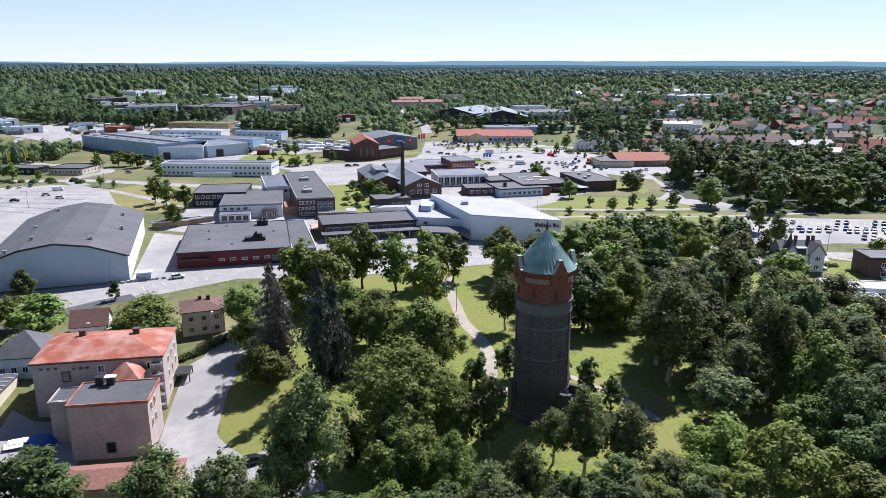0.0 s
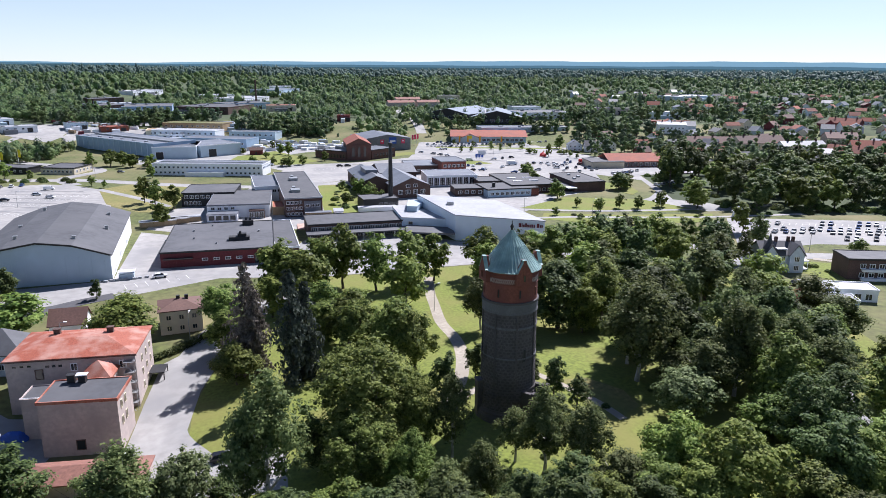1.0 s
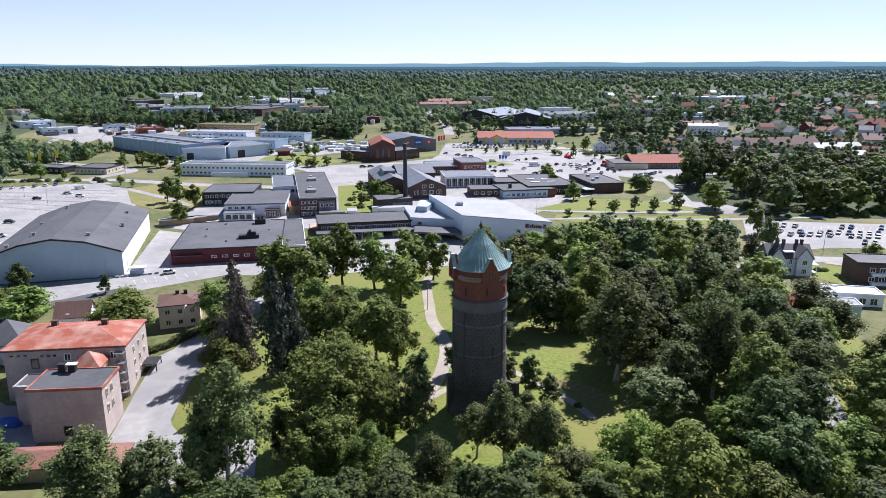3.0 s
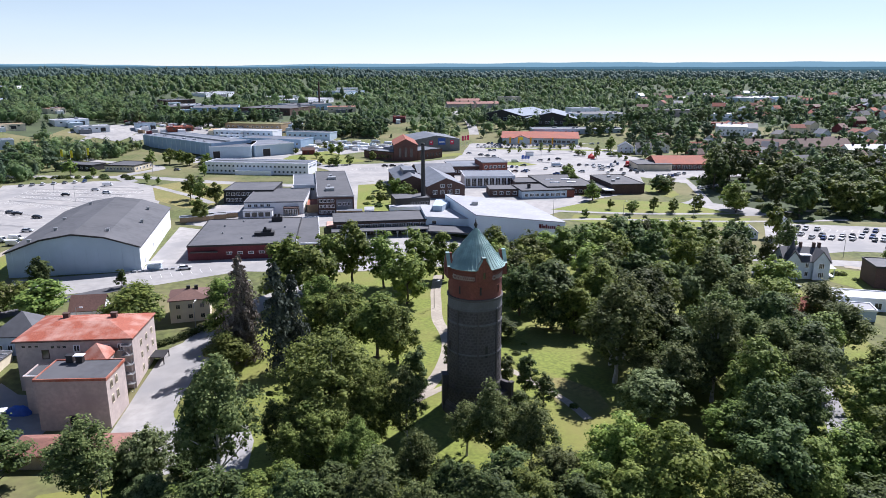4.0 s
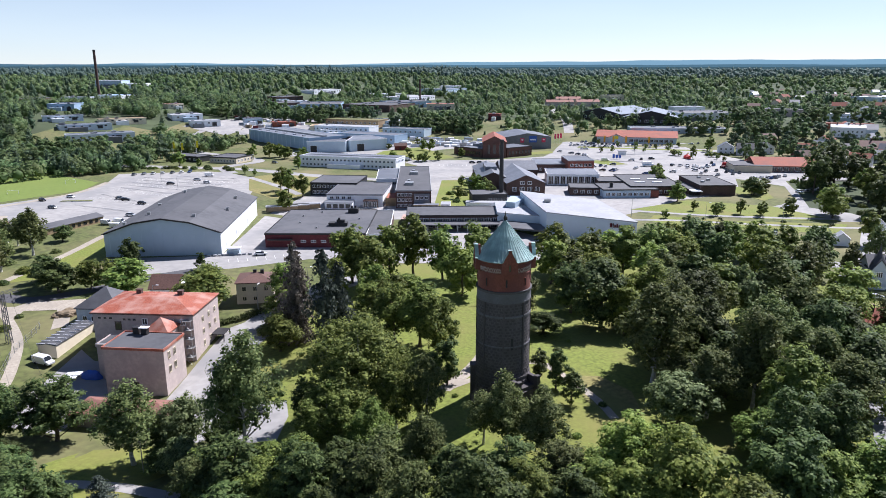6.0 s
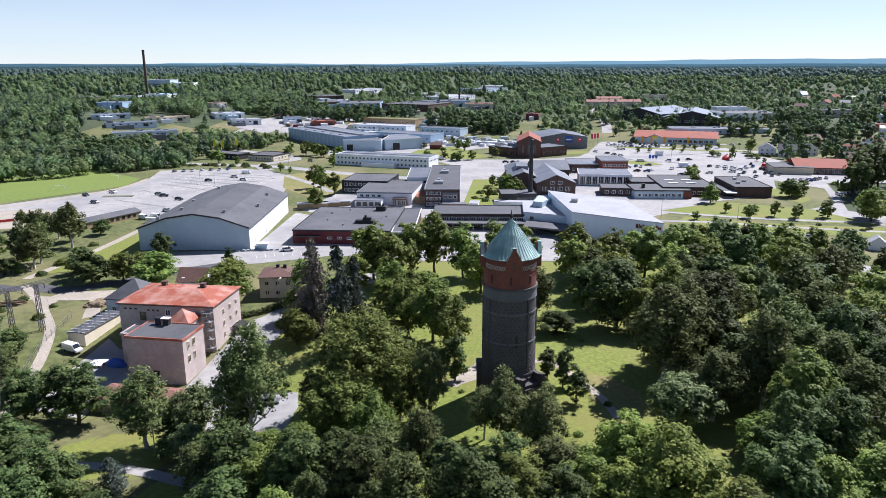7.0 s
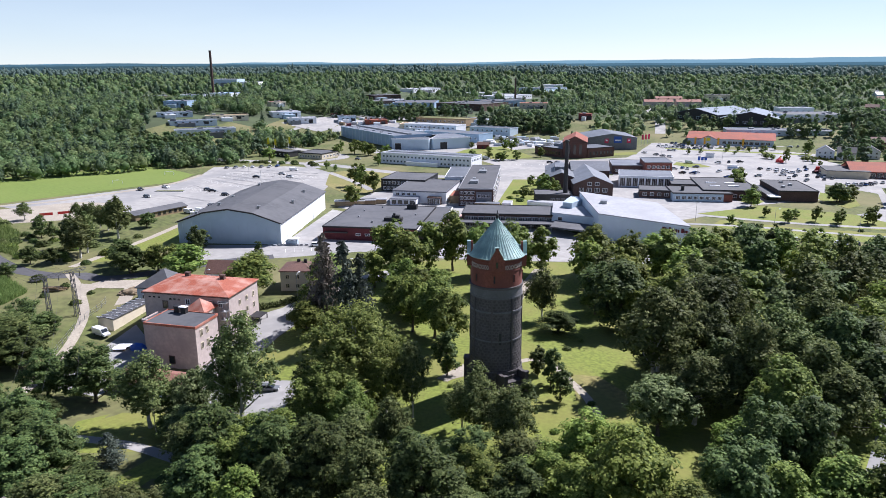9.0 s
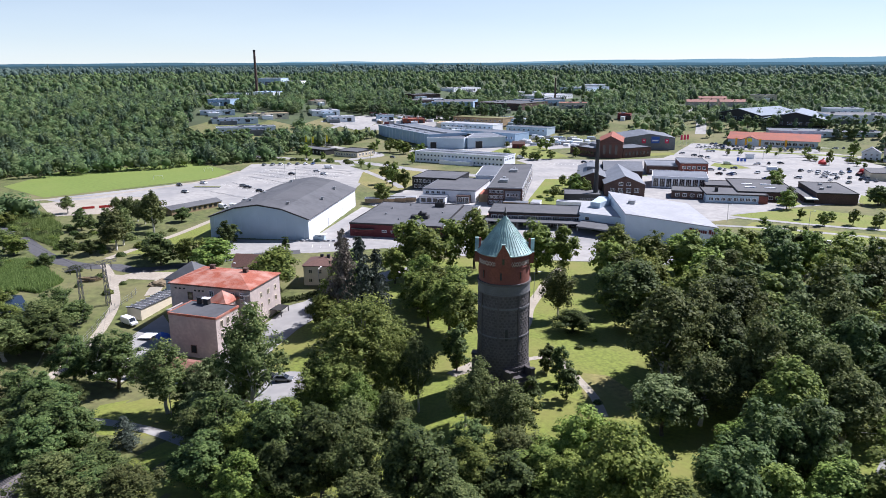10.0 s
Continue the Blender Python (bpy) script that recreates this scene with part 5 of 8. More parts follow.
# houses north of the shops
hs = random.Random(11)
for i, (a, b, rf, wl_) in enumerate(((121, 418, "sheet", "white"), (133, 412, "felt", "white"), (150, 424, "felt", "white"))):
    o, w = gable_house("white_house", (a, b), (a + 11, b - 1.5), 9, 5.0, 3.4, "x" if i % 2 else "y", wl_, rf, "white wooden house with a dark pitched roof", "house", group="houses north of the shops")
    for k in range(2):
        window_row(o, (.5, 0), (w - .5, 0), .8 + 2.5 * k, 3, 1.1, 1.2)
town = (((-13, 775), (20, 781), 14, 5.5, 2.6, "render", "rustsheet", "distant flats with a red tile roof"), ((24, 782), (52, 788), 14, 5.5, 2.6, "render", "rustsheet", "distant flats with a pale red tile roof"), ((-2, 830), (30, 836), 14, 6.5, 2.6, "cream", "rustsheet", "far flats with a red tile roof"),
        ((224, 500), (248, 494), 12, 8, 2, "white", "whiteroof", "stately white villa with a pale roof"), ((218, 420), (257, 413), 14, 6, 4.5, "cream", "browntile", "long terrace with a brown tile roof"),
        ((253, 404), (292, 408), 16, 7, 5, "cream", "browntile", "terrace with a brown tile roof and chimneys"), ((277, 383), (313, 387), 14, 6, 4, "white", "sheet", "white gabled block in the town"),
        ((330, 415), (353, 409), 16, 7, 4, "render", "browntile", "large town block with brown roof"), ((294, 360), (311, 345), 14, 6, 4.5, "cream", "redtile", "block with a pale red tile roof"),
        ((322, 372), (350, 362), 14, 7, 5, "cream", "redtile", "town house with a red tiled roof"), ((373, 485), (389, 464), 12, 5, 4, "redwood", "redtile", "dark red house with a red roof"),
        ((356, 352), (384, 340), 14, 7, 5, "white", "browntile", "white town block with a brown roof"))
for p, q, d, h, r, wm, rm, lab in town:
    o, w = gable_house("town_block", p, q, d, h, r, "x", wm, rm, lab, "building", group="town blocks", z0=-5)
    for k in range(max(1, int(h / 3.2))):
        window_row(o, (1, 0), (w - 1, 0), 1.1 + 3 * k, int(w / 3.4), 1.2, 1.5)
    for k in range(3):
        part("chimney", boxes((w * (k + .5) / 3, w * (k + .5) / 3 + .9, d / 2 - .5, d / 2 + .5, h + r - 1, h + r + 1.6)), "darkbrick", o)

# far works and sheds
far = (((-323, 472), (-302, 488), 14, 6, "white", "whiteroof"), ((-286, 504), (-272, 513), 12, 7, "palesheet", "felt"), ((-258, 504), (-239, 514), 16, 5, "redtile", "redtile"), ((-219, 495), (-187, 502), 26, 6, "cream", "timber"),
       ((-206, 486), (-176, 486), 7, 5, "white", "whiteroof"), ((-182, 524), (-144, 532), 30, 7, "palesheet", "whiteroof"), ((-328, 648), (-295, 672), 40, 8, "darkbrick", "felt"), ((-293, 658), (-245, 670), 60, 9, "bluesheet", "felt"),
       ((-243, 671), (-183, 653), 60, 9, "darkbrick", "felt"), ((-197, 717), (-153, 747), 40, 9, "bluesheet", "felt"), ((-208, 596), (-181, 611), 14, 5, "cream", "whiteroof"), ((-357, 752), (-333, 785), 26, 7, "darkbrick", "felt"),
       ((-368, 926), (-347, 995), 27, 7, "white", "whiteroof"), ((-281, 942), (-238, 970), 30, 7, "white", "whiteroof"), ((-204, 840), (-179, 915), 50, 8, "white", "whiteroof"), ((-183, 1031), (-157, 1102), 48, 12, "palesheet", "sheet"))
far += (((118, 583), (169, 593), 40, 9, "white", "felt"), ((68, 521), (150, 527), 24, 7, "palesheet", "sheet"),
        ((60, 900), (90, 905), 14, 10, "cream", "felt"), ((-65, 582), (-53, 582), 10, 7, "redwood", "redtile"), ((209, 646), (244, 635), 14, 9, "render", "felt"), ((253, 591), (288, 594), 16, 8, "white", "whiteroof"),
        ((230, 531), (264, 520), 14, 6, "redtile", "redtile"), ((404, 878), (476, 925), 40, 9, "palesheet", "whiteroof"), ((-394, 392), (-366, 421), 12, 4.5, "greywood", "sheet"), ((-424, 412), (-400, 432), 12, 4.5, "greywood", "sheet"), ((-384, 430), (-356, 456), 12, 4.5, "cream", "timber"), ((-370, 368), (-333, 401), 16, 6, "greywood", "sheet"),
        ((-537, 646), (-503, 642), 30, 9, "white", "bluesheet"), ((-566, 624), (-538, 631), 26, 7, "greywood", "felt"), ((-484, 495), (-460, 502), 26, 8, "bluesheet", "sheet"), ((-767, 972), (-725, 982), 40, 17, "palesheet", "whiteroof"),
        ((-720, 985), (-690, 990), 30, 11, "white", "whiteroof"), ((-605, 601), (-578, 610), 30, 6, "darkbrick", "sheet"), ((-347, 484), (-327, 503), 20, 6, "white", "whiteroof"), ((-395, 559), (-385, 573), 12, 6, "cream", "redtile"),
        ((-226, 1235), (-187, 1241), 40, 9, "white", "whiteroof"), ((124, 665), (156, 671), 20, 9, "white", "sheet"), ((-330, 700), (-300, 712), 24, 7, "white", "whiteroof"), ((-150, 700), (-118, 706), 20, 8, "cream", "redtile"))
fr_ = random.Random(31)
for p, q, d, h, wm, rm in far:
    h *= .8
    o, w = flat_house("distant_works", p, q, d, h, wm, rm, "distant " + {"felt": "dark-roofed", "sheet": "grey-roofed", "whiteroof": "white-roofed", "redtile": "red-roofed", "timber": "brown-roofed", "bluesheet": "blue-roofed"}[rm] + " industrial building", "building", group="distant works", edge=wm, z0=-5)
    window_row(o, (2, 0), (w - 2, 0), h * .5, max(3, int(w / 6)), 1.7, 1.0, 0, "sheet")
    for k in range(max(2, int(w / 12))):
        a, b = fr_.uniform(1, w - 5), fr_.uniform(1, max(2, d - 5))
        part("roof_unit", boxes((a, a + fr_.uniform(1.5, 4), b, b + fr_.uniform(1.5, 3), h + .1, h + fr_.uniform(.8, 1.8))), fr_.choice(("metal", "whiteroof", "sheet")), o)
    a = fr_.uniform(0, w * .5)
    part("lean_to", boxes((a, a + w * fr_.uniform(.25, .45), -fr_.uniform(3, 6), 0, -5, h * .55)), fr_.choice(("white", "sheet", "palesheet")), o)
    part("loading_door", boxes((w * .72, w * .72 + 4, -.12, 0, 0, min(3.6, h * .7))), "blackwood", o)
for p, q, d, h, r in (((24, 600), (62, 574), 64, 6, 5), ((64, 570), (114, 563), 70, 6, 6)):
    o, w = gable_house("distant_hall", p, q, d, h, r, "y", "blackwood", "slateblue", "vast distant hall with a low pale blue-grey gable roof", "hall", group="distant halls", z0=-5, over=.6)
    window_row(o, (3, 0), (w - 3, 0), 1.5, 6, 4.0, 2.2, 1, "palesheet")
    part("roof_light_strip", boxes((w * .27, w * .3, 2, d - 2, h + r * .62, h + r * .7)), "whiteroof", o)
fc = thing("tall_chimney", -575, 706, 0, "tall thin dark industrial chimney on the skyline", "chimney")
part("shaft", lathe([(1.9, -2), (1.5, 58)], 12), "darkbrick", fc)
part("crown", lathe([(1.7, 58), (1.7, 60)], 12), "black", fc)
fc2 = thing("distant_mast", -178, 800, 0, "thin dark distant chimney", "chimney")
part("shaft", lathe([(1.3, -2), (1.0, 32)], 10), "darkbrick", fc2)
# small far houses among trees
wallset, roofset = ("white", "cream", "greywood", "redwood", "yellowren"), ("redtile", "browntile", "felt", "redtile", "sheet")
homes = []
BLOCKS = [((p[0] + q[0]) / 2, (p[1] + q[1]) / 2 + 7, math.dist(p, q) / 2 + 14) for p, q, *_ in town]
for i in range(178):
    for _ in range(40):
        r, a = (hs.uniform(520, 1300), radians(hs.uniform(14, 46))) if i < 130 else (hs.uniform(455, 640), radians(hs.uniform(20, 45)))
        X, Y = r * math.sin(a), r * math.cos(a) - 60
        if all(math.hypot(X - u, Y - v) > 24 for u, v in homes) and not (-20 < X < 300 and 480 < Y < 720) and (i < 130 or Y > 335 and all(math.hypot(X - u, Y - v) > k for u, v, k in BLOCKS)):
            break
    homes.append((X, Y))
    yw = hs.uniform(-40, 40)
    L, dd, hh = hs.uniform(9, 15), hs.uniform(8, 10), hs.choice((3.4, 5.4))
    o, w = gable_house("far_house", (X, Y), (X + L * math.cos(radians(yw)), Y + L * math.sin(radians(yw))), dd, hh, hs.uniform(2.6, 3.8), "x" if hs.random() < .6 else "y", wallset[i % 5], roofset[(i * 7) % 5], "small detached house among trees", "house", group="far houses")
    if r < 900:
        window_row(o, (.6, 0), (w - .6, 0), 1.0, 3, 1.2, 1.2, 0)


# ---- trees ----
def raw_mesh(name, verts, faces, materials, slots=None):
    me = bpy.data.meshes.new(name)
    verts = np.asarray(verts, dtype=np.float32)
    k = len(faces[0])
    faces = np.asarray(faces, dtype=np.int32)
    me.vertices.add(len(verts))
    me.vertices.foreach_set("co", verts.ravel())
    me.loops.add(faces.size)
    me.loops.foreach_set("vertex_index", faces.ravel())
    me.polygons.add(len(faces))
    me.polygons.foreach_set("loop_start", np.arange(0, faces.size, k, dtype=np.int32))
    for m in materials:
        me.materials.append(M[m])
    if slots is not None:
        me.polygons.foreach_set("material_index", np.asarray(slots, dtype=np.int32))
    me.update(calc_edges=True)
    return me


def unit(v):
    return v / np.maximum(np.linalg.norm(v, axis=1, keepdims=True), 1e-6)


def ico(sub):
    bm = bmesh.new()
    bmesh.ops.create_icosphere(bm, subdivisions=sub, radius=1)
    v = np.array([p.co[:] for p in bm.verts])
    f = np.array([[q.index for q in p.verts] for p in bm.faces])
    bm.free()
    return v, f


ICO1 = ico(1)


def leaf_sprays(pts, nrm, size, rs, droop=0.0, long=1.0):
    """Pointed leaf sprays at the points, lying across the normals."""
    n = len(pts)
    nrm = unit(nrm + rs.normal(0, .38, (n, 3)))
    u = unit(np.cross(nrm, rs.normal(0, 1, (n, 3))))
    if droop:
        u = unit(u * (1 - droop) + np.array([0, 0, -droop]) + rs.normal(0, .15, (n, 3)))
    w = unit(np.cross(nrm, u))
    s = (size * rs.uniform(.55, 1.35, n))[:, None]
    v = np.stack([pts + u * s * long, pts - u * s * .5 * long + w * s * .75, pts - u * s * .5 * long - w * s * .75], 1).reshape(-1, 3)
    return v, np.arange(3 * n).reshape(n, 3)


def crown(name, seed, h, r, base, nclump, leaves, size, material, shape="round", droop=0.0, core=.52, long=1.0, fine=1.0, lump=.42):
    """A crown of many leafy clumps round its limbs, from the height base to h, of the radius r."""
    rs = np.random.RandomState(seed)
    zc, hz = (base + h) / 2, (h - base) / 2
    cen, rad = [], []
    for i in range(nclump):
        d = unit(rs.normal(0, 1, (1, 3)))[0]
        k = (rs.uniform(.5, .92) if i > nclump * .25 else rs.uniform(0, .5)) * (1 + lump * noise.noise(Vector(d) * 1.6 + Vector((seed, 0, 0))))
        t = max(-.97, min(.97, d[2] * k * 1.1))
        if shape == "round":
            wid = 1.0 - .22 * max(0, t)
        else:
            wid = 1.0 - .62 * max(0, t) - .1 * max(0, -t)
        cen.append(np.array([d[0] * k * r * wid, d[1] * k * r * wid, zc + t * hz]))
        rad.append(r * fine * rs.uniform(.13, .30) * (1 if i % 3 else 1.25))
    cen, rad = np.array(cen), np.array(rad)
    cen[:, :2] *= r / np.percentile(np.hypot(cen[:, 0], cen[:, 1]) + rad, 90)
    z1, z0 = (cen[:, 2] + rad).max(), (cen[:, 2] - rad).min()
    cen[:, 2] = base + (cen[:, 2] - z0) * (h - base) / (z1 - z0)
    per = np.maximum(6, (leaves * rad ** 2 / (rad ** 2).sum()).astype(int))
    P, N = [], []
    for c, q, m in zip(cen, rad, per):
        d = unit(rs.normal(0, 1, (m, 3)) + np.array([0, 0, .3]))
        flat = rs.uniform(.7, 1.3, 3) * np.array([1, 1, .75 + droop])
        P.append(c + d * q * (.35 + .85 * rs.beta(2.4, 1.6, (m, 1))) * flat)
        N.append(d * .8 + unit((c - np.array([0, 0, zc]))[None]) * .5 + np.array([0, 0, .7]))
    v, f = leaf_sprays(np.concatenate(P), np.concatenate(N), size, rs, droop, long)
    iv, jf = ICO1
    cv, cf, off = [v], [f], len(v)
    for c, q in zip(cen, rad):
        cv.append(iv * q * core * np.array([1, 1, .85]) * rs.uniform(.8, 1.1, (len(iv), 1)) + c)
        cf.append(jf + off)
        off += len(iv)
    return raw_mesh(name, np.concatenate(cv), np.concatenate(cf), [material]), cen


def trunk(name, cen, h, r0, base, material, seed, limbs=8):
    """A tapered, slightly bent trunk whose limbs reach into the crown's clumps."""
    rs = random.Random(seed)
    bm = bmesh.new()
    pts, p = [], Vector((0, 0, -.6))
    for i in range(6):
        pts.append((p.copy(), r0 * (1.25 if i == 0 else 1 - .15 * i)))
        p += Vector((rs.uniform(-.25, .25), rs.uniform(-.25, .25), h * .8 / 5))
    for (a, ra), (b, rb) in zip(pts, pts[1:]):
        tube(bm, a, b, ra, rb, 7)
    for i in range(limbs):
        c = Vector(cen[rs.randrange(len(cen))])
        z = max(base * .8, min(c.z - .2 * h, h * .7)) * rs.uniform(.75, 1)
        k = min(4, int((z + .6) / (h * .16)))
        a = pts[k][0].lerp(pts[k + 1][0], .5)
        mid = a.lerp(c, .5) + Vector((0, 0, -.4))
        tube(bm, a, mid, r0 * .36, r0 * .24, 5)
        tube(bm, mid, c, r0 * .24, r0 * .06, 5)
    return mesh_of(name, bm, material)


def spruce_crown(name, seed, h, r, material, base=1.2):
    """Boughs at uneven heights and lengths, each a drooping spine hung with sprays, with gaps between."""
    rs = np.random.RandomState(seed)
    P, N = [], []
    for k in range(190):
        u = rs.uniform() ** 1.15
        z = base + (h - base) * u
        a = rs.uniform(0, 6.28)
        lop = 1 + .45 * noise.noise(Vector((math.cos(a) * 1.3, math.sin(a) * 1.3, z * .22 + seed * 7)))
        R = (r * min(1, (1 - u) * 1.9 + .08) ** .75 * rs.uniform(.5, 1.08) * lop) + .2
        n = int(10 + 20 * R / r)
        q = np.sort(rs.uniform(.12, 1, n))
        side = rs.normal(0, .10 + .14 * R / r, n)
        x, y = R * q * math.cos(a) - side * math.sin(a), R * q * math.sin(a) + side * math.cos(a)
        zz = z + .12 * R * q - .5 * R * q ** 2 - rs.exponential(.28, n)
        P.append(np.c_[x, y, zz])
        N.append(np.c_[np.full(n, math.cos(a) * .6), np.full(n, math.sin(a) * .6), np.full(n, .5)])
    P, N = np.concatenate(P), np.concatenate(N)
    v, f = leaf_sprays(P, N, .25, rs, .6, 1.7)
    return raw_mesh(name, v, f, [material])


KINDS = {}


def kind(name, species, h, r, base, crowns, bark, tr=.28):
    """The look-alikes of one kind of tree, each an Empty with a trunk and a crown, set out later by copying."""
    KINDS[name] = (species, h, r, crowns, bark, tr, base)


LUMP = {"big": .1, "lime": .16, "bright": .22, "dark": .26, "pale": .3, "fardark": .25, "far": .25}
for key, species, mtl, h, r, base, n, lv, sz, shape, droop in (
        ("lime", "broadleaf_tree", "lime", 14, 5.0, 1.2, 95, 7000, .30, "round", 0), ("bright", "broadleaf_tree", "bright", 14, 5.0, 1.1, 95, 7000, .30, "round", 0),
        ("dark", "broadleaf_tree", "dark", 14, 4.8, 1.0, 95, 6800, .30, "round", 0), ("pale", "broadleaf_tree", "pale", 12, 5.2, 1.4, 100, 5600, .34, "round", 0),
        ("birch", "birch_tree", "birch", 17, 4.4, 3.6, 105, 6800, .26, "tall", .4), ("big", "birch_tree", "droop", 18, 6.4, 1.0, 220, 14500, .24, "round", .35),
        ("young", "young_tree", "dark", 8, 2.2, .5, 48, 2400, .24, "tall", .2), ("far", "broadleaf_tree", "lime", 12, 5.0, 1.0, 34, 1150, .68, "round", 0),
        ("fardark", "broadleaf_tree", "dark", 14, 5.4, .3, 40, 1500, .58, "round", 0), ("farbelt", "broadleaf_tree", "lime", 13, 5.2, .3, 16, 520, .95, "round", 0)):
    made = []
    for s in range(4 if "far" not in key else 3):
        me, cen = crown("crown", 7 * len(KINDS) + s + 1, h, r, base, n, lv, sz, mtl, shape if s != 1 else "tall", droop, lump=LUMP.get(key, .42))
        made.append((me, trunk("trunk", cen, h, .30 if h > 9 else .14, base, "birchbark" if "birch" in species else "bark", s, 2 if key == "farbelt" else 8)))
    kind(key, species, h, r, base, made, "bark")
    if "far" not in key:
        # the same kind with finer leaves, for trees that stand close
        made = []
        for s in range(4):
            me, cen = crown("crown", 7 * len(KINDS) + s + 101, h, r, base, int(n * 1.6), int(lv * 1.3), sz * .8, mtl, shape if s % 2 == 0 else "tall", droop, .5, 1.0, .62 if key == "big" else .78, LUMP.get(key, .42))
            made.append((me, trunk("trunk", cen, h, .30 if h > 9 else .14, base, "birchbark" if "birch" in species else "bark", s, 12)))
        kind(key + "_near", species, h, r, base, made, "bark")
        # and with coarser leaves, for trees farther off
        made = []
        for s in range(3):
            me, cen = crown("crown", 7 * len(KINDS) + s + 201, h, r, base, int(n * .8), int(lv * .42), sz * 1.45, mtl, shape if s != 1 else "tall", droop, lump=LUMP.get(key, .42))
            made.append((me, trunk("trunk", cen, h, .30 if h > 9 else .14, base, "birchbark" if "birch" in species else "bark", s, 5)))
        kind(key + "_away", species, h, r, base, made, "bark")
for key, mtl in (("spruce", "spruce"), ("dryspruce", "deadspruce")):
    made = []
    for s in range(3):
        bm = bmesh.new()
        tube(bm, (0, 0, -.6), (0, 0, 19.6), .34, .05, 8)
        made.append((spruce_crown("crown", s + 40, 20, 3.4, mtl), mesh_of("trunk", bm, "bark")))
    kind(key, "spruce_tree", 20, 3.4, 1.2, made, "bark")
LABELS = {"lime": "leafy green lime tree in full summer leaf", "bright": "fresh green broadleaf tree with a rounded crown", "dark": "dark green dense broadleaf park tree", "pale": "broad tree with pale silvery green leaves",
          "birch": "tall birch with hanging branches and a pale trunk", "big": "very broad drooping green tree", "young": "slender young dark green tree", "far": "rounded green street tree", "fardark": "rounded green tree of a dense grove",
          "spruce": "dark slender spruce with hanging boughs", "dryspruce": "greyish brown half-dry spruce"}
trs = random.Random(21)
planted = []


def plant(key, rows, group="", wide=1.0):
    for x, y, h, r in rows:
        if y < 62 and x > -100:
            wide_ = wide * 1.08
        else:
            wide_ = wide
        species, h0, r0, made, bark, tr, base = KINDS[key if key + "_near" not in KINDS else key + "_near" if y < 4 else key if y < 50 and x > -100 else key + "_away"]
        r *= wide_
        me, tk = made[trs.randrange(len(made))]
        ob = new(species)
        ob.empty_display_size = .5
        m = Matrix.LocRotScale((x, y, ground_z(x, y)), Euler((trs.uniform(-.03, .03), trs.uniform(-.03, .03), trs.uniform(0, 6.28))), (r / r0, r / r0, h / h0))
        ob.matrix_basis = m
        for n_, d_ in (("trunk", tk), ("crown", me)):
            o = new(n_, d_)
            o.parent = ob
        tagged(ob, LABELS[key], "tree", group)
        planted.append((x, y, r))


def plant_mix(keys, rows, group="", wide=1.0):
    """A mixed stand: kinds taken in turn, heights uneven."""
    for i, (x, y, h, r) in enumerate(rows):
        plant(keys[(i * 5 + i // 3) % len(keys)], [(x, y, h * trs.uniform(.94, 1.06), r * trs.uniform(.92, 1.08))], group, wide)


plant("lime", [(-51.5, 70.8, 18.6, 6.9), (-45.2, 65.3, 17.4, 7.2), (-41.3, 76.0, 18.0, 6.4), (-35.0, 82.0, 20.4, 6.8), (-25.2, 78.8, 18.0, 5.9), (-14.7, 83.5, 18.0, 6.1), (-7.6, 87.7, 15.6, 5.1), (8.9, 90.4, 16.8, 6.9), (19.9, 89.6, 15.6, 6.4), (29.3, 91.3, 16.8, 6.4), (38.6, 93.5, 17.4, 6.7), (-63.3, 49.5, 13.2, 5.4)], "row of limes by the street")
plant("lime", [(-85.2, 43.5, 13.6, 8.2), (-111.5, 48.5, 12.0, 7.2), (-59.0, 36.5, 11.0, 4.9)], "round limes by the pink building")
plant("bright", [(-17.3, 63.8, 16.1, 6.4), (16.4, 76.1, 14.9, 5.7), (7.7, 79.9, 14.9, 5.7), (46.0, 88.7, 16.1, 6.3), (34.5, 71.5, 16.1, 6.3), (33.3, 48.9, 17.4, 6.4), (-52.5, 58.8, 11.5, 4.6), (21.0, 63.0, 16.2, 6.4), (26, 40.5, 14, 4.6)], "park trees")
plant("dryspruce", [(-53.5, 29.0, 24.4, 4.2), (-51.0, 26.5, 19.5, 3.4)], "pair of spruces")
plant("spruce", [(-42.0, 19.5, 25.6, 4.3), (-40.0, 22.5, 21.5, 3.8), (-57, -42, 6.2, 2.3)], "pair of spruces")
plant("lime", [(-39.3, 49.5, 13.2, 5.1), (-31.5, 37.2, 14.4, 5.6), (-21.5, 25.0, 16.4, 6.0), (-16.5, 21.0, 14.6, 4.8), (-28.4, 28.0, 15.4, 5.4), (-36.8, 40.5, 10.8, 4.9), (-31.1, 54.8, 9.6, 3.9), (-54.5, 21.5, 10.5, 5.0)], "mid-park maples")
plant("big", [(-26.4, -10.0, 20.8, 9.6), (-18.0, -13.5, 15, 4.2), (-27, -21, 13.0, 6.0), (-19.5, -25.5, 12, 4.2)], "broad drooping trees")
plant("dark", [(-34.2, -13.5, 10.0, 3.4)], "broad drooping trees")
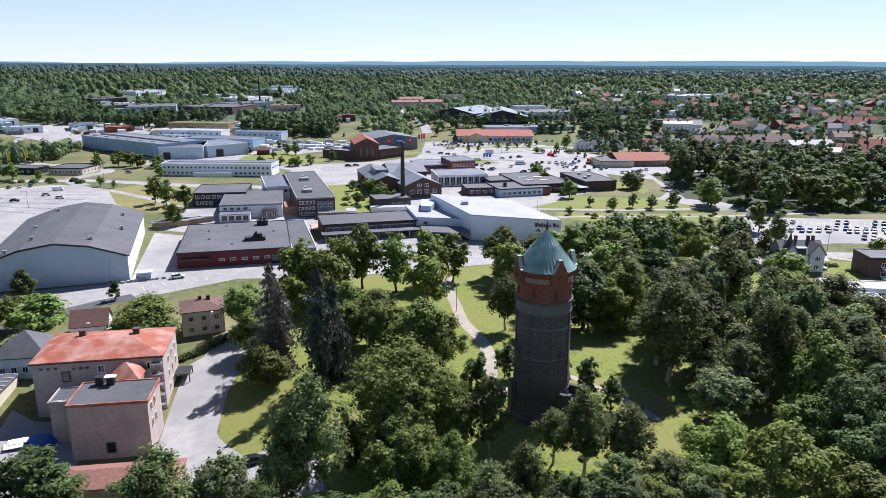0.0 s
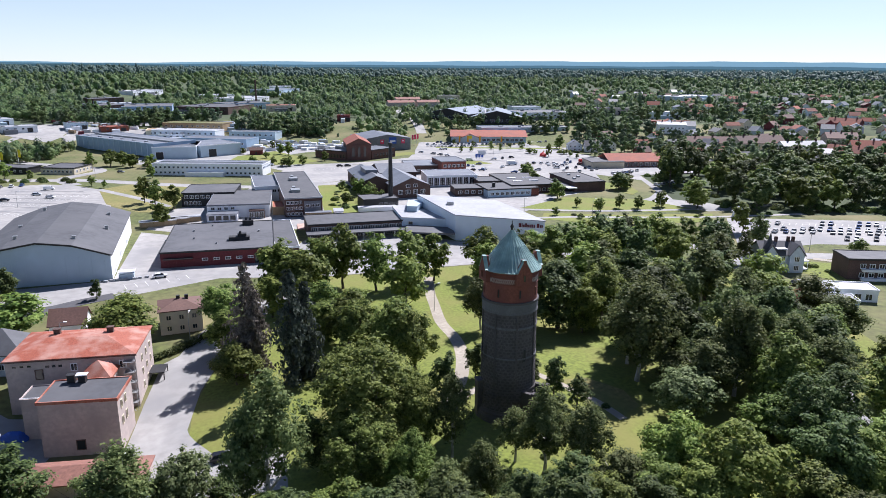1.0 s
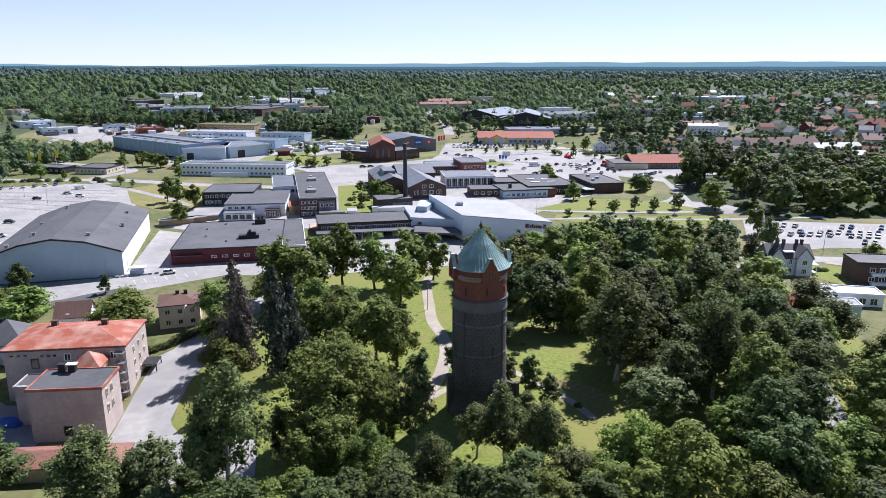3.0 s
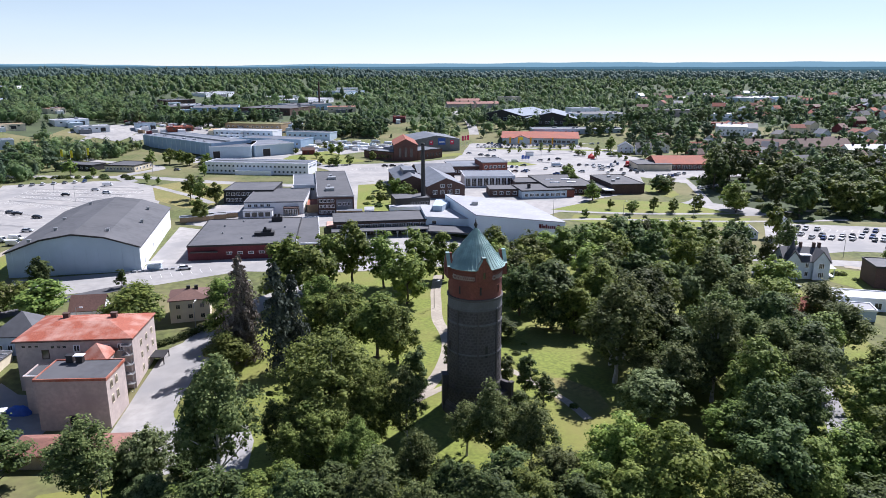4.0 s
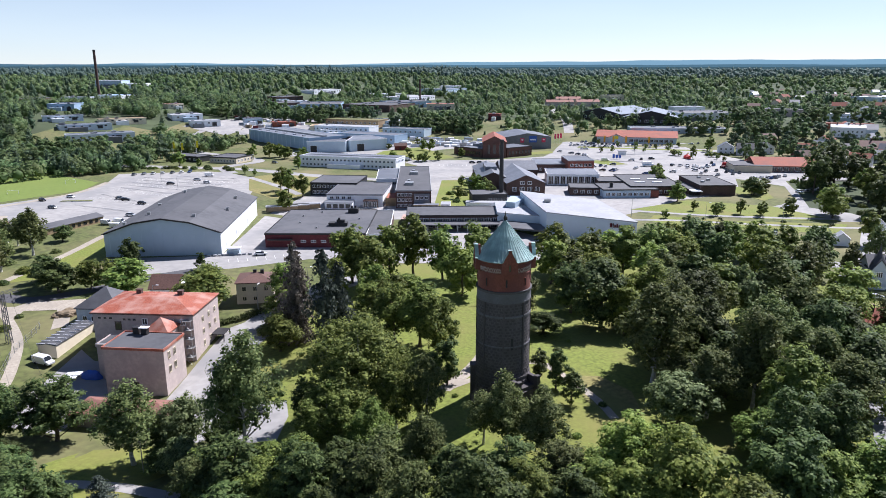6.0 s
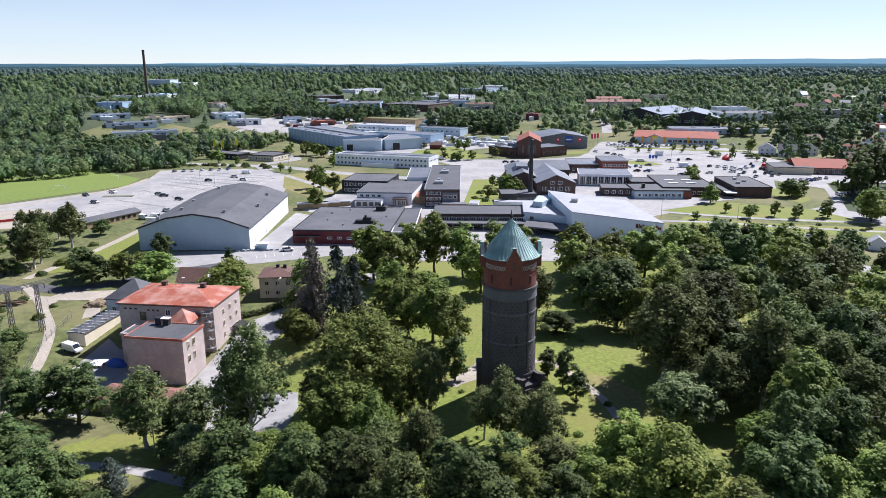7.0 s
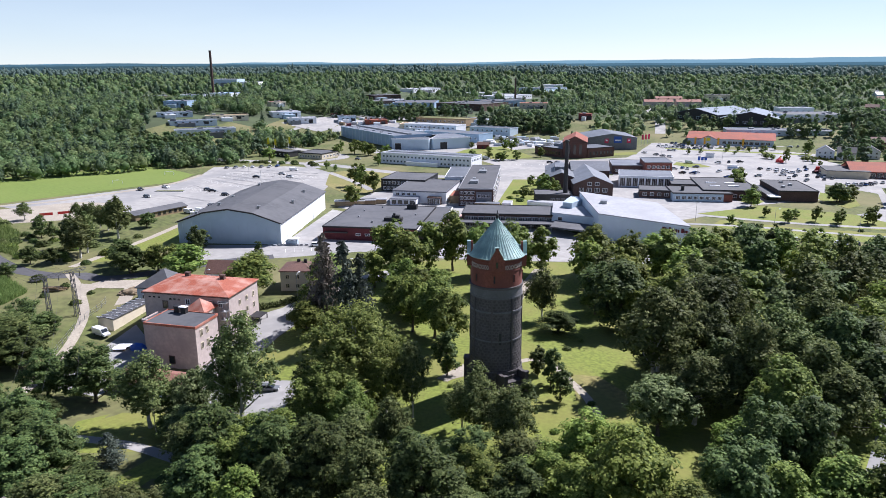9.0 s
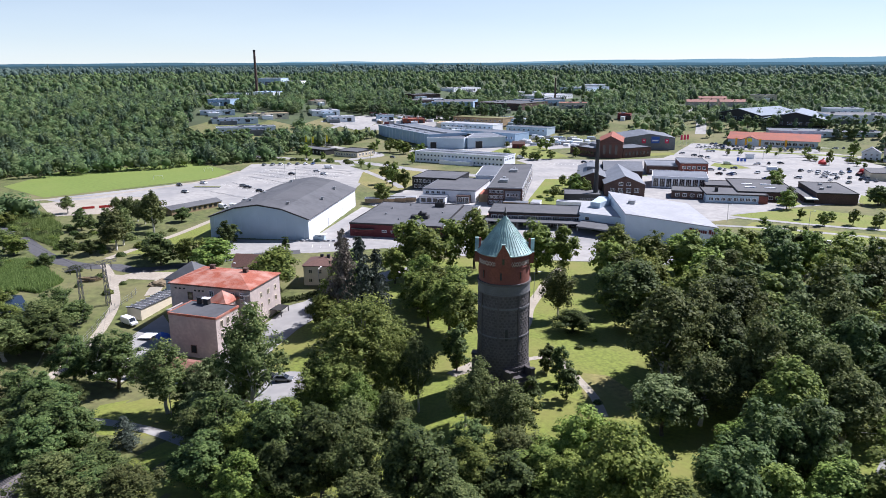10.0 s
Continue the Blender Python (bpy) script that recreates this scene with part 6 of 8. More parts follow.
plant("birch", [(-40.6, -27.2, 24.0, 5.2), (-44.0, -26.0, 18.0, 3.0), (-61.4, -27.4, 15.6, 5.0), (29.4, 11.5, 21.8, 6.2), (34.6, 24.2, 20.0, 5.4), (30.5, 20.5, 18.8, 4.8), (52, 17, 20.0, 5.0), (62.9, 55.2, 19.4, 5.4), (73.4, 70.2, 18.6, 5.4), (80.4, 80.8, 16.5, 5.0), (46.9, 4.0, 20.6, 4.8), (58.6, 4.7, 17.6, 4.8), (63.2, 34.8, 18.4, 5.2),
                (2.4, -20.8, 15.6, 3.8), (8.2, -23.4, 13.4, 3.6), (-1.8, -17.4, 10.0, 2.8), (-12.1, -14.8, 15.4, 2.8), (-9.5, -31, 13.2, 3.0), (1.2, 44.5, 15.0, 3.6), (109.5, 112.2, 14.5, 3.8), (97.3, 97.7, 12.4, 3.1)], "birches", 1.12)
plant("young", [(-11.8, 4.2, 11.0, 2.9), (-4, 15.5, 8, 2.4), (10.2, 5.2, 8.6, 2.3), (13.2, -1.0, 7.4, 2.2), (7.8, -8.2, 7.2, 2.5), (6.6, 9.5, 6.5, 2.0), (-131, 83, 7, 3), (-104, 77, 6, 2)], "young trees round the tower")
plant("pale", [(31.6, -7.6, 11.6, 5.8), (-53.2, -24.4, 11.8, 4.2), (56, 52, 16, 5), (-49.8, -31.5, 8.0, 3.6), (-72.5, -43.5, 8.2, 4.2)], "pale-leaved trees")
plant("dark", [(0.2, -43.4, 15.2, 4.8), (-36.4, -40.8, 13.8, 5.0), (-24.8, -43.4, 14.6, 4.4), (-15.2, -44.6, 15.4, 4.4), (42.2, -31.9, 15.8, 5.3), (20.5, 44.0, 18.6, 6.6), (6.5, 36, 6.2, 4.2), (46.0, -20.6, 16.4, 5.2)], "dark park trees", 1.1)
plant_mix(("lime", "dark", "birch", "lime"), [(-30.4, -44.5, 12.0, 3.4), (-20.2, -48.5, 11.6, 4.0), (-8.2, -44.5, 12.8, 3.8), (-24.4, -52, 11, 4.4), (-33.1, -49, 11.6, 4.8), (-4.5, -51, 10, 4.2), (6.8, -38.0, 10.4, 3.5), (12.8, -39.5, 9.8, 3.6), (14, -49, 9.5, 4.4), (28, -48, 10, 4.6), (4.2, -31.5, 10.6, 4.0), (11.2, -31.0, 9.6, 3.8), (16.4, -33.5, 9.4, 3.8), (-4.2, -36.5, 11.0, 3.8), (-14.5, -34.5, 11.6, 4.2), (-29.0, -33.5, 10.0, 3.8), (-21.5, -36.5, 11.4, 4.2), (7.5, -46.5, 10.0, 4.2)], "front park trees", 1.1)
plant_mix(("dark", "birch", "dark"), [(-70.4, -47.7, 12, 5.2), (-46.3, -60.5, 10, 4.6), (-37.6, -60.5, 9.6, 4.4), (-48.7, -63.5, 11, 5), (-63.6, -56.3, 11, 4.8), (-62.5, -48.5, 10, 4.6), (-49, -55.5, 8.6, 4.6), (-42.5, -40.5, 9.0, 3.8)], "front park trees")
plant("lime", [(-40.4, -36.6, 9.6, 4.4), (-32.6, -37.0, 10.2, 4.4)], "front park trees", 1.05)
plant("dark", [(-56.5, -24.5, 7.0, 3.4), (-54.5, -29.2, 5.2, 3.2), (-48.0, -21.5, 6.0, 3.2), (-43.0, -32.4, 6.4, 3.4), (-80.0, -42.5, 9.6, 4.6)], "front park trees", 1.05)
plant("bright", [(21.4, -27.2, 14.2, 5.2), (28.2, -33.4, 16.6, 6.0), (21.2, -37.2, 11.2, 4.4)], "leafy fresh green trees", 1.1)
plant_mix(("dark", "lime", "birch", "dark"), [(53.0, -17.5, 16.8, 5.2), (48.3, -32.3, 13.8, 4.9), (37.6, -1.0, 14.5, 4.6), (43.0, 8.6, 13.4, 4.6), (50.4, -5.6, 17.6, 5.4), (60.1, -3.3, 16.8, 5.4), (68.2, 9.7, 15.4, 5.2), (76.0, 22.3, 13.6, 5.2), (84.7, 27.0, 13.9, 5.0), (40.2, 34.6, 18.6, 5.8), (49.6, 52.6, 16.6, 5.6), (44.8, 41.0, 17.2, 5.2), (63.8, 20.3, 17.4, 5.4),
               (36.2, -38.8, 12.0, 4.6), (38.9, -46.2, 11.5, 4.7), (54.3, -40.7, 12.6, 4.9), (56.2, -27.2, 13.0, 4.8), (56.0, 11.5, 15.5, 5.0), (70.5, 29.0, 14.5, 5.0), (44.6, -12.5, 9.5, 4.2), (34.5, 6.5, 9.0, 3.8)], "east park trees", 1.14)
plant_mix(("lime", "dark", "bright", "dark", "birch"), [(62.7, 104.0, 16.4, 5.4), (71.2, 98.0, 16.0, 5.4), (80.2, 108.0, 15.4, 5.2), (87.0, 99.1, 16.8, 5.4), (55.1, 100.2, 16.6, 5.6), (54.7, 82.9, 17.0, 5.6), (66.2, 84.8, 17.4, 5.4), (83.6, 62.2, 14.5, 5.4), (76.0, 47.0, 14.5, 5.4), (68.1, 63.0, 16.2, 5.4), (45.4, 61.4, 16.8, 5.4), (13.3, 54.2, 14.0, 4.4), (36.8, 60.6, 17.0, 5.6), (41.8, 75.6, 15.5, 5.4), (87.8, 44.0, 14.3, 5.0),
               (79.8, 1.4, 15.5, 5.4), (70.3, -10.0, 15.5, 5.4), (63.0, -26.7, 14.3, 5.4), (40.4, 18.2, 17.6, 4.6), (53.5, 118.0, 15.5, 5.4), (64.5, 118.5, 15.0, 5.0), (75.5, 120.0, 14.0, 4.8), (26.5, 101.0, 12.5, 5.0), (45.5, 106.5, 14.5, 5.2), (38.5, 112.0, 12.5, 4.8), (91.5, 112.5, 14.0, 4.8), (84.0, 90.0, 15.5, 5.0), (13.8, 67.5, 14.2, 5.0)], "east grove", 1.14)
plant_mix(("dark", "dark", "dark", "birch"), [(-82.2, -20.2, 14.2, 6.6), (-91.2, -23.5, 12.2, 4.8), (-96, -15, 7.5, 3.4), (-78.5, -36.0, 8.5, 3.6), (-114, -19, 10, 5.6), (-120, -30, 11, 6), (-101, -39, 12, 5.6), (-86, -40, 10.5, 5.0), (-75, -43, 12.4, 5.2), (-63, -50, 12, 5),
               (-61, -57, 12, 5), (-74, -57, 12, 5), (-119, -3, 12, 6), (-108, -15, 11, 6.2), (-90, -54, 12, 5), (-106, -54, 12, 6), (-118, 2, 6, 3.4)], "west park trees")
plant("dark", [(-174.3, 104.2, 6.5, 4)], "round trees by the club shed")
plant("dark", [(66.5, 234.4, 9, 3.6), (103.8, 245.6, 9.5, 5.6)], "round lawn trees")
plant("far", [(87.5, 195.6, 7, 2.6), (96.9, 196.1, 6.5, 2.4), (108.9, 198.2, 8, 3.1), (80.0, 200.4, 4.5, 2.4), (68.5, 200.0, 5, 2)], "young street trees")
plant("bright", [(124.0, 192.8, 14, 6.4)], "street trees")
plant_mix(("birch", "dark", "birch", "lime"), [(-235.2, 99.7, 8.0, 3.8), (-201.2, 77.0, 9.5, 3.6), (-163.0, 58.0, 14.5, 5.4), (-166.3, 64.3, 15.5, 5.0), (-176.5, 66.8, 13.5, 5.0), (-170.9, 84.3, 17.5, 5.6), (-185.8, 95.1, 11.0, 4.0), (-178.5, 92.7, 13.3, 4.4), (-192.9, 98.4, 10.0, 3.4), (-198.6, 100.7, 9.7, 3.2), (-204.8, 103.0, 9.4, 3.2), (-211.0, 104.6, 8.8, 3.2), (-192.0, 74.0, 8.0, 3.4)], "trees along the pitch road")
plant_mix(("dark", "lime", "dark"), [(-133.8, 49.0, 10.8, 6.2), (-139.5, 53.5, 9.6, 4.7), (-126.5, 53.0, 10.4, 4.8), (-121.0, 55.0, 9.6, 4.4), (-126.3, 72.8, 10.6, 3.0), (-145.0, 58.0, 8.6, 4.2), (-172.9, 46.3, 6.7, 3.2)], "trees along the pitch road")

plant("far", [(-136, 222, 13, 4.6), (-128.5, 214, 13, 4.8), (-118, 206, 12, 5), (-114.4, 172, 10, 5), (61.6, 284, 9, 4.2), (64.4, 222, 9, 4.4), (105, 246, 9, 5.2), (111, 252, 8, 4.4), (76, 190, 6, 2.6), (107, 197, 7, 3.2), (94.7, 191, 6, 2.6),
              (62, 267, 8, 3.4), (-156, 300, 8, 3), (-150, 262, 7, 2), (-222, 296, 6, 2.4), (126, 200, 14, 6.5), (120.9, 144, 13, 4.6), (54, 182, 4, 2), (140, 101, 8, 3.6), (-238, 300, 10, 5)], "street trees")
plant("far", [(-205, 338, 9, 4.4), (-190, 352, 10, 5), (-182, 346, 9, 4.4), (-172, 352, 8, 4), (-75, 352, 7, 3.6), (-83, 344, 6, 3.4), (-90, 402, 8, 3.6), (-97, 410, 8, 3.6), (-108, 356, 6, 3), (-62, 372, 7, 3.2),
              (-36, 244, 8, 3.4), (-34, 236, 9, 4), (-29, 232, 8, 3.6), (-44, 250, 6, 2.6), (-30, 222, 8, 3.6), (-40, 214, 6, 2.6), (-24, 214, 7, 3), (-38, 262, 7, 2.4), (38, 470, 5, 2), (52, 455, 5, 2), (66, 452, 5, 2), (92, 448, 5, 2), (118, 440, 6, 2.6)], "street trees")
grove = [(157, 289, 24, 8), (150, 292, 20, 7), (170, 293, 21, 7), (160, 276, 18, 7), (145, 280, 16, 6), (178, 280, 18, 7), (153, 232, 17, 7), (165, 240, 17, 7), (181, 250, 17, 7), (156, 196, 15, 6), (206, 252, 17, 7), (207, 228, 17, 7),
         (222, 228, 17, 7), (216, 206, 17, 7), (174, 204, 16, 6.5), (176, 187, 15, 6), (187, 186, 15, 6), (200, 190, 15, 6), (212, 184, 15, 6), (226, 190, 15, 7), (190, 215, 17, 7), (170, 222, 17, 7), (135, 252, 23, 7.5), (146, 264, 25, 8)]
for i in range(70):
    a, b = trs.uniform(142, 320), trs.uniform(180, 296)
    if all(math.hypot(a - u, b - v) > 6.0 for u, v, *_ in grove):
        grove.append((a, b, trs.uniform(14, 19), trs.uniform(6, 8)))
for i, row in enumerate(grove):
    plant("fardark" if i % 5 in (0, 2, 3) else "far", [row], "dense grove by the car park", 1.08)


def in_house(x, y, gap):
    """Is the place inside one of the buildings, or nearer to it than gap?"""
    for m, x1, y1 in HOUSES:
        v = m @ Vector((x, y, 0))
        if -gap < v.x < x1 + gap and -gap < v.y < y1 + gap:
            return True
    return False


HOUSES = []
for ob in bpy.data.objects:
    if ob.name.split(".")[0] == "wall" and ob.parent and ob.type == 'MESH':
        hi = [max(v.co[k] for v in ob.data.vertices) for k in (0, 1)]
        HOUSES.append((ob.parent.matrix_basis.inverted(), hi[0], hi[1]))


def belt(quad, count, h0, h1):
    """Trees scattered over a four-cornered stretch of land, clear of the buildings."""
    a, b, c, d = (Vector(p) for p in quad)
    n = tries = 0
    while n < count and tries < count * 20:
        tries += 1
        u, v = trs.random(), trs.random()
        p = a.lerp(b, u).lerp(d.lerp(c, u), v)
        h = trs.uniform(h0, h1)
        if in_house(p.x, p.y, h * .3) or any(math.hypot(p.x - x, p.y - y) < 4.5 for x, y, _ in planted[-90:]):
            continue
        key = trs.choice(("far", "far", "fardark"))
        species, h0, r0, made, bark, tr, base = KINDS["farbelt"]
        r = h * trs.uniform(.30, .44)
        BELT.append((trs.choice(made), Matrix.LocRotScale((p.x, p.y, ground_z(p.x, p.y)), Euler((0, 0, trs.uniform(0, 6.28))), (r / r0, r / r0, h / h0)), key))
        planted.append((p.x, p.y, r))
        n += 1


def join_belts():
    """All belt trees as one woodland, their trunks and crowns joined."""
    V, F, S, off = [], [], [], 0
    for (me, tk), m, key in BELT:
        for d, slot in ((me, 0 if key == "far" else 1), (tk, 2)):
            co = np.empty(len(d.vertices) * 3, dtype=np.float32)
            d.vertices.foreach_get("co", co)
            d.calc_loop_triangles()
            f = np.empty(len(d.loop_triangles) * 3, dtype=np.int32)
            d.loop_triangles.foreach_get("vertices", f)
            a = np.array(m)
            V.append(co.reshape(-1, 3) @ a[:3, :3].T + a[:3, 3])
            F.append(f.reshape(-1, 3) + off)
            S.append(np.full(len(f) // 3, slot, dtype=np.int32))
            off += len(V[-1])
    me = raw_mesh("tree_belt", np.concatenate(V), np.concatenate(F), ["woods", "conifer", "bark"], np.concatenate(S))
    tagged(new("tree_belt", me), "belts of mixed green trees between works and houses", "woodland", kind="stuff")


BELT = []


belt([(-145, 502), (-66, 513), (-69, 550), (-154, 539)], 50, 8, 15)
belt([(-240, 522), (-167, 539), (-177, 580), (-259, 574)], 34, 8, 15)
belt([(-318, 520), (-257, 543), (-312, 688), (-364, 618)], 34, 8, 15)
belt([(29, 542), (84, 540), (89, 587), (31, 590)], 8, 5, 9)
belt([(147, 491), (190, 484), (200, 515), (154, 522)], 12, 8, 15)
plant("far", [(-197.2, 351, 11, 5.6), (-183, 344.3, 9, 4.8), (-218.8, 372.4, 8, 2.6), (-171.3, 341.7, 6, 4.6), (-267, 428.1, 8, 3.6), (-179.4, 272.8, 6, 2.4), (-170.9, 267.2, 4.5, 1.8), (-106.2, 434.2, 8, 2.4), (-102.8, 440.2, 6, 2.8), (-94.6, 434.8, 7, 3.2), (-94.4, 350.8, 6, 3.2), (-86.9, 345, 5.5, 3.8), (-83.1, 347.2, 6.5, 4.2), (-103.9, 386.6, 5, 2.8), (-124.5, 411.1, 5, 2.6)], "street trees")
plant("far", [(37.5, 415, 5, 1.8), (46.1, 420.2, 5, 1.8), (63.7, 433.5, 4, 2), (72.7, 444.2, 4, 1.8), (80.2, 442, 4.5, 1.9), (90.4, 455.8, 4, 1.8), (99.1, 456.2, 5, 2.2), (69.1, 423.8, 3, 1.8), (87.9, 432.2, 4, 2), (64.2, 297.1, 8.5, 4.4), (61.4, 281.4, 7, 3.6), (21.2, 351.1, 5, 2.6), (118.4, 433.7, 12, 4), (98.7, 386.7, 10, 2.6), (91.4, 402.7, 4, 3), (88.4, 406, 4.5, 3), (113.6, 400.5, 4, 3.6), (142.3, 416.8, 6, 4), (138.9, 420.2, 5, 3.6), (114.4, 385.4, 4, 2), (117.2, 377.3, 3.5, 1.8)], "street trees by the shops")
belt([(147, 499), (216, 490), (248, 586), (166, 586)], 44, 7, 15)
belt([(207, 524), (341, 493), (427, 653), (246, 650)], 46, 9, 16)
belt([(158, 372), (330, 318), (430, 420), (205, 470)], 110, 6, 12)
belt([(128, 388), (160, 372), (205, 470), (140, 480)], 26, 5, 11)
belt([(96, 519), (150, 514), (160, 557), (102, 562)], 16, 7, 12)
belt([(-310, 256), (-279, 286), (-317, 343), (-359, 318)], 46, 9, 16)
belt([(-280, 293), (-251, 313), (-290, 383), (-323, 359)], 26, 8, 14)
join_belts()


def near_line(x, y, pts, gap):
    return any(math.hypot(x - a, y - b) < gap for a, b in smooth_line(pts, 3))


WEST = [[(-300, 90), (-226, 65), (-194, 49), (-175, 44), (-154, 48), (-128, 62), (-105, 76)], [(-105.6, -7.4), (-119, 14.6), (-142, 35), (-157, 48)], [(-157, 48), (-160, 86), (-165, 119)], [(-142, 33), (-115, 42), (-98, 48)]]
plant_mix(("lime", "dark", "birch"), [(-191.7, 39.9, 8, 4.6), (-199.6, 41.8, 9, 5), (-167.6, 32.5, 5, 3.6), (-166.4, 49.5, 6, 3.2), (-123.8, -13.5, 10, 6), (-113.7, -22.8, 11, 6.5), (-114.0, -12.1, 12, 7.5), (-181.4, 23.0, 9, 5), (-143.3, -6.6, 10, 6), (-237.7, 72.0, 6, 5)], "trees round the pond")

# shrubs and hedges
hedge = thing("hedge", 0, 0, 0, "long clipped green hedge beside the driveway", "hedge", z=0)
rs = np.random.RandomState(5)
line = smooth_line([(-77, 34), (-70, 41), (-65, 50), (-63, 58)], .5)
P = np.array([(x + rs.uniform(-.7, .7), y + rs.uniform(-.7, .7), ground_z(x, y) + rs.uniform(.1, 1.5)) for x, y in line for _ in range(34)])
v, f = leaf_sprays(P, rs.normal(0, 1, P.shape) + np.array([0, 0, .8]), .3, rs)
ob = new("leaves", raw_mesh("leaves", v, f, ["dark"]))
ob.parent = hedge


def bush_mesh(seed, mtl):
    rs = np.random.RandomState(seed)
    d = unit(rs.normal(0, 1, (420, 3)) + np.array([0, 0, .5]))
    d[:, 2] = np.abs(d[:, 2])
    v, f = leaf_sprays(d * rs.uniform(.55, 1.05, (420, 1)), d, .2, rs)
    return raw_mesh("bush", v, f, [mtl])


bushes = [bush_mesh(s, m) for s, m in ((1, "dark"), (2, "lime"), (3, "birch"))]


def shrubs(n, x0, x1, y0, y1, r0, r1, group):
    for _ in range(n):
        for _ in range(30):
            x, y, r = trs.uniform(x0, x1), trs.uniform(y0, y1), trs.uniform(r0, r1)
            if all(math.hypot(x - a, y - b) > .5 * (r + c) for a, b, c in planted[-60:]):
                break
        ob = new("shrub", bushes[trs.randrange(3)])
        ob.matrix_basis = Matrix.LocRotScale((x, y, ground_z(x, y)), Euler((0, 0, trs.uniform(0, 6.28))), (r, r, r * .8))
        tagged(ob, "round leafy green shrub", "shrub", group)
        planted.append((x, y, r))


reed_rs = np.random.RandomState(12)


def reeds(pts, count, label):
    """Upright blades crowding a bank, one sheet of them."""
    xs, ys = [p[0] for p in pts], [p[1] for p in pts]
    P = []
    while len(P) < count:
        x, y = reed_rs.uniform(min(xs), max(xs)), reed_rs.uniform(min(ys), max(ys))
        hit = False
        for (a, b), (c, d) in zip(pts, pts[1:] + pts[:1]):
            if (b > y) != (d > y) and x < (c - a) * (y - b) / (d - b) + a:
                hit = not hit
        if hit:
            P.append((x, y, ground_z(x, y)))
    P = np.array(P)
    h = reed_rs.uniform(.8, 2.0, (count, 1))
    a = reed_rs.uniform(0, 6.28, count)
    s = np.c_[np.cos(a), np.sin(a), np.zeros(count)] * .17
    tip = np.c_[reed_rs.normal(0, .3, (count, 2)), np.ones(count)] * h
    v = np.stack([P - s, P + s, P + tip], 1).reshape(-1, 3)
    tagged(new("reed_bed", raw_mesh("reed_bed", v, np.arange(3 * count).reshape(-1, 3), ["reed"])), label, "reeds", kind="stuff")


reeds([(-194.9, 24.9), (-178.6, 37.1), (-148.4, 23.0), (-145.8, 12.5), (-152.1, 12.1), (-164.5, 3.6)], 26000, "dense light green reeds beside a pond")
reeds([(-254.6, 71.4), (-256.6, 99.8), (-215.9, 80.2), (-185.8, 52.2), (-205.1, 58.4), (-231.1, 69.0)], 12000, "tall rough grass and herbs beside the road")
shrubs(26, -215, -172, -10, 34, 1.2, 3.0, "shrubs round the pond")
shrubs(44, -240, -150, 52, 96, 1.2, 3.2, "shrubs along the road")
shrubs(24, -170, -125, -22, 36, 1, 2.6, "shrubs round the pond")
shrubs(36, -48, -26, 190, 265, .8, 2.2, "garden shrubs")
shrubs(10, 118, 142, 80, 100, .8, 1.6, "villa garden shrubs")
shrubs(18, 60, 120, 160, 184, .7, 1.4, "lawn shrubs")
shrubs(16, -262, -190, 284, 292, 1.5, 3, "shrubs by the street")
shrubs(14, 112, 150, 400, 420, 1, 2.4, "shrubs by the houses")
shrubs(26, -20, 90, -20, 40, .5, 1.1, "park undergrowth")
shrubs(60, 140, 320, 176, 190, 1.6, 3.6, "shrubs at the edge of the grove")
shrubs(26, 134, 148, 190, 292, 1.6, 3.4, "shrubs at the edge of the grove")
shrubs(40, -62, 60, -56, -26, 1.2, 2.6, "bushes under the front trees")

# ---- far woods: one sheet of many crowns ----
wr_ = np.random.RandomState(77)


def open_ground(X, Y):
    """Where no wood grows: the town, the works, streets and yards."""
    if -350 < X < -110 and 90 < Y < 300 and X > -352 + max(0, Y - 150) * .78:
        return True
    if -250 < X < 205 and 280 < Y < 500:
        return not (X > 175 and Y < 300)
    if -130 < X < 240 and -140 < Y < 300:
        return True
    if -240 < X < -110 and -80 < Y < 120:
        return True
    for p, q, d, h, *_ in far + town:
        x0, x1 = min(p[0], q[0]) - 16, max(p[0], q[0]) + 16
        if x0 < X < x1 and min(p[1], q[1]) - 22 < Y < max(p[1], q[1]) + d + 8:
            return True
    if -325 < X < -250 and 285 < Y < 372 and noise.noise((X / 25, Y / 25, 9)) > -.15:
        return True
    if -240 < X < -80 and 430 < Y < 560 or -345 < X < -225 and 450 < Y < 540:
        return True
    return any(abs(X - u) < 9 and -17 < Y - v < 11 for u, v in homes) or abs(X - 10) < 9 and Y < 560


def low_growth(X, Y):
    """The strips of yards and scrub in front of the far buildings, as seen from the town."""
    d = CEN - np.array([X, Y])
    along = (d * AWAY).sum(1)
    side = np.abs(d[:, 0] * AWAY[:, 1] - d[:, 1] * AWAY[:, 0])
    return bool(((along > -4) & (along < 75) & (side < HALF + 7)).any())


CLEAR = far + town[:3]
CEN = np.array([((p[0] + q[0]) / 2, (p[1] + q[1]) / 2) for p, q, *_ in CLEAR])
AWAY = unit(CEN + np.array([0, 120.0]))
HALF = np.array([math.hypot(p[0] - q[0], p[1] - q[1]) / 2 for p, q, *_ in CLEAR])


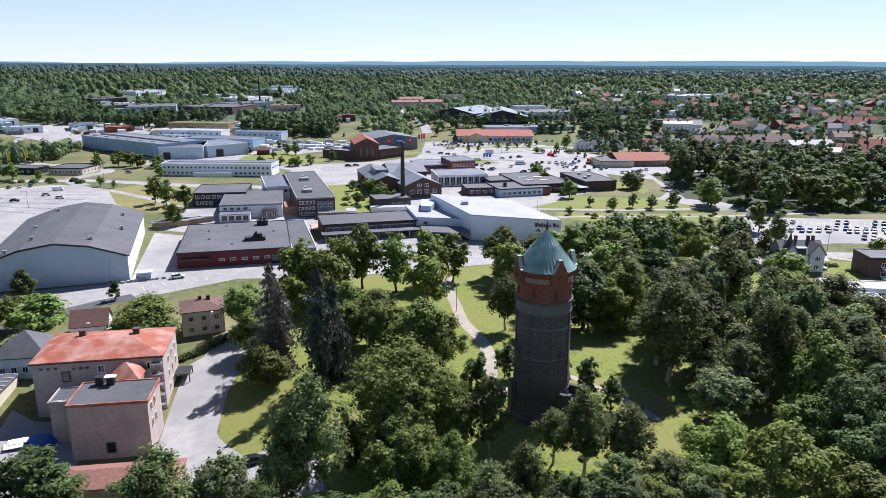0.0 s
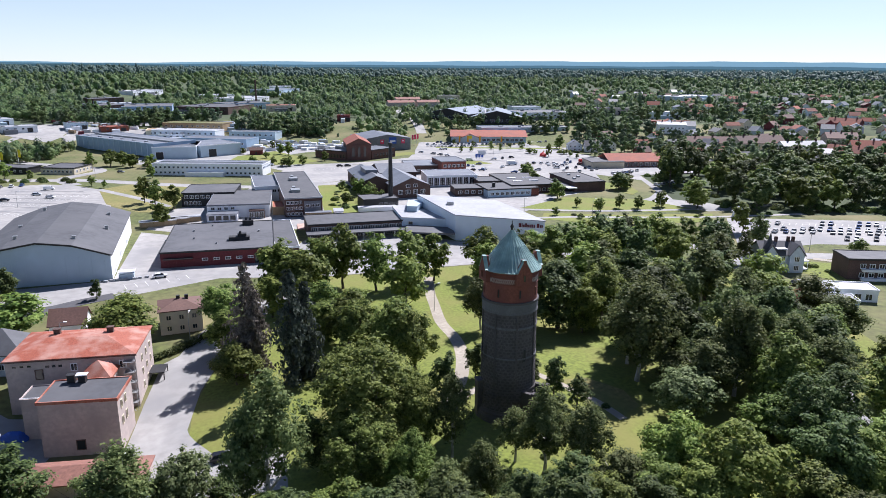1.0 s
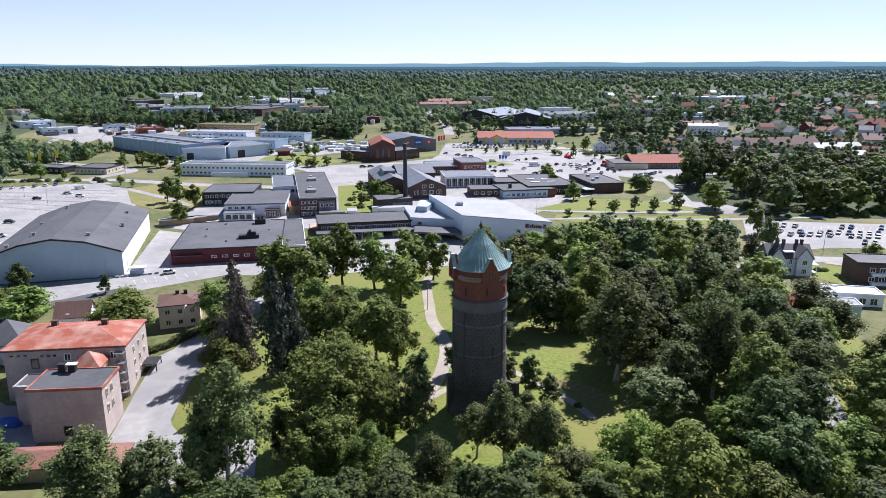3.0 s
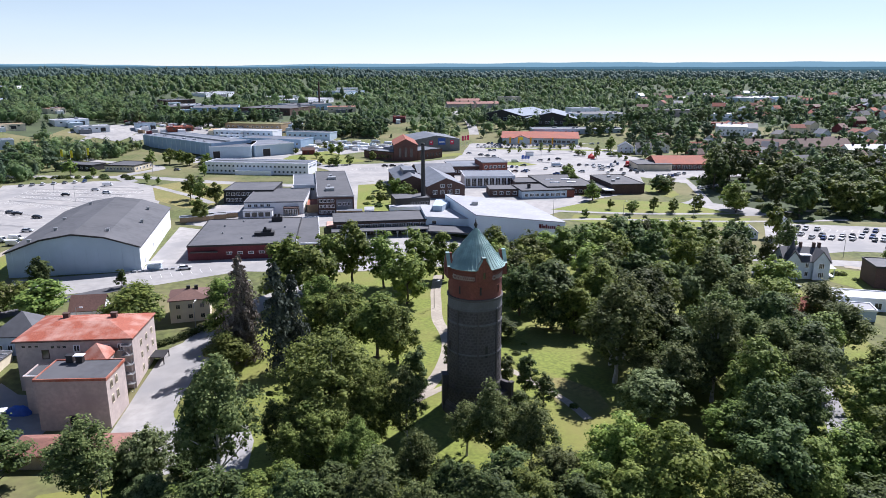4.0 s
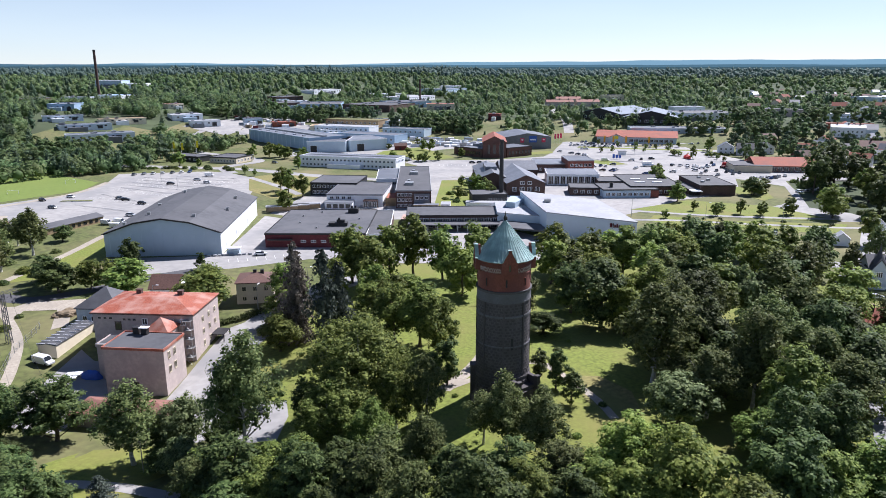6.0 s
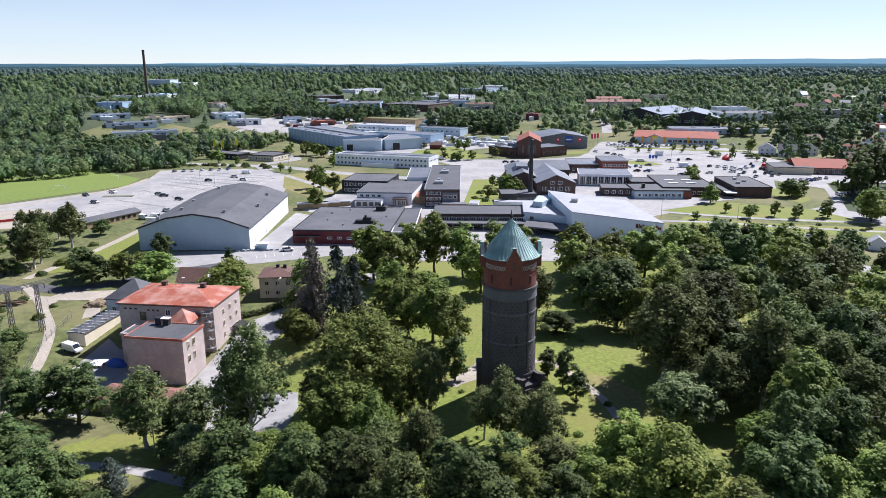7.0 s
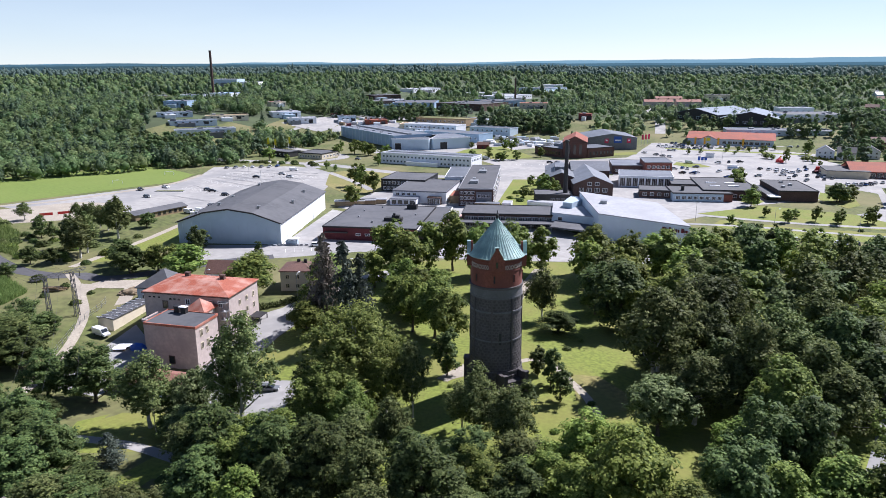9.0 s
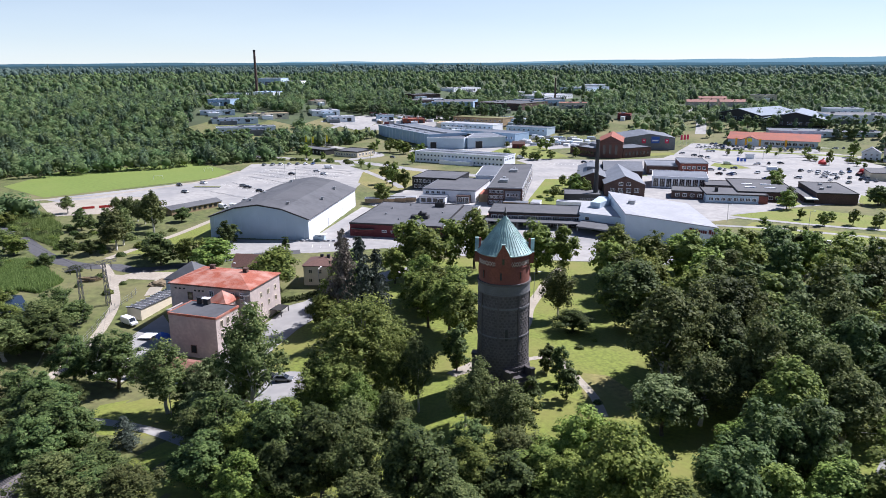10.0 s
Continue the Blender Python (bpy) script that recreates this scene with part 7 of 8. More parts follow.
def woods(name, count, r0, r1, size, mtl, power, sprays, label, amin=-58, amax=52):
    """Crowns by the thousand, each a small solid heart with leaf sprays all round it."""
    iv, jf = ICO1
    V, F, S, K, n, tries = [], [], [], [], 0, 0
    while n < count and tries < count * 8:
        tries += 1
        r = (r0 ** power + (r1 ** power - r0 ** power) * wr_.uniform()) ** (1 / power)
        a = radians(wr_.uniform(amin, amax))
        X, Y = r * math.sin(a), r * math.cos(a) - 60
        if open_ground(X, Y):
            continue
        if X > 130 and Y < 1600 and noise.noise((X / 60, Y / 60, 4)) > .3:
            continue
        s = size * wr_.uniform(.6, 1.4)
        if a > .2 and 600 < r < 1500:
            if wr_.uniform() < .12:
                continue
            s *= .8
        if r < 1500 and low_growth(X, Y):
            if wr_.uniform() < .7:
                continue
            s *= .42
        h = s * wr_.uniform(1.5, 2.4)
        con = wr_.uniform() < .32
        k = iv * wr_.uniform(.82, 1.12, (len(iv), 1))
        d = unit(wr_.normal(0, 1, (sprays, 3)) + np.array([0, 0, .35])) * wr_.uniform(.74, 1.08, (sprays, 1)) if sprays else np.zeros((0, 3))
        if con:
            h *= 1.2
            k = np.c_[k[:, :2] * (1.25 - np.clip((k[:, 2:3] + 1) / 2, 0, 1.1)) * .75, k[:, 2]]
            d = np.c_[d[:, :2] * (1.25 - np.clip((d[:, 2:3] + 1) / 2, 0, 1.1)) * .75, d[:, 2]]
        mid, ext = np.array([X, Y, ground_z(X, Y) + h * .46]), np.array([s, s, h / 2])
        V.append(k * ext * (.66 if sprays > 30 else .80) + mid)
        S.append(np.c_[d * ext + mid, d])
        F.append(jf + n * len(iv))
        K.append(con)
        n += 1
    V, F, S = np.concatenate(V), np.concatenate(F), np.concatenate(S)
    K = np.array(K, dtype=np.int32)
    slots = np.repeat(K, len(jf))
    if sprays:
        v, f = leaf_sprays(S[:, :3], S[:, 3:] + np.array([0, 0, .4]), size * (.22 if sprays > 30 else .31), wr_)
        F = np.concatenate([F, f + len(V)])
        V = np.concatenate([V, v])
        slots = np.concatenate([slots, np.repeat(K, sprays)])
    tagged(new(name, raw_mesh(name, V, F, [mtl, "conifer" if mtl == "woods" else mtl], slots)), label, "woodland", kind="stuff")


woods("near_woods", 3900, 250, 900, 4.6, "woods", 1.7, 56, "dense mixed green woodland", -62, -14)
woods("town_woods", 3400, 430, 1200, 4.3, "woods", 1.7, 36, "mixed green trees between buildings", -14, 50)
woods("middle_woods", 7500, 880, 2200, 6.0, "woods", 1.6, 16, "continuous mixed woodland", -60, 52)
woods("far_woods", 7000, 2000, 3050, 8.5, "farwoods", 1.7, 4, "far conifer woodland to the horizon, haze painted into its colour", -60, 54)

# far hills, ridge behind ridge; distance haze painted as blue colour and glow
def ridge(name, radius, colour, haze_glow, height, label):
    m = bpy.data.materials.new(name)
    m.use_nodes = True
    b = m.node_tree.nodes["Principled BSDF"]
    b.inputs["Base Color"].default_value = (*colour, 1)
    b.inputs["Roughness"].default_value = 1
    b.inputs["Emission Color"].default_value = (*haze_glow, 1)
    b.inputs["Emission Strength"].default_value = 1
    bm = bmesh.new()
    prev = None
    for i in range(361):
        a = radians(-72 + i * 0.38)
        ring = [bm.verts.new((radius * math.sin(a), radius * math.cos(a), z)) for z in (-40, height(i))] + [bm.verts.new(((radius + 60) * math.sin(a), (radius + 60) * math.cos(a), -40))]
        if prev:
            for k in range(2):
                bm.faces.new((prev[k], ring[k], ring[k + 1], prev[k + 1]))
        prev = ring
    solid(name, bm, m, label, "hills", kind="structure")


ridge("backdrop_woods", 3050, (.04, .06, .06), (.030, .062, .075), lambda i: 51 + 9 * max(0, min(1, (170 - i) / 60)) + 2.5 * noise.noise((i * .09, 0, 0)) + 1.6 * noise.noise((i * .9, 7, 0)), "far wooded ridge tinted blue-green for haze")
ridge("backdrop_ridge", 3800, (.05, .08, .10), (.050, .105, .138), lambda i: 60 + 9 * max(0, min(1, (150 - i) / 60)) + 5 * noise.noise((i * .06, 5, 0)) + 1.2 * noise.noise((i * .8, 2, 0)), "low wooded ridge tinted blue for haze")
ridge("backdrop_hills", 4900, (.06, .10, .13), (.13, .235, .30), lambda i: 70 + 15 * noise.noise((i * .033, 0, 0)) + 8 * noise.noise((i * .11, 3, 0)) + 17 * max(0, min(1, (i - 150) / 60)), "hills on the horizon paled blue for haze")


# ---- cars ----
def car_paint(name, col):
    return mat(name, col, 0.25, 0.05, 1.0, 0.3, metal=0.1)


PAINTS = [car_paint(*c) for c in (("white_car_paint", (.75, .76, .78)), ("black_car_paint", (.015, .015, .018)), ("grey_car_paint", (.16, .17, .18)), ("silver_car_paint", (.5, .52, .54)), ("blue_car_paint", (.02, .06, .2)), ("red_car_paint", (.4, .02, .02)))]
WORDS = ["white", "black", "dark grey", "silver", "dark blue", "red"]
models = []


def car_model(i, van=False):
    L, W = (5.2, 1.95) if van else (4.4, 1.78)
    ob = thing("van" if van else "car", 0, 0, 0, ("parked white van" if van else "parked " + WORDS[i] + " car") + " on asphalt", "van" if van else "car", "parked vehicles", z=0)
    bm = bmesh.new()
    low = [(-L / 2, .35), (L / 2, .35), (L / 2, .75), (L / 2 - 1.1, .92), (-L / 2 + .25, .95), (-L / 2, .85)]
    if van:
        low = [(-L / 2, .35), (L / 2, .35), (L / 2, .9), (L / 2 - .9, 1.15), (L / 2 - 1.5, 2.05), (-L / 2, 2.1)]
    prism(bm, [(a, -W / 2, b) for a, b in low], [(a, W / 2, b) for a, b in low])
    bmesh.ops.recalc_face_normals(bm, faces=bm.faces)
    bmesh.ops.bevel(bm, geom=bm.edges[:], offset=.07, segments=1, affect='EDGES')
    part("body", bm, PAINTS[i], ob)
    if not van:
        bm = bmesh.new()
        a = [(-1.9, -.82, .93), (1.15, -.82, .93), (1.15, .82, .93), (-1.9, .82, .93)]
        b = [(-1.45, -.66, 1.42), (.35, -.66, 1.42), (.35, .66, 1.42), (-1.45, .66, 1.42)]
        prism(bm, a, b)
        part("glasshouse", bm, "glass", ob)
        part("roof_panel", boxes((-1.4, .3, -.64, .64, 1.42, 1.47)), PAINTS[i], ob)
    else:
        part("windscreen", prism(bmesh.new(), [(L / 2 - .86, -.8, 1.2), (L / 2 - .86, .8, 1.2), (L / 2 - 1.42, .75, 2.0), (L / 2 - 1.42, -.75, 2.0)], [(L / 2 - .82, -.8, 1.22), (L / 2 - .82, .8, 1.22), (L / 2 - 1.38, .75, 2.02), (L / 2 - 1.38, -.75, 2.02)]), "glass", ob)
    for x in (-L * .3, L * .31):
        for s in (-1, 1):
            bm = bmesh.new()
            tube(bm, (x, s * (W / 2 - .2), .32), (x, s * (W / 2 + .02), .32), .33, .33, 10)
            part("wheel", bm, "rubber", ob)
    for s in (-1, 1):
        part("headlight", boxes((L / 2 - .05, L / 2 + .02, s * .6 - .18, s * .6 + .18, .58, .72)), "white", ob)
    return ob


models = [car_model(i) for i in range(6)] + [car_model(0, True)]
used = set()
cr = random.Random(9)


def park(x, y, yaw, i=None):
    i = cr.choice((0, 0, 0, 1, 1, 1, 2, 2, 2, 3, 3, 3, 3, 4, 4)) if i is None else i
    m = pose(x, y, ground_z(x, y) + .1, 0, 0, yaw)
    if i not in used:
        used.add(i)
        models[i].matrix_basis = m
        return models[i]
    return copy_thing(models[i], m)


def car_row(p, q, n, turn, fill=.8, jitter=.4):
    yaw = math.degrees(math.atan2(q[1] - p[1], q[0] - p[0])) + turn
    for k in range(n):
        if cr.random() < fill:
            t = (k + .5) / n
            park(p[0] + (q[0] - p[0]) * t + cr.uniform(-jitter, jitter), p[1] + (q[1] - p[1]) * t + cr.uniform(-jitter, jitter), yaw + cr.uniform(-3, 3) + (180 if cr.random() < .4 else 0))


car_row((127, 161), (186, 152), 16, 62, .75)
car_row((131, 149), (190, 140), 16, 62, .85)
car_row((133, 144), (190, 134.5), 16, 62, .75)
car_row((150, 130), (215, 121), 18, 62, .6)
car_row((-246, 258), (-214, 276), 7, 75, .95)
for a, b, c in ((-232, 186, 0), (-240, 176, 1), (-222, 160, 2), (-196, 246, 3), (-186, 238, 0), (-204, 231, 1), (-187, 176, 1), (-200, 183, 1), (-205, 186, 2), (-176, 150, 3), (-92.5, 97, 0), (-45, 343, 1), (-50, 342, 1), (-118, 340, 2), (-181, 322, 2), (103, 76, 1), (98, 80, 3), (-51.9, -6.9, 1), (-47.5, -7.7, 2)):
    park(a, b, cr.uniform(-30, 30), c)
for a, b in ((-106.4, 7.4), (-176, 133), (-172, 136), (-197, 262), (-96, 350), (38, 366), (-168, 128), (-163, 131)):
    park(a, b, cr.uniform(-20, 20), 6)
for a, b in ((88, 340), (91, 338), (94, 343), (90, 327), (96, 324), (103, 328), (108, 324), (112, 328), (115, 331), (106, 353), (101, 349), (96, 338), (42, 347), (29, 335), (34, 340), (37, 338), (34, 319), (42, 323), (55, 331), (34, 452), (38, 450), (42, 452), (44, 451), (27, 434), (24, 435), (48, 456), (128, 302), (134, 310), (138, 312), (125, 300), (100, 309), (110, 316), (115, 321), (77, 455), (54, 454), (25, 483), (28, 483), (32, 477), (37, 483), (56, 372), (63, 377), (70, 380), (112, 478), (118, 480), (76, 319), (33, 468), (92, 316), (107, 365)):
    park(a, b, cr.choice((70, 75, 160, 20, 250)) + cr.uniform(-12, 12))
car_row((78, 350), (116, 342), 9, 70, .6, .8)
car_row((40, 470), (98, 464), 20, 88, .75)
car_row((14, 470), (34, 466), 7, 88, .8)
car_row((14, 458), (34, 454), 7, 88, .7)
car_row((70, 158), (100, 156), 9, 80, .8)
car_row((108, 296), (150, 312), 10, 80, .5)
car_row((128, 256), (150, 268), 7, 80, .5)
car_row((20, 330), (70, 300), 6, 5, .5, 1.5)
car_row((5, 415), (28, 392), 5, 5, .5, 1.0)
# painted bay lines
line_mesh = mesh_of("bay_line", boxes((-.06, .06, -2.4, 2.4, 0, .012)), "paint")


def bay_lines(p, q, n, turn, group):
    yaw = math.degrees(math.atan2(q[1] - p[1], q[0] - p[0])) + turn
    for k in range(n + 1):
        x, y = p[0] + (q[0] - p[0]) * k / n, p[1] + (q[1] - p[1]) * k / n
        o = new("bay_line", line_mesh)
        o.matrix_basis = pose(x, y, ground_z(x, y) + .075, 0, 0, yaw)
        tagged(o, "white painted parking bay line on asphalt", "road marking", group, "structure")


bay_lines((127, 160.5), (186, 151.5), 22, -28, "bay lines of the villa car park")
bay_lines((131, 148), (190, 139), 22, -28, "bay lines of the villa car park")
bay_lines((-100, 88), (-84, 97), 6, 0, "bay lines by the hall")
bay_lines((-232, 246), (-170, 242), 24, 0, "bay lines of the large car park")
bay_lines((-228, 228), (-176, 218), 20, 0, "bay lines of the large car park")
bay_lines((-224, 212), (-180, 196), 16, 0, "bay lines of the large car park")
bay_lines((-230, 239), (-172, 232), 22, 0, "bay lines of the large car park")
bay_lines((-222, 190), (-184, 174), 14, 0, "bay lines of the large car park")
bay_lines((-70, 330), (-20, 336), 20, 0, "bay lines of the forecourt")
bay_lines((70, 332.5), (118, 322.5), 18, -20, "bay lines of the shops")
bay_lines((40, 471), (98, 465), 22, 0, "bay lines of the supermarket")
# parking rails
for i, (p, q) in enumerate((((-232, 250), (-170, 246)), ((-228, 232), (-176, 222)), ((-224, 216), (-180, 200)), ((-222, 196), (-186, 178)), ((-214, 258), (-176, 254)), ((-226, 240), (-173, 233)), ((-226, 224), (-178, 211)), ((-216, 168), (-182, 158)))):
    x, y, yaw, w = footing(p, q)
    rail = thing("parking_rail", x, y, yaw, "low steel rail with posts between parking bays", "rail", "parking rails")
    part("rail", boxes((0, w, -.06, .06, .3, .4)), "whiteroof", rail)
    for k in range(int(w / 6) + 1):
        part("post", boxes((k * 6 - .06, k * 6 + .06, -.06, .06, -.1, .3)), "metal", rail)

# ---- street furniture ----
lp = thing("street_lamp", -62, 61, 0, "tall grey street lamp with a short arm", "lamp", "street lamps")
bm = bmesh.new()
tube(bm, (0, 0, -.3), (0, 0, 7.5), .11, .06, 8)
part("pole", bm, "metal", lp)
bm = bmesh.new()
tube(bm, (0, 0, 7.45), (1.2, 0, 7.7), .05, .05, 6)
part("arm", bm, "metal", lp)
part("lamp_head", boxes((1.0, 1.75, -.16, .16, 7.62, 7.8)), "white", lp)
for a, b, c in ((-9.5, 60, 20), (-98, 40, 0), (-70, 44, 90), (-58, -30, 40), (132, 116, 0), (160, 112, 0), (118, 122, 0), (-150, 300, 0), (-190, 306, 0), (40, 184, 0), (70, 180, 0), (100, 178, 0), (20, 380, 0), (60, 398, 0), (110, 392, 0), (-20, 104, 0), (30, 118, 0), (-215, 240, 0), (-190, 214, 0)):
    copy_thing(lp, pose(a, b, ground_z(a, b), 0, 0, c))
# the pylon gantry on the west path
gan = thing("power_line_gantry", -122.2, 11.2, 70, "lattice steel power-line gantry with two legs and a crossbeam", "pylon")
for s in (-3.45, 3.45):
    bm = bmesh.new()
    for a in (-.55, .55):
        for b in (-.55, .55):
            tube(bm, (s + a, b, -.5), (s + a * .6, b * .6, 12.5), .10, .08, 4)
    for k in range(8):
        z0, z1 = k * 1.55, k * 1.55 + 1.55
        f0, f1 = .55 - .22 * z0 / 12.5, .55 - .22 * z1 / 12.5
        g = 1 if k % 2 else -1
        for b in (-1, 1):
            tube(bm, (s - g * f0, b * f0, z0), (s + g * f1, b * f1, z1), .06, .06, 4)
            tube(bm, (s + b * f0, -g * f0, z0), (s + b * f1, g * f1, z1), .06, .06, 4)
    part("lattice_leg", bm, "darksteel", gan)
for yy in (-.45, .45):
    bm = boxes((-7.2, 7.2, yy - .05, yy + .05, 12.9, 13.0), (-7.2, 7.2, yy - .05, yy + .05, 12.2, 12.3))
    for k in range(18):
        x0 = -7.2 + k * .8
        tube(bm, (x0, yy, 12.25 if k % 2 else 12.95), (x0 + .8, yy, 12.95 if k % 2 else 12.25), .035, .035, 4)
    part("crossbeam", bm, "darksteel", gan)
for k in range(3):
    bm = bmesh.new()
    for j in range(5):
        tube(bm, (-5.5 + 5.5 * k, 0, 12.2 - .28 * j), (-5.5 + 5.5 * k, 0, 12.05 - .28 * j), .14, .14, 8)
    part("insulator", bm, "black", gan)
wires = bmesh.new()
for k in range(3):
    a = Vector((-122.2 + (-5.5 + 5.5 * k) * .34, 11.2 + (-5.5 + 5.5 * k) * .94, 9.6))
    for e in (Vector((-110, 40, 6)), Vector((60, -60, 5))):
        last = a
        for j in range(1, 13):
            t = j / 12
            p = a + e * t + Vector((0, 0, -9 * t * (1 - t)))
            tube(wires, last, p, .02, .02, 3)
            last = p
part("wires", wires, "black", gan).matrix_basis = gan.matrix_basis.inverted()
# goals on the pitch
for a, b in ((-268, 190), (-262, 226)):
    g = thing("football_goal", a, b, 35, "white-framed football goal on the pitch", "goal", "goals")
    bm = bmesh.new()
    for p, q in (((-2.5, 0, 0), (-2.5, 0, 2)), ((2.5, 0, 0), (2.5, 0, 2)), ((-2.5, 0, 2), (2.5, 0, 2)), ((-2.5, 0, 2), (-2.5, 1.4, 0)), ((2.5, 0, 2), (2.5, 1.4, 0))):
        tube(bm, p, q, .07, .07, 6)
    part("goal_frame", bm, "white", g)
for i in range(5):
    a, b = -236 + i * 5, 108 + i * 5.2
    st = thing("red_barrier", a, b, 46, "red-painted sports court barrier", "barrier", "red barriers")
    part("board", boxes((0, 5.4, -.06, .06, .2, 1.3)), "redpaint", st)
    part("post", boxes((0, .12, -.1, .1, 0, 1.4)), "metal", st)
fence = thing("mesh_fence", -109.5, -3, 0, "thin wire-mesh fence on grey posts", "fence", z=0)
bm = bmesh.new()
pts = smooth_line([(-108, -6), (-112, 2), (-116, 10), (-119, 21), (-121, 25)], 2.4)
fence.matrix_basis = Matrix()
for a, b in zip(pts, pts[1:]):
    part("post", prism(bmesh.new(), [(a[0] - .05, a[1] - .05, -3), (a[0] + .05, a[1] - .05, -3), (a[0] + .05, a[1] + .05, -3), (a[0] - .05, a[1] + .05, -3)], [(a[0] - .05, a[1] - .05, 1.8 + ground_z(*a)), (a[0] + .05, a[1] - .05, 1.8 + ground_z(*a)), (a[0] + .05, a[1] + .05, 1.8 + ground_z(*a)), (a[0] - .05, a[1] + .05, 1.8 + ground_z(*a))]), "metal", fence)
    for z in (.4, 1.0, 1.7):
        tube(bm, (*a, z + ground_z(*a)), (*b, z + ground_z(*b)), .025, .025, 4)
part("wires", bm, "metal", fence)
# white containers and stacks in the yards
for i in range(72):
    x, y = cr.uniform(-126, -46), cr.uniform(428, 486)
    c = thing("storage_container", x, y, cr.uniform(-20, 20), "white storage container in a yard", "container", "yard containers")
    part("body", boxes((0, cr.uniform(4, 8), 0, 2.5, 0, cr.uniform(1.6, 2.8))), cr.choice(("white", "palesheet", "white", "metal")), c)
for i in range(26):
    x, y = cr.uniform(-318, -240), cr.uniform(470, 550)
    c = thing("storage_container", x, y, cr.uniform(-40, 40), "steel container or machine in a depot yard", "container", "depot containers")
    part("body", boxes((0, cr.uniform(3, 8), 0, 2.5, 0, cr.uniform(1.4, 2.8))), cr.choice(("white", "redwood", "metal", "timber")), c)
for i in range(10):
    c = thing("concrete_block_row", -110 + i * 1.9 + cr.uniform(-.4, .4), 92 + i * .7, 15, "pale stone block along the hall's yard", "block", "stone blocks")
    part("stone", boxes((0, 1.2, 0, .8, -.1, .6)), "whiteroof", c)
hut = thing("white_awning", -104.5, 95, 12, "white awning and crates beside the sports hall", "awning")
part("awning_roof", boxes((0, 5, 0, 3, 2.3, 2.5)), "white", hut)
part("crate", boxes((.3, 4.6, .4, 2.6, 0, 1.6)), "palesheet", hut)

# heaps in the gravel yard
def heap(name, x, y, rx, ry, h, material, label, seed):
    ob = thing(name, x, y, seed * 40, label, "heap")
    bm = bmesh.new()
    bmesh.ops.create_icosphere(bm, subdivisions=4, radius=1)
    for v in bm.verts:
        k = 1 + .3 * noise.noise(v.co * 2.1 + Vector((seed, 0, 0))) + .12 * noise.noise(v.co * 7)
        v.co = Vector((v.co.x * rx * k, v.co.y * ry * k, max(-.2, v.co.z) * h * k))
    part("mound", bm, material, ob)


heap("earth_heap", -119.5, 33.5, 3.6, 2.4, 1.5, "earth", "heap of bare brown earth on gravel", 1)
heap("earth_heap", -114, 37, 1.8, 1.4, .8, "gravel", "low heap of pale gravel on the yard", 2)
pile = thing("log_pile", -142, 27, 25, "pile of grey-brown logs and branches", "log pile")
for i in range(26):
    bm = bmesh.new()
    z = .2 + (i % 4) * .32
    x0, y0 = cr.uniform(-3.4, -.5), cr.uniform(-1.6, 1.6) * (1 - z * .35)
    tube(bm, (x0, y0, z), (x0 + cr.uniform(2.4, 4.4), y0 + cr.uniform(-.5, .5), z + cr.uniform(-.1, .2)), .2, .14, 7)
    part("log", bm, "timber" if i % 3 else "bark", pile)
pl = thing("planter_island", -229.6, 174.2, 17, "long low kerbed planter island with dry grass", "planter")
part("kerb", boxes((0, 15.4, 0, 3.2, -.1, .28)), "whiteroof", pl)
part("soil", boxes((.3, 15.1, .3, 2.9, .28, .34)), "meadow", pl)

# things on the shop car park
ks = thing("white_kiosk", 49.7, 400.6, 10, "small white kiosk with a flat roof", "kiosk")
part("wall", boxes((0, 5, 0, 4, 0, 2.7)), "white", ks)
part("roof", boxes((-.4, 5.4, -.4, 4.4, 2.704, 2.95)), "sheet", ks)
bs = thing("blue_sign_board", 43.5, 376.7, 8, "bright blue sign boards on posts", "sign")
for i in range(3):
    part("board", boxes((i * 2.1, i * 2.1 + 1.6, -.08, .08, 1.0, 3.6 - i * .4)), "blue", bs)
    part("post", boxes((i * 2.1 + .72, i * 2.1 + .88, -.06, .06, 0, 1.0)), "metal", bs)
tn = thing("orange_play_tent", 95, 388.7, 20, "small orange-red fabric tent", "tent")
part("canvas", lathe([(2.6, 0), (2.5, 1.6), (.2, 3.4)], 8), "redpaint", tn)
part("pennant", boxes((-.05, 1.0, -.03, .03, 3.3, 4.1)), "orange", tn)
rv = thing("motorhome", 63.7, 344.1, 12, "white motorhome with a pale blue stripe", "motorhome")
bm = boxes((-3.4, 2.2, -1.1, 1.1, .5, 3.0), (2.2, 3.6, -1.0, 1.0, .5, 1.9))
part("body", bm, "white", rv)
part("stripe", boxes((-3.3, 2.1, -1.13, -1.11, 1.2, 1.9)), "bluesheet", rv)
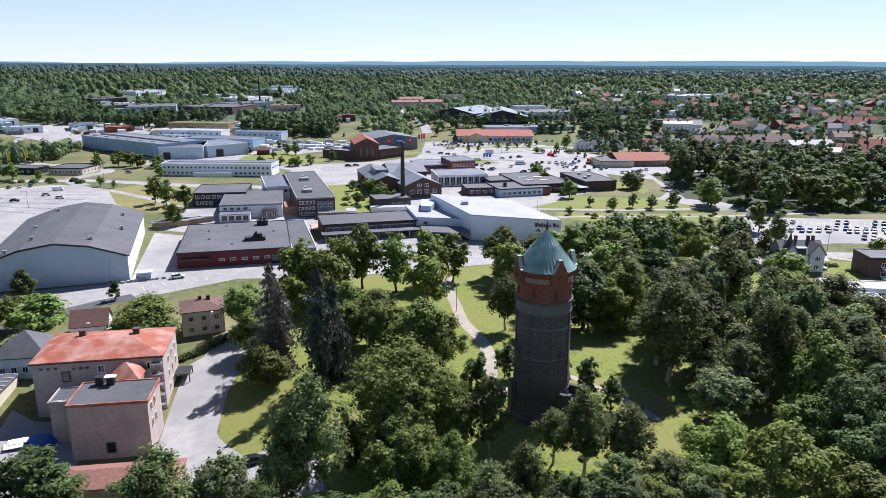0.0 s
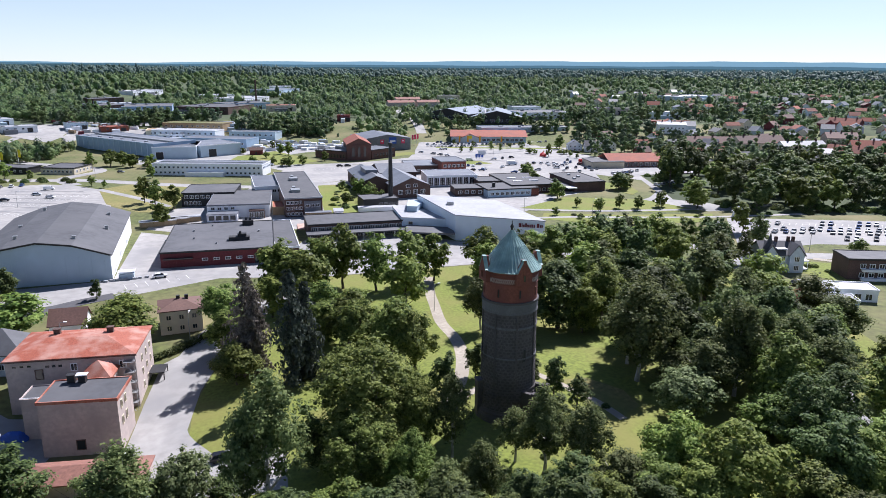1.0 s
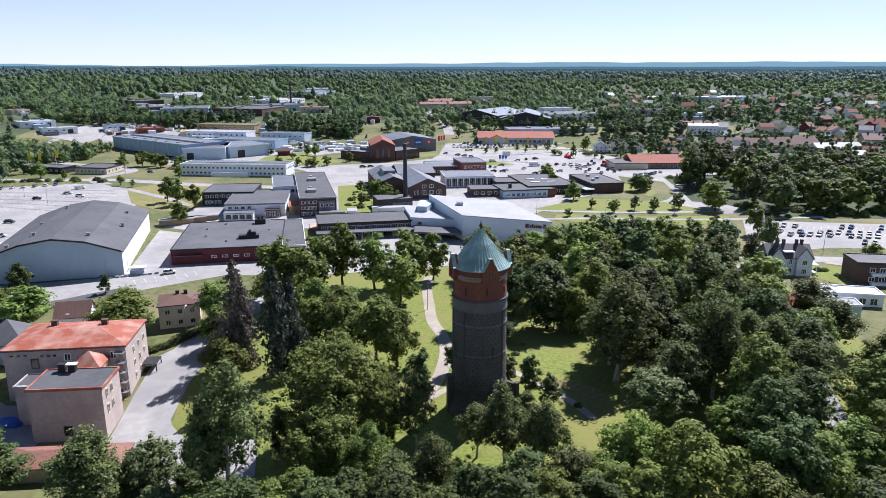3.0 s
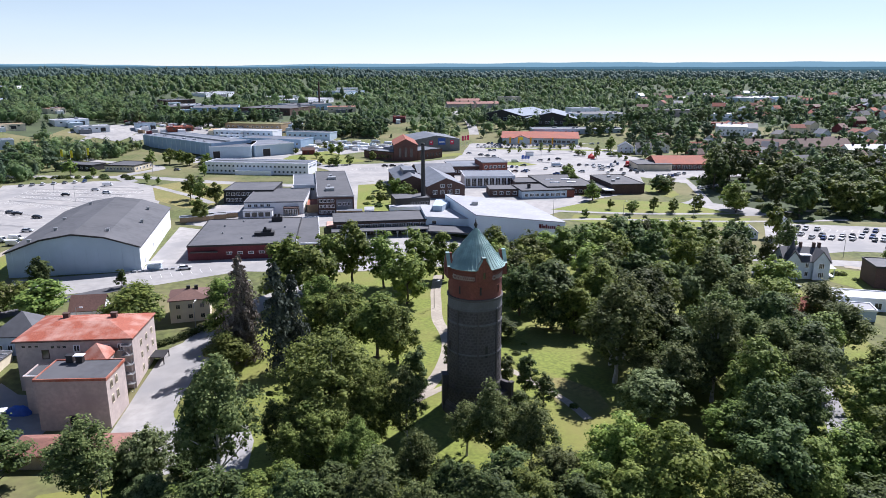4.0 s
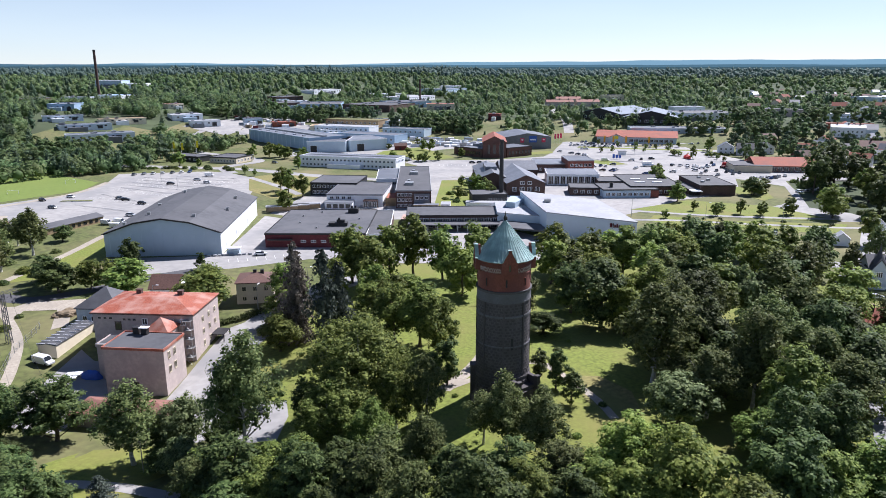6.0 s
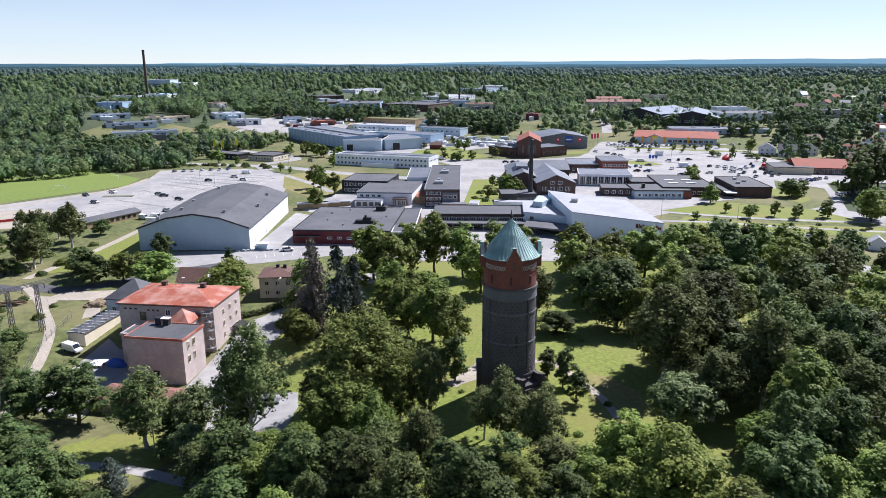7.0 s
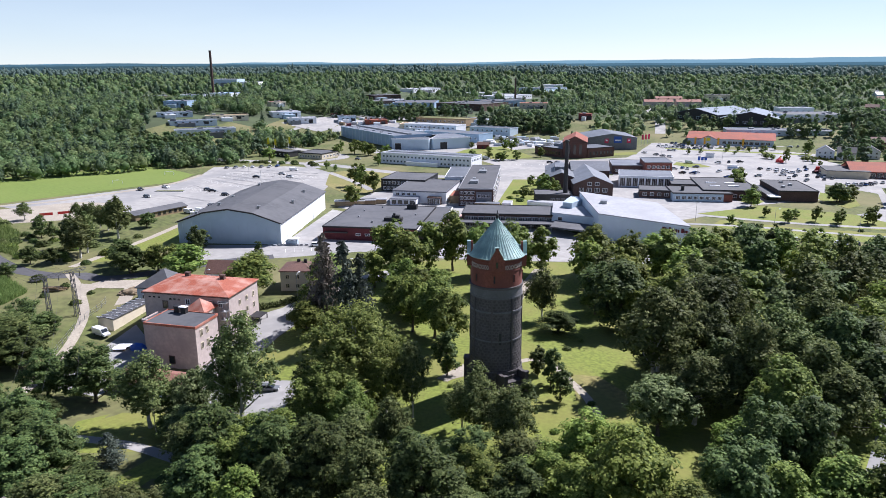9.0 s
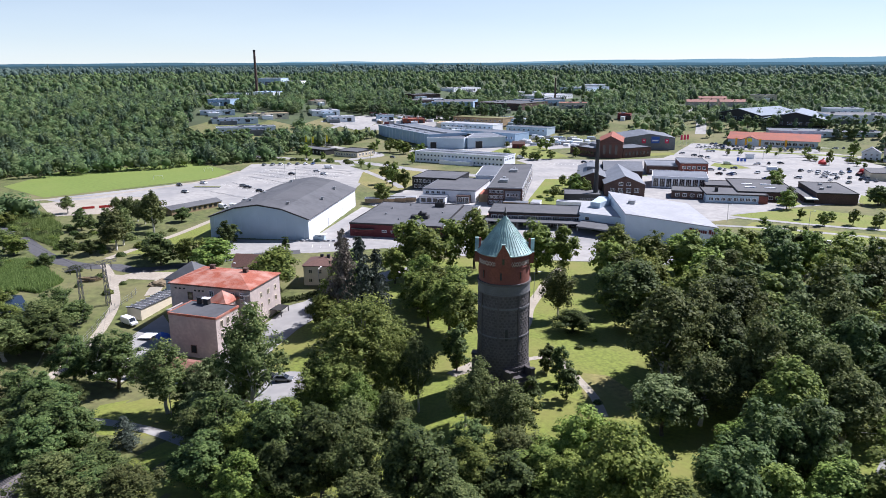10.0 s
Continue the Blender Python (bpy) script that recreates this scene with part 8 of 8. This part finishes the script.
for x_ in (-2.1, 2.4):
    for s_ in (-1, 1):
        bm = bmesh.new()
        tube(bm, (x_, s_ * .85, .4), (x_, s_ * 1.12, .4), .4, .4, 10)
        part("wheel", bm, "rubber", rv)
lo_ = thing("flatbed_lorry", 110.7, 345.5, 75, "red lorry with a loading crane and flat bed", "lorry")
part("cab", boxes((2.6, 4.6, -1.2, 1.2, .7, 3.1)), "redpaint", lo_)
part("bed", boxes((-4.4, 2.4, -1.25, 1.25, 1.0, 1.4), (-4.4, 2.4, -1.25, -1.15, 1.4, 2.1), (-4.4, 2.4, 1.15, 1.25, 1.4, 2.1)), "redwood", lo_)
part("windscreen", boxes((4.6, 4.64, -1.05, 1.05, 1.9, 2.8)), "glass", lo_)
for x_ in (-3.2, -2.0, 3.5):
    for s_ in (-1, 1):
        bm = bmesh.new()
        tube(bm, (x_, s_ * .9, .5), (x_, s_ * 1.22, .5), .5, .5, 10)
        part("wheel", bm, "rubber", lo_)
hut2, w = gable_house("red_hut", (-118.6, 406.3), (-109.6, 407.3), 5, 3.4, 1.6, "x", "redwood", "browntile", "small dark red hut on a grass bank", "hut")
put_window(hut2, w / 2, -.02, .3, 0, 1.4, 2.0, 0, "redwood", "blackwood", "door")

# kerbs along the street islands
def kerb(pts, label):
    line = smooth_line(pts, 2.0)
    bm = bmesh.new()
    for a, b in zip(line, line[1:]):
        d = Vector((b[0] - a[0], b[1] - a[1])).normalized() * .12
        za = ground_z(*a) + .05
        prism(bm, [(a[0] - d.y, a[1] + d.x, za), (a[0] + d.y, a[1] - d.x, za), (b[0] + d.y, b[1] - d.x, za), (b[0] - d.y, b[1] + d.x, za)],
              [(a[0] - d.y, a[1] + d.x, za + .2), (a[0] + d.y, a[1] - d.x, za + .2), (b[0] + d.y, b[1] - d.x, za + .2), (b[0] - d.y, b[1] + d.x, za + .2)])
    solid("kerb", bm, "whiteroof", label, "kerb", "street kerbs", "structure")


kerb([(28.3, 378), (33.3, 373.1), (41.9, 365.5), (53.6, 366.1), (62.2, 362.6)], "pale concrete kerb of a street island")
kerb([(53.5, 404.2), (74, 412.2), (94.6, 426.3)], "pale concrete kerb along the street")
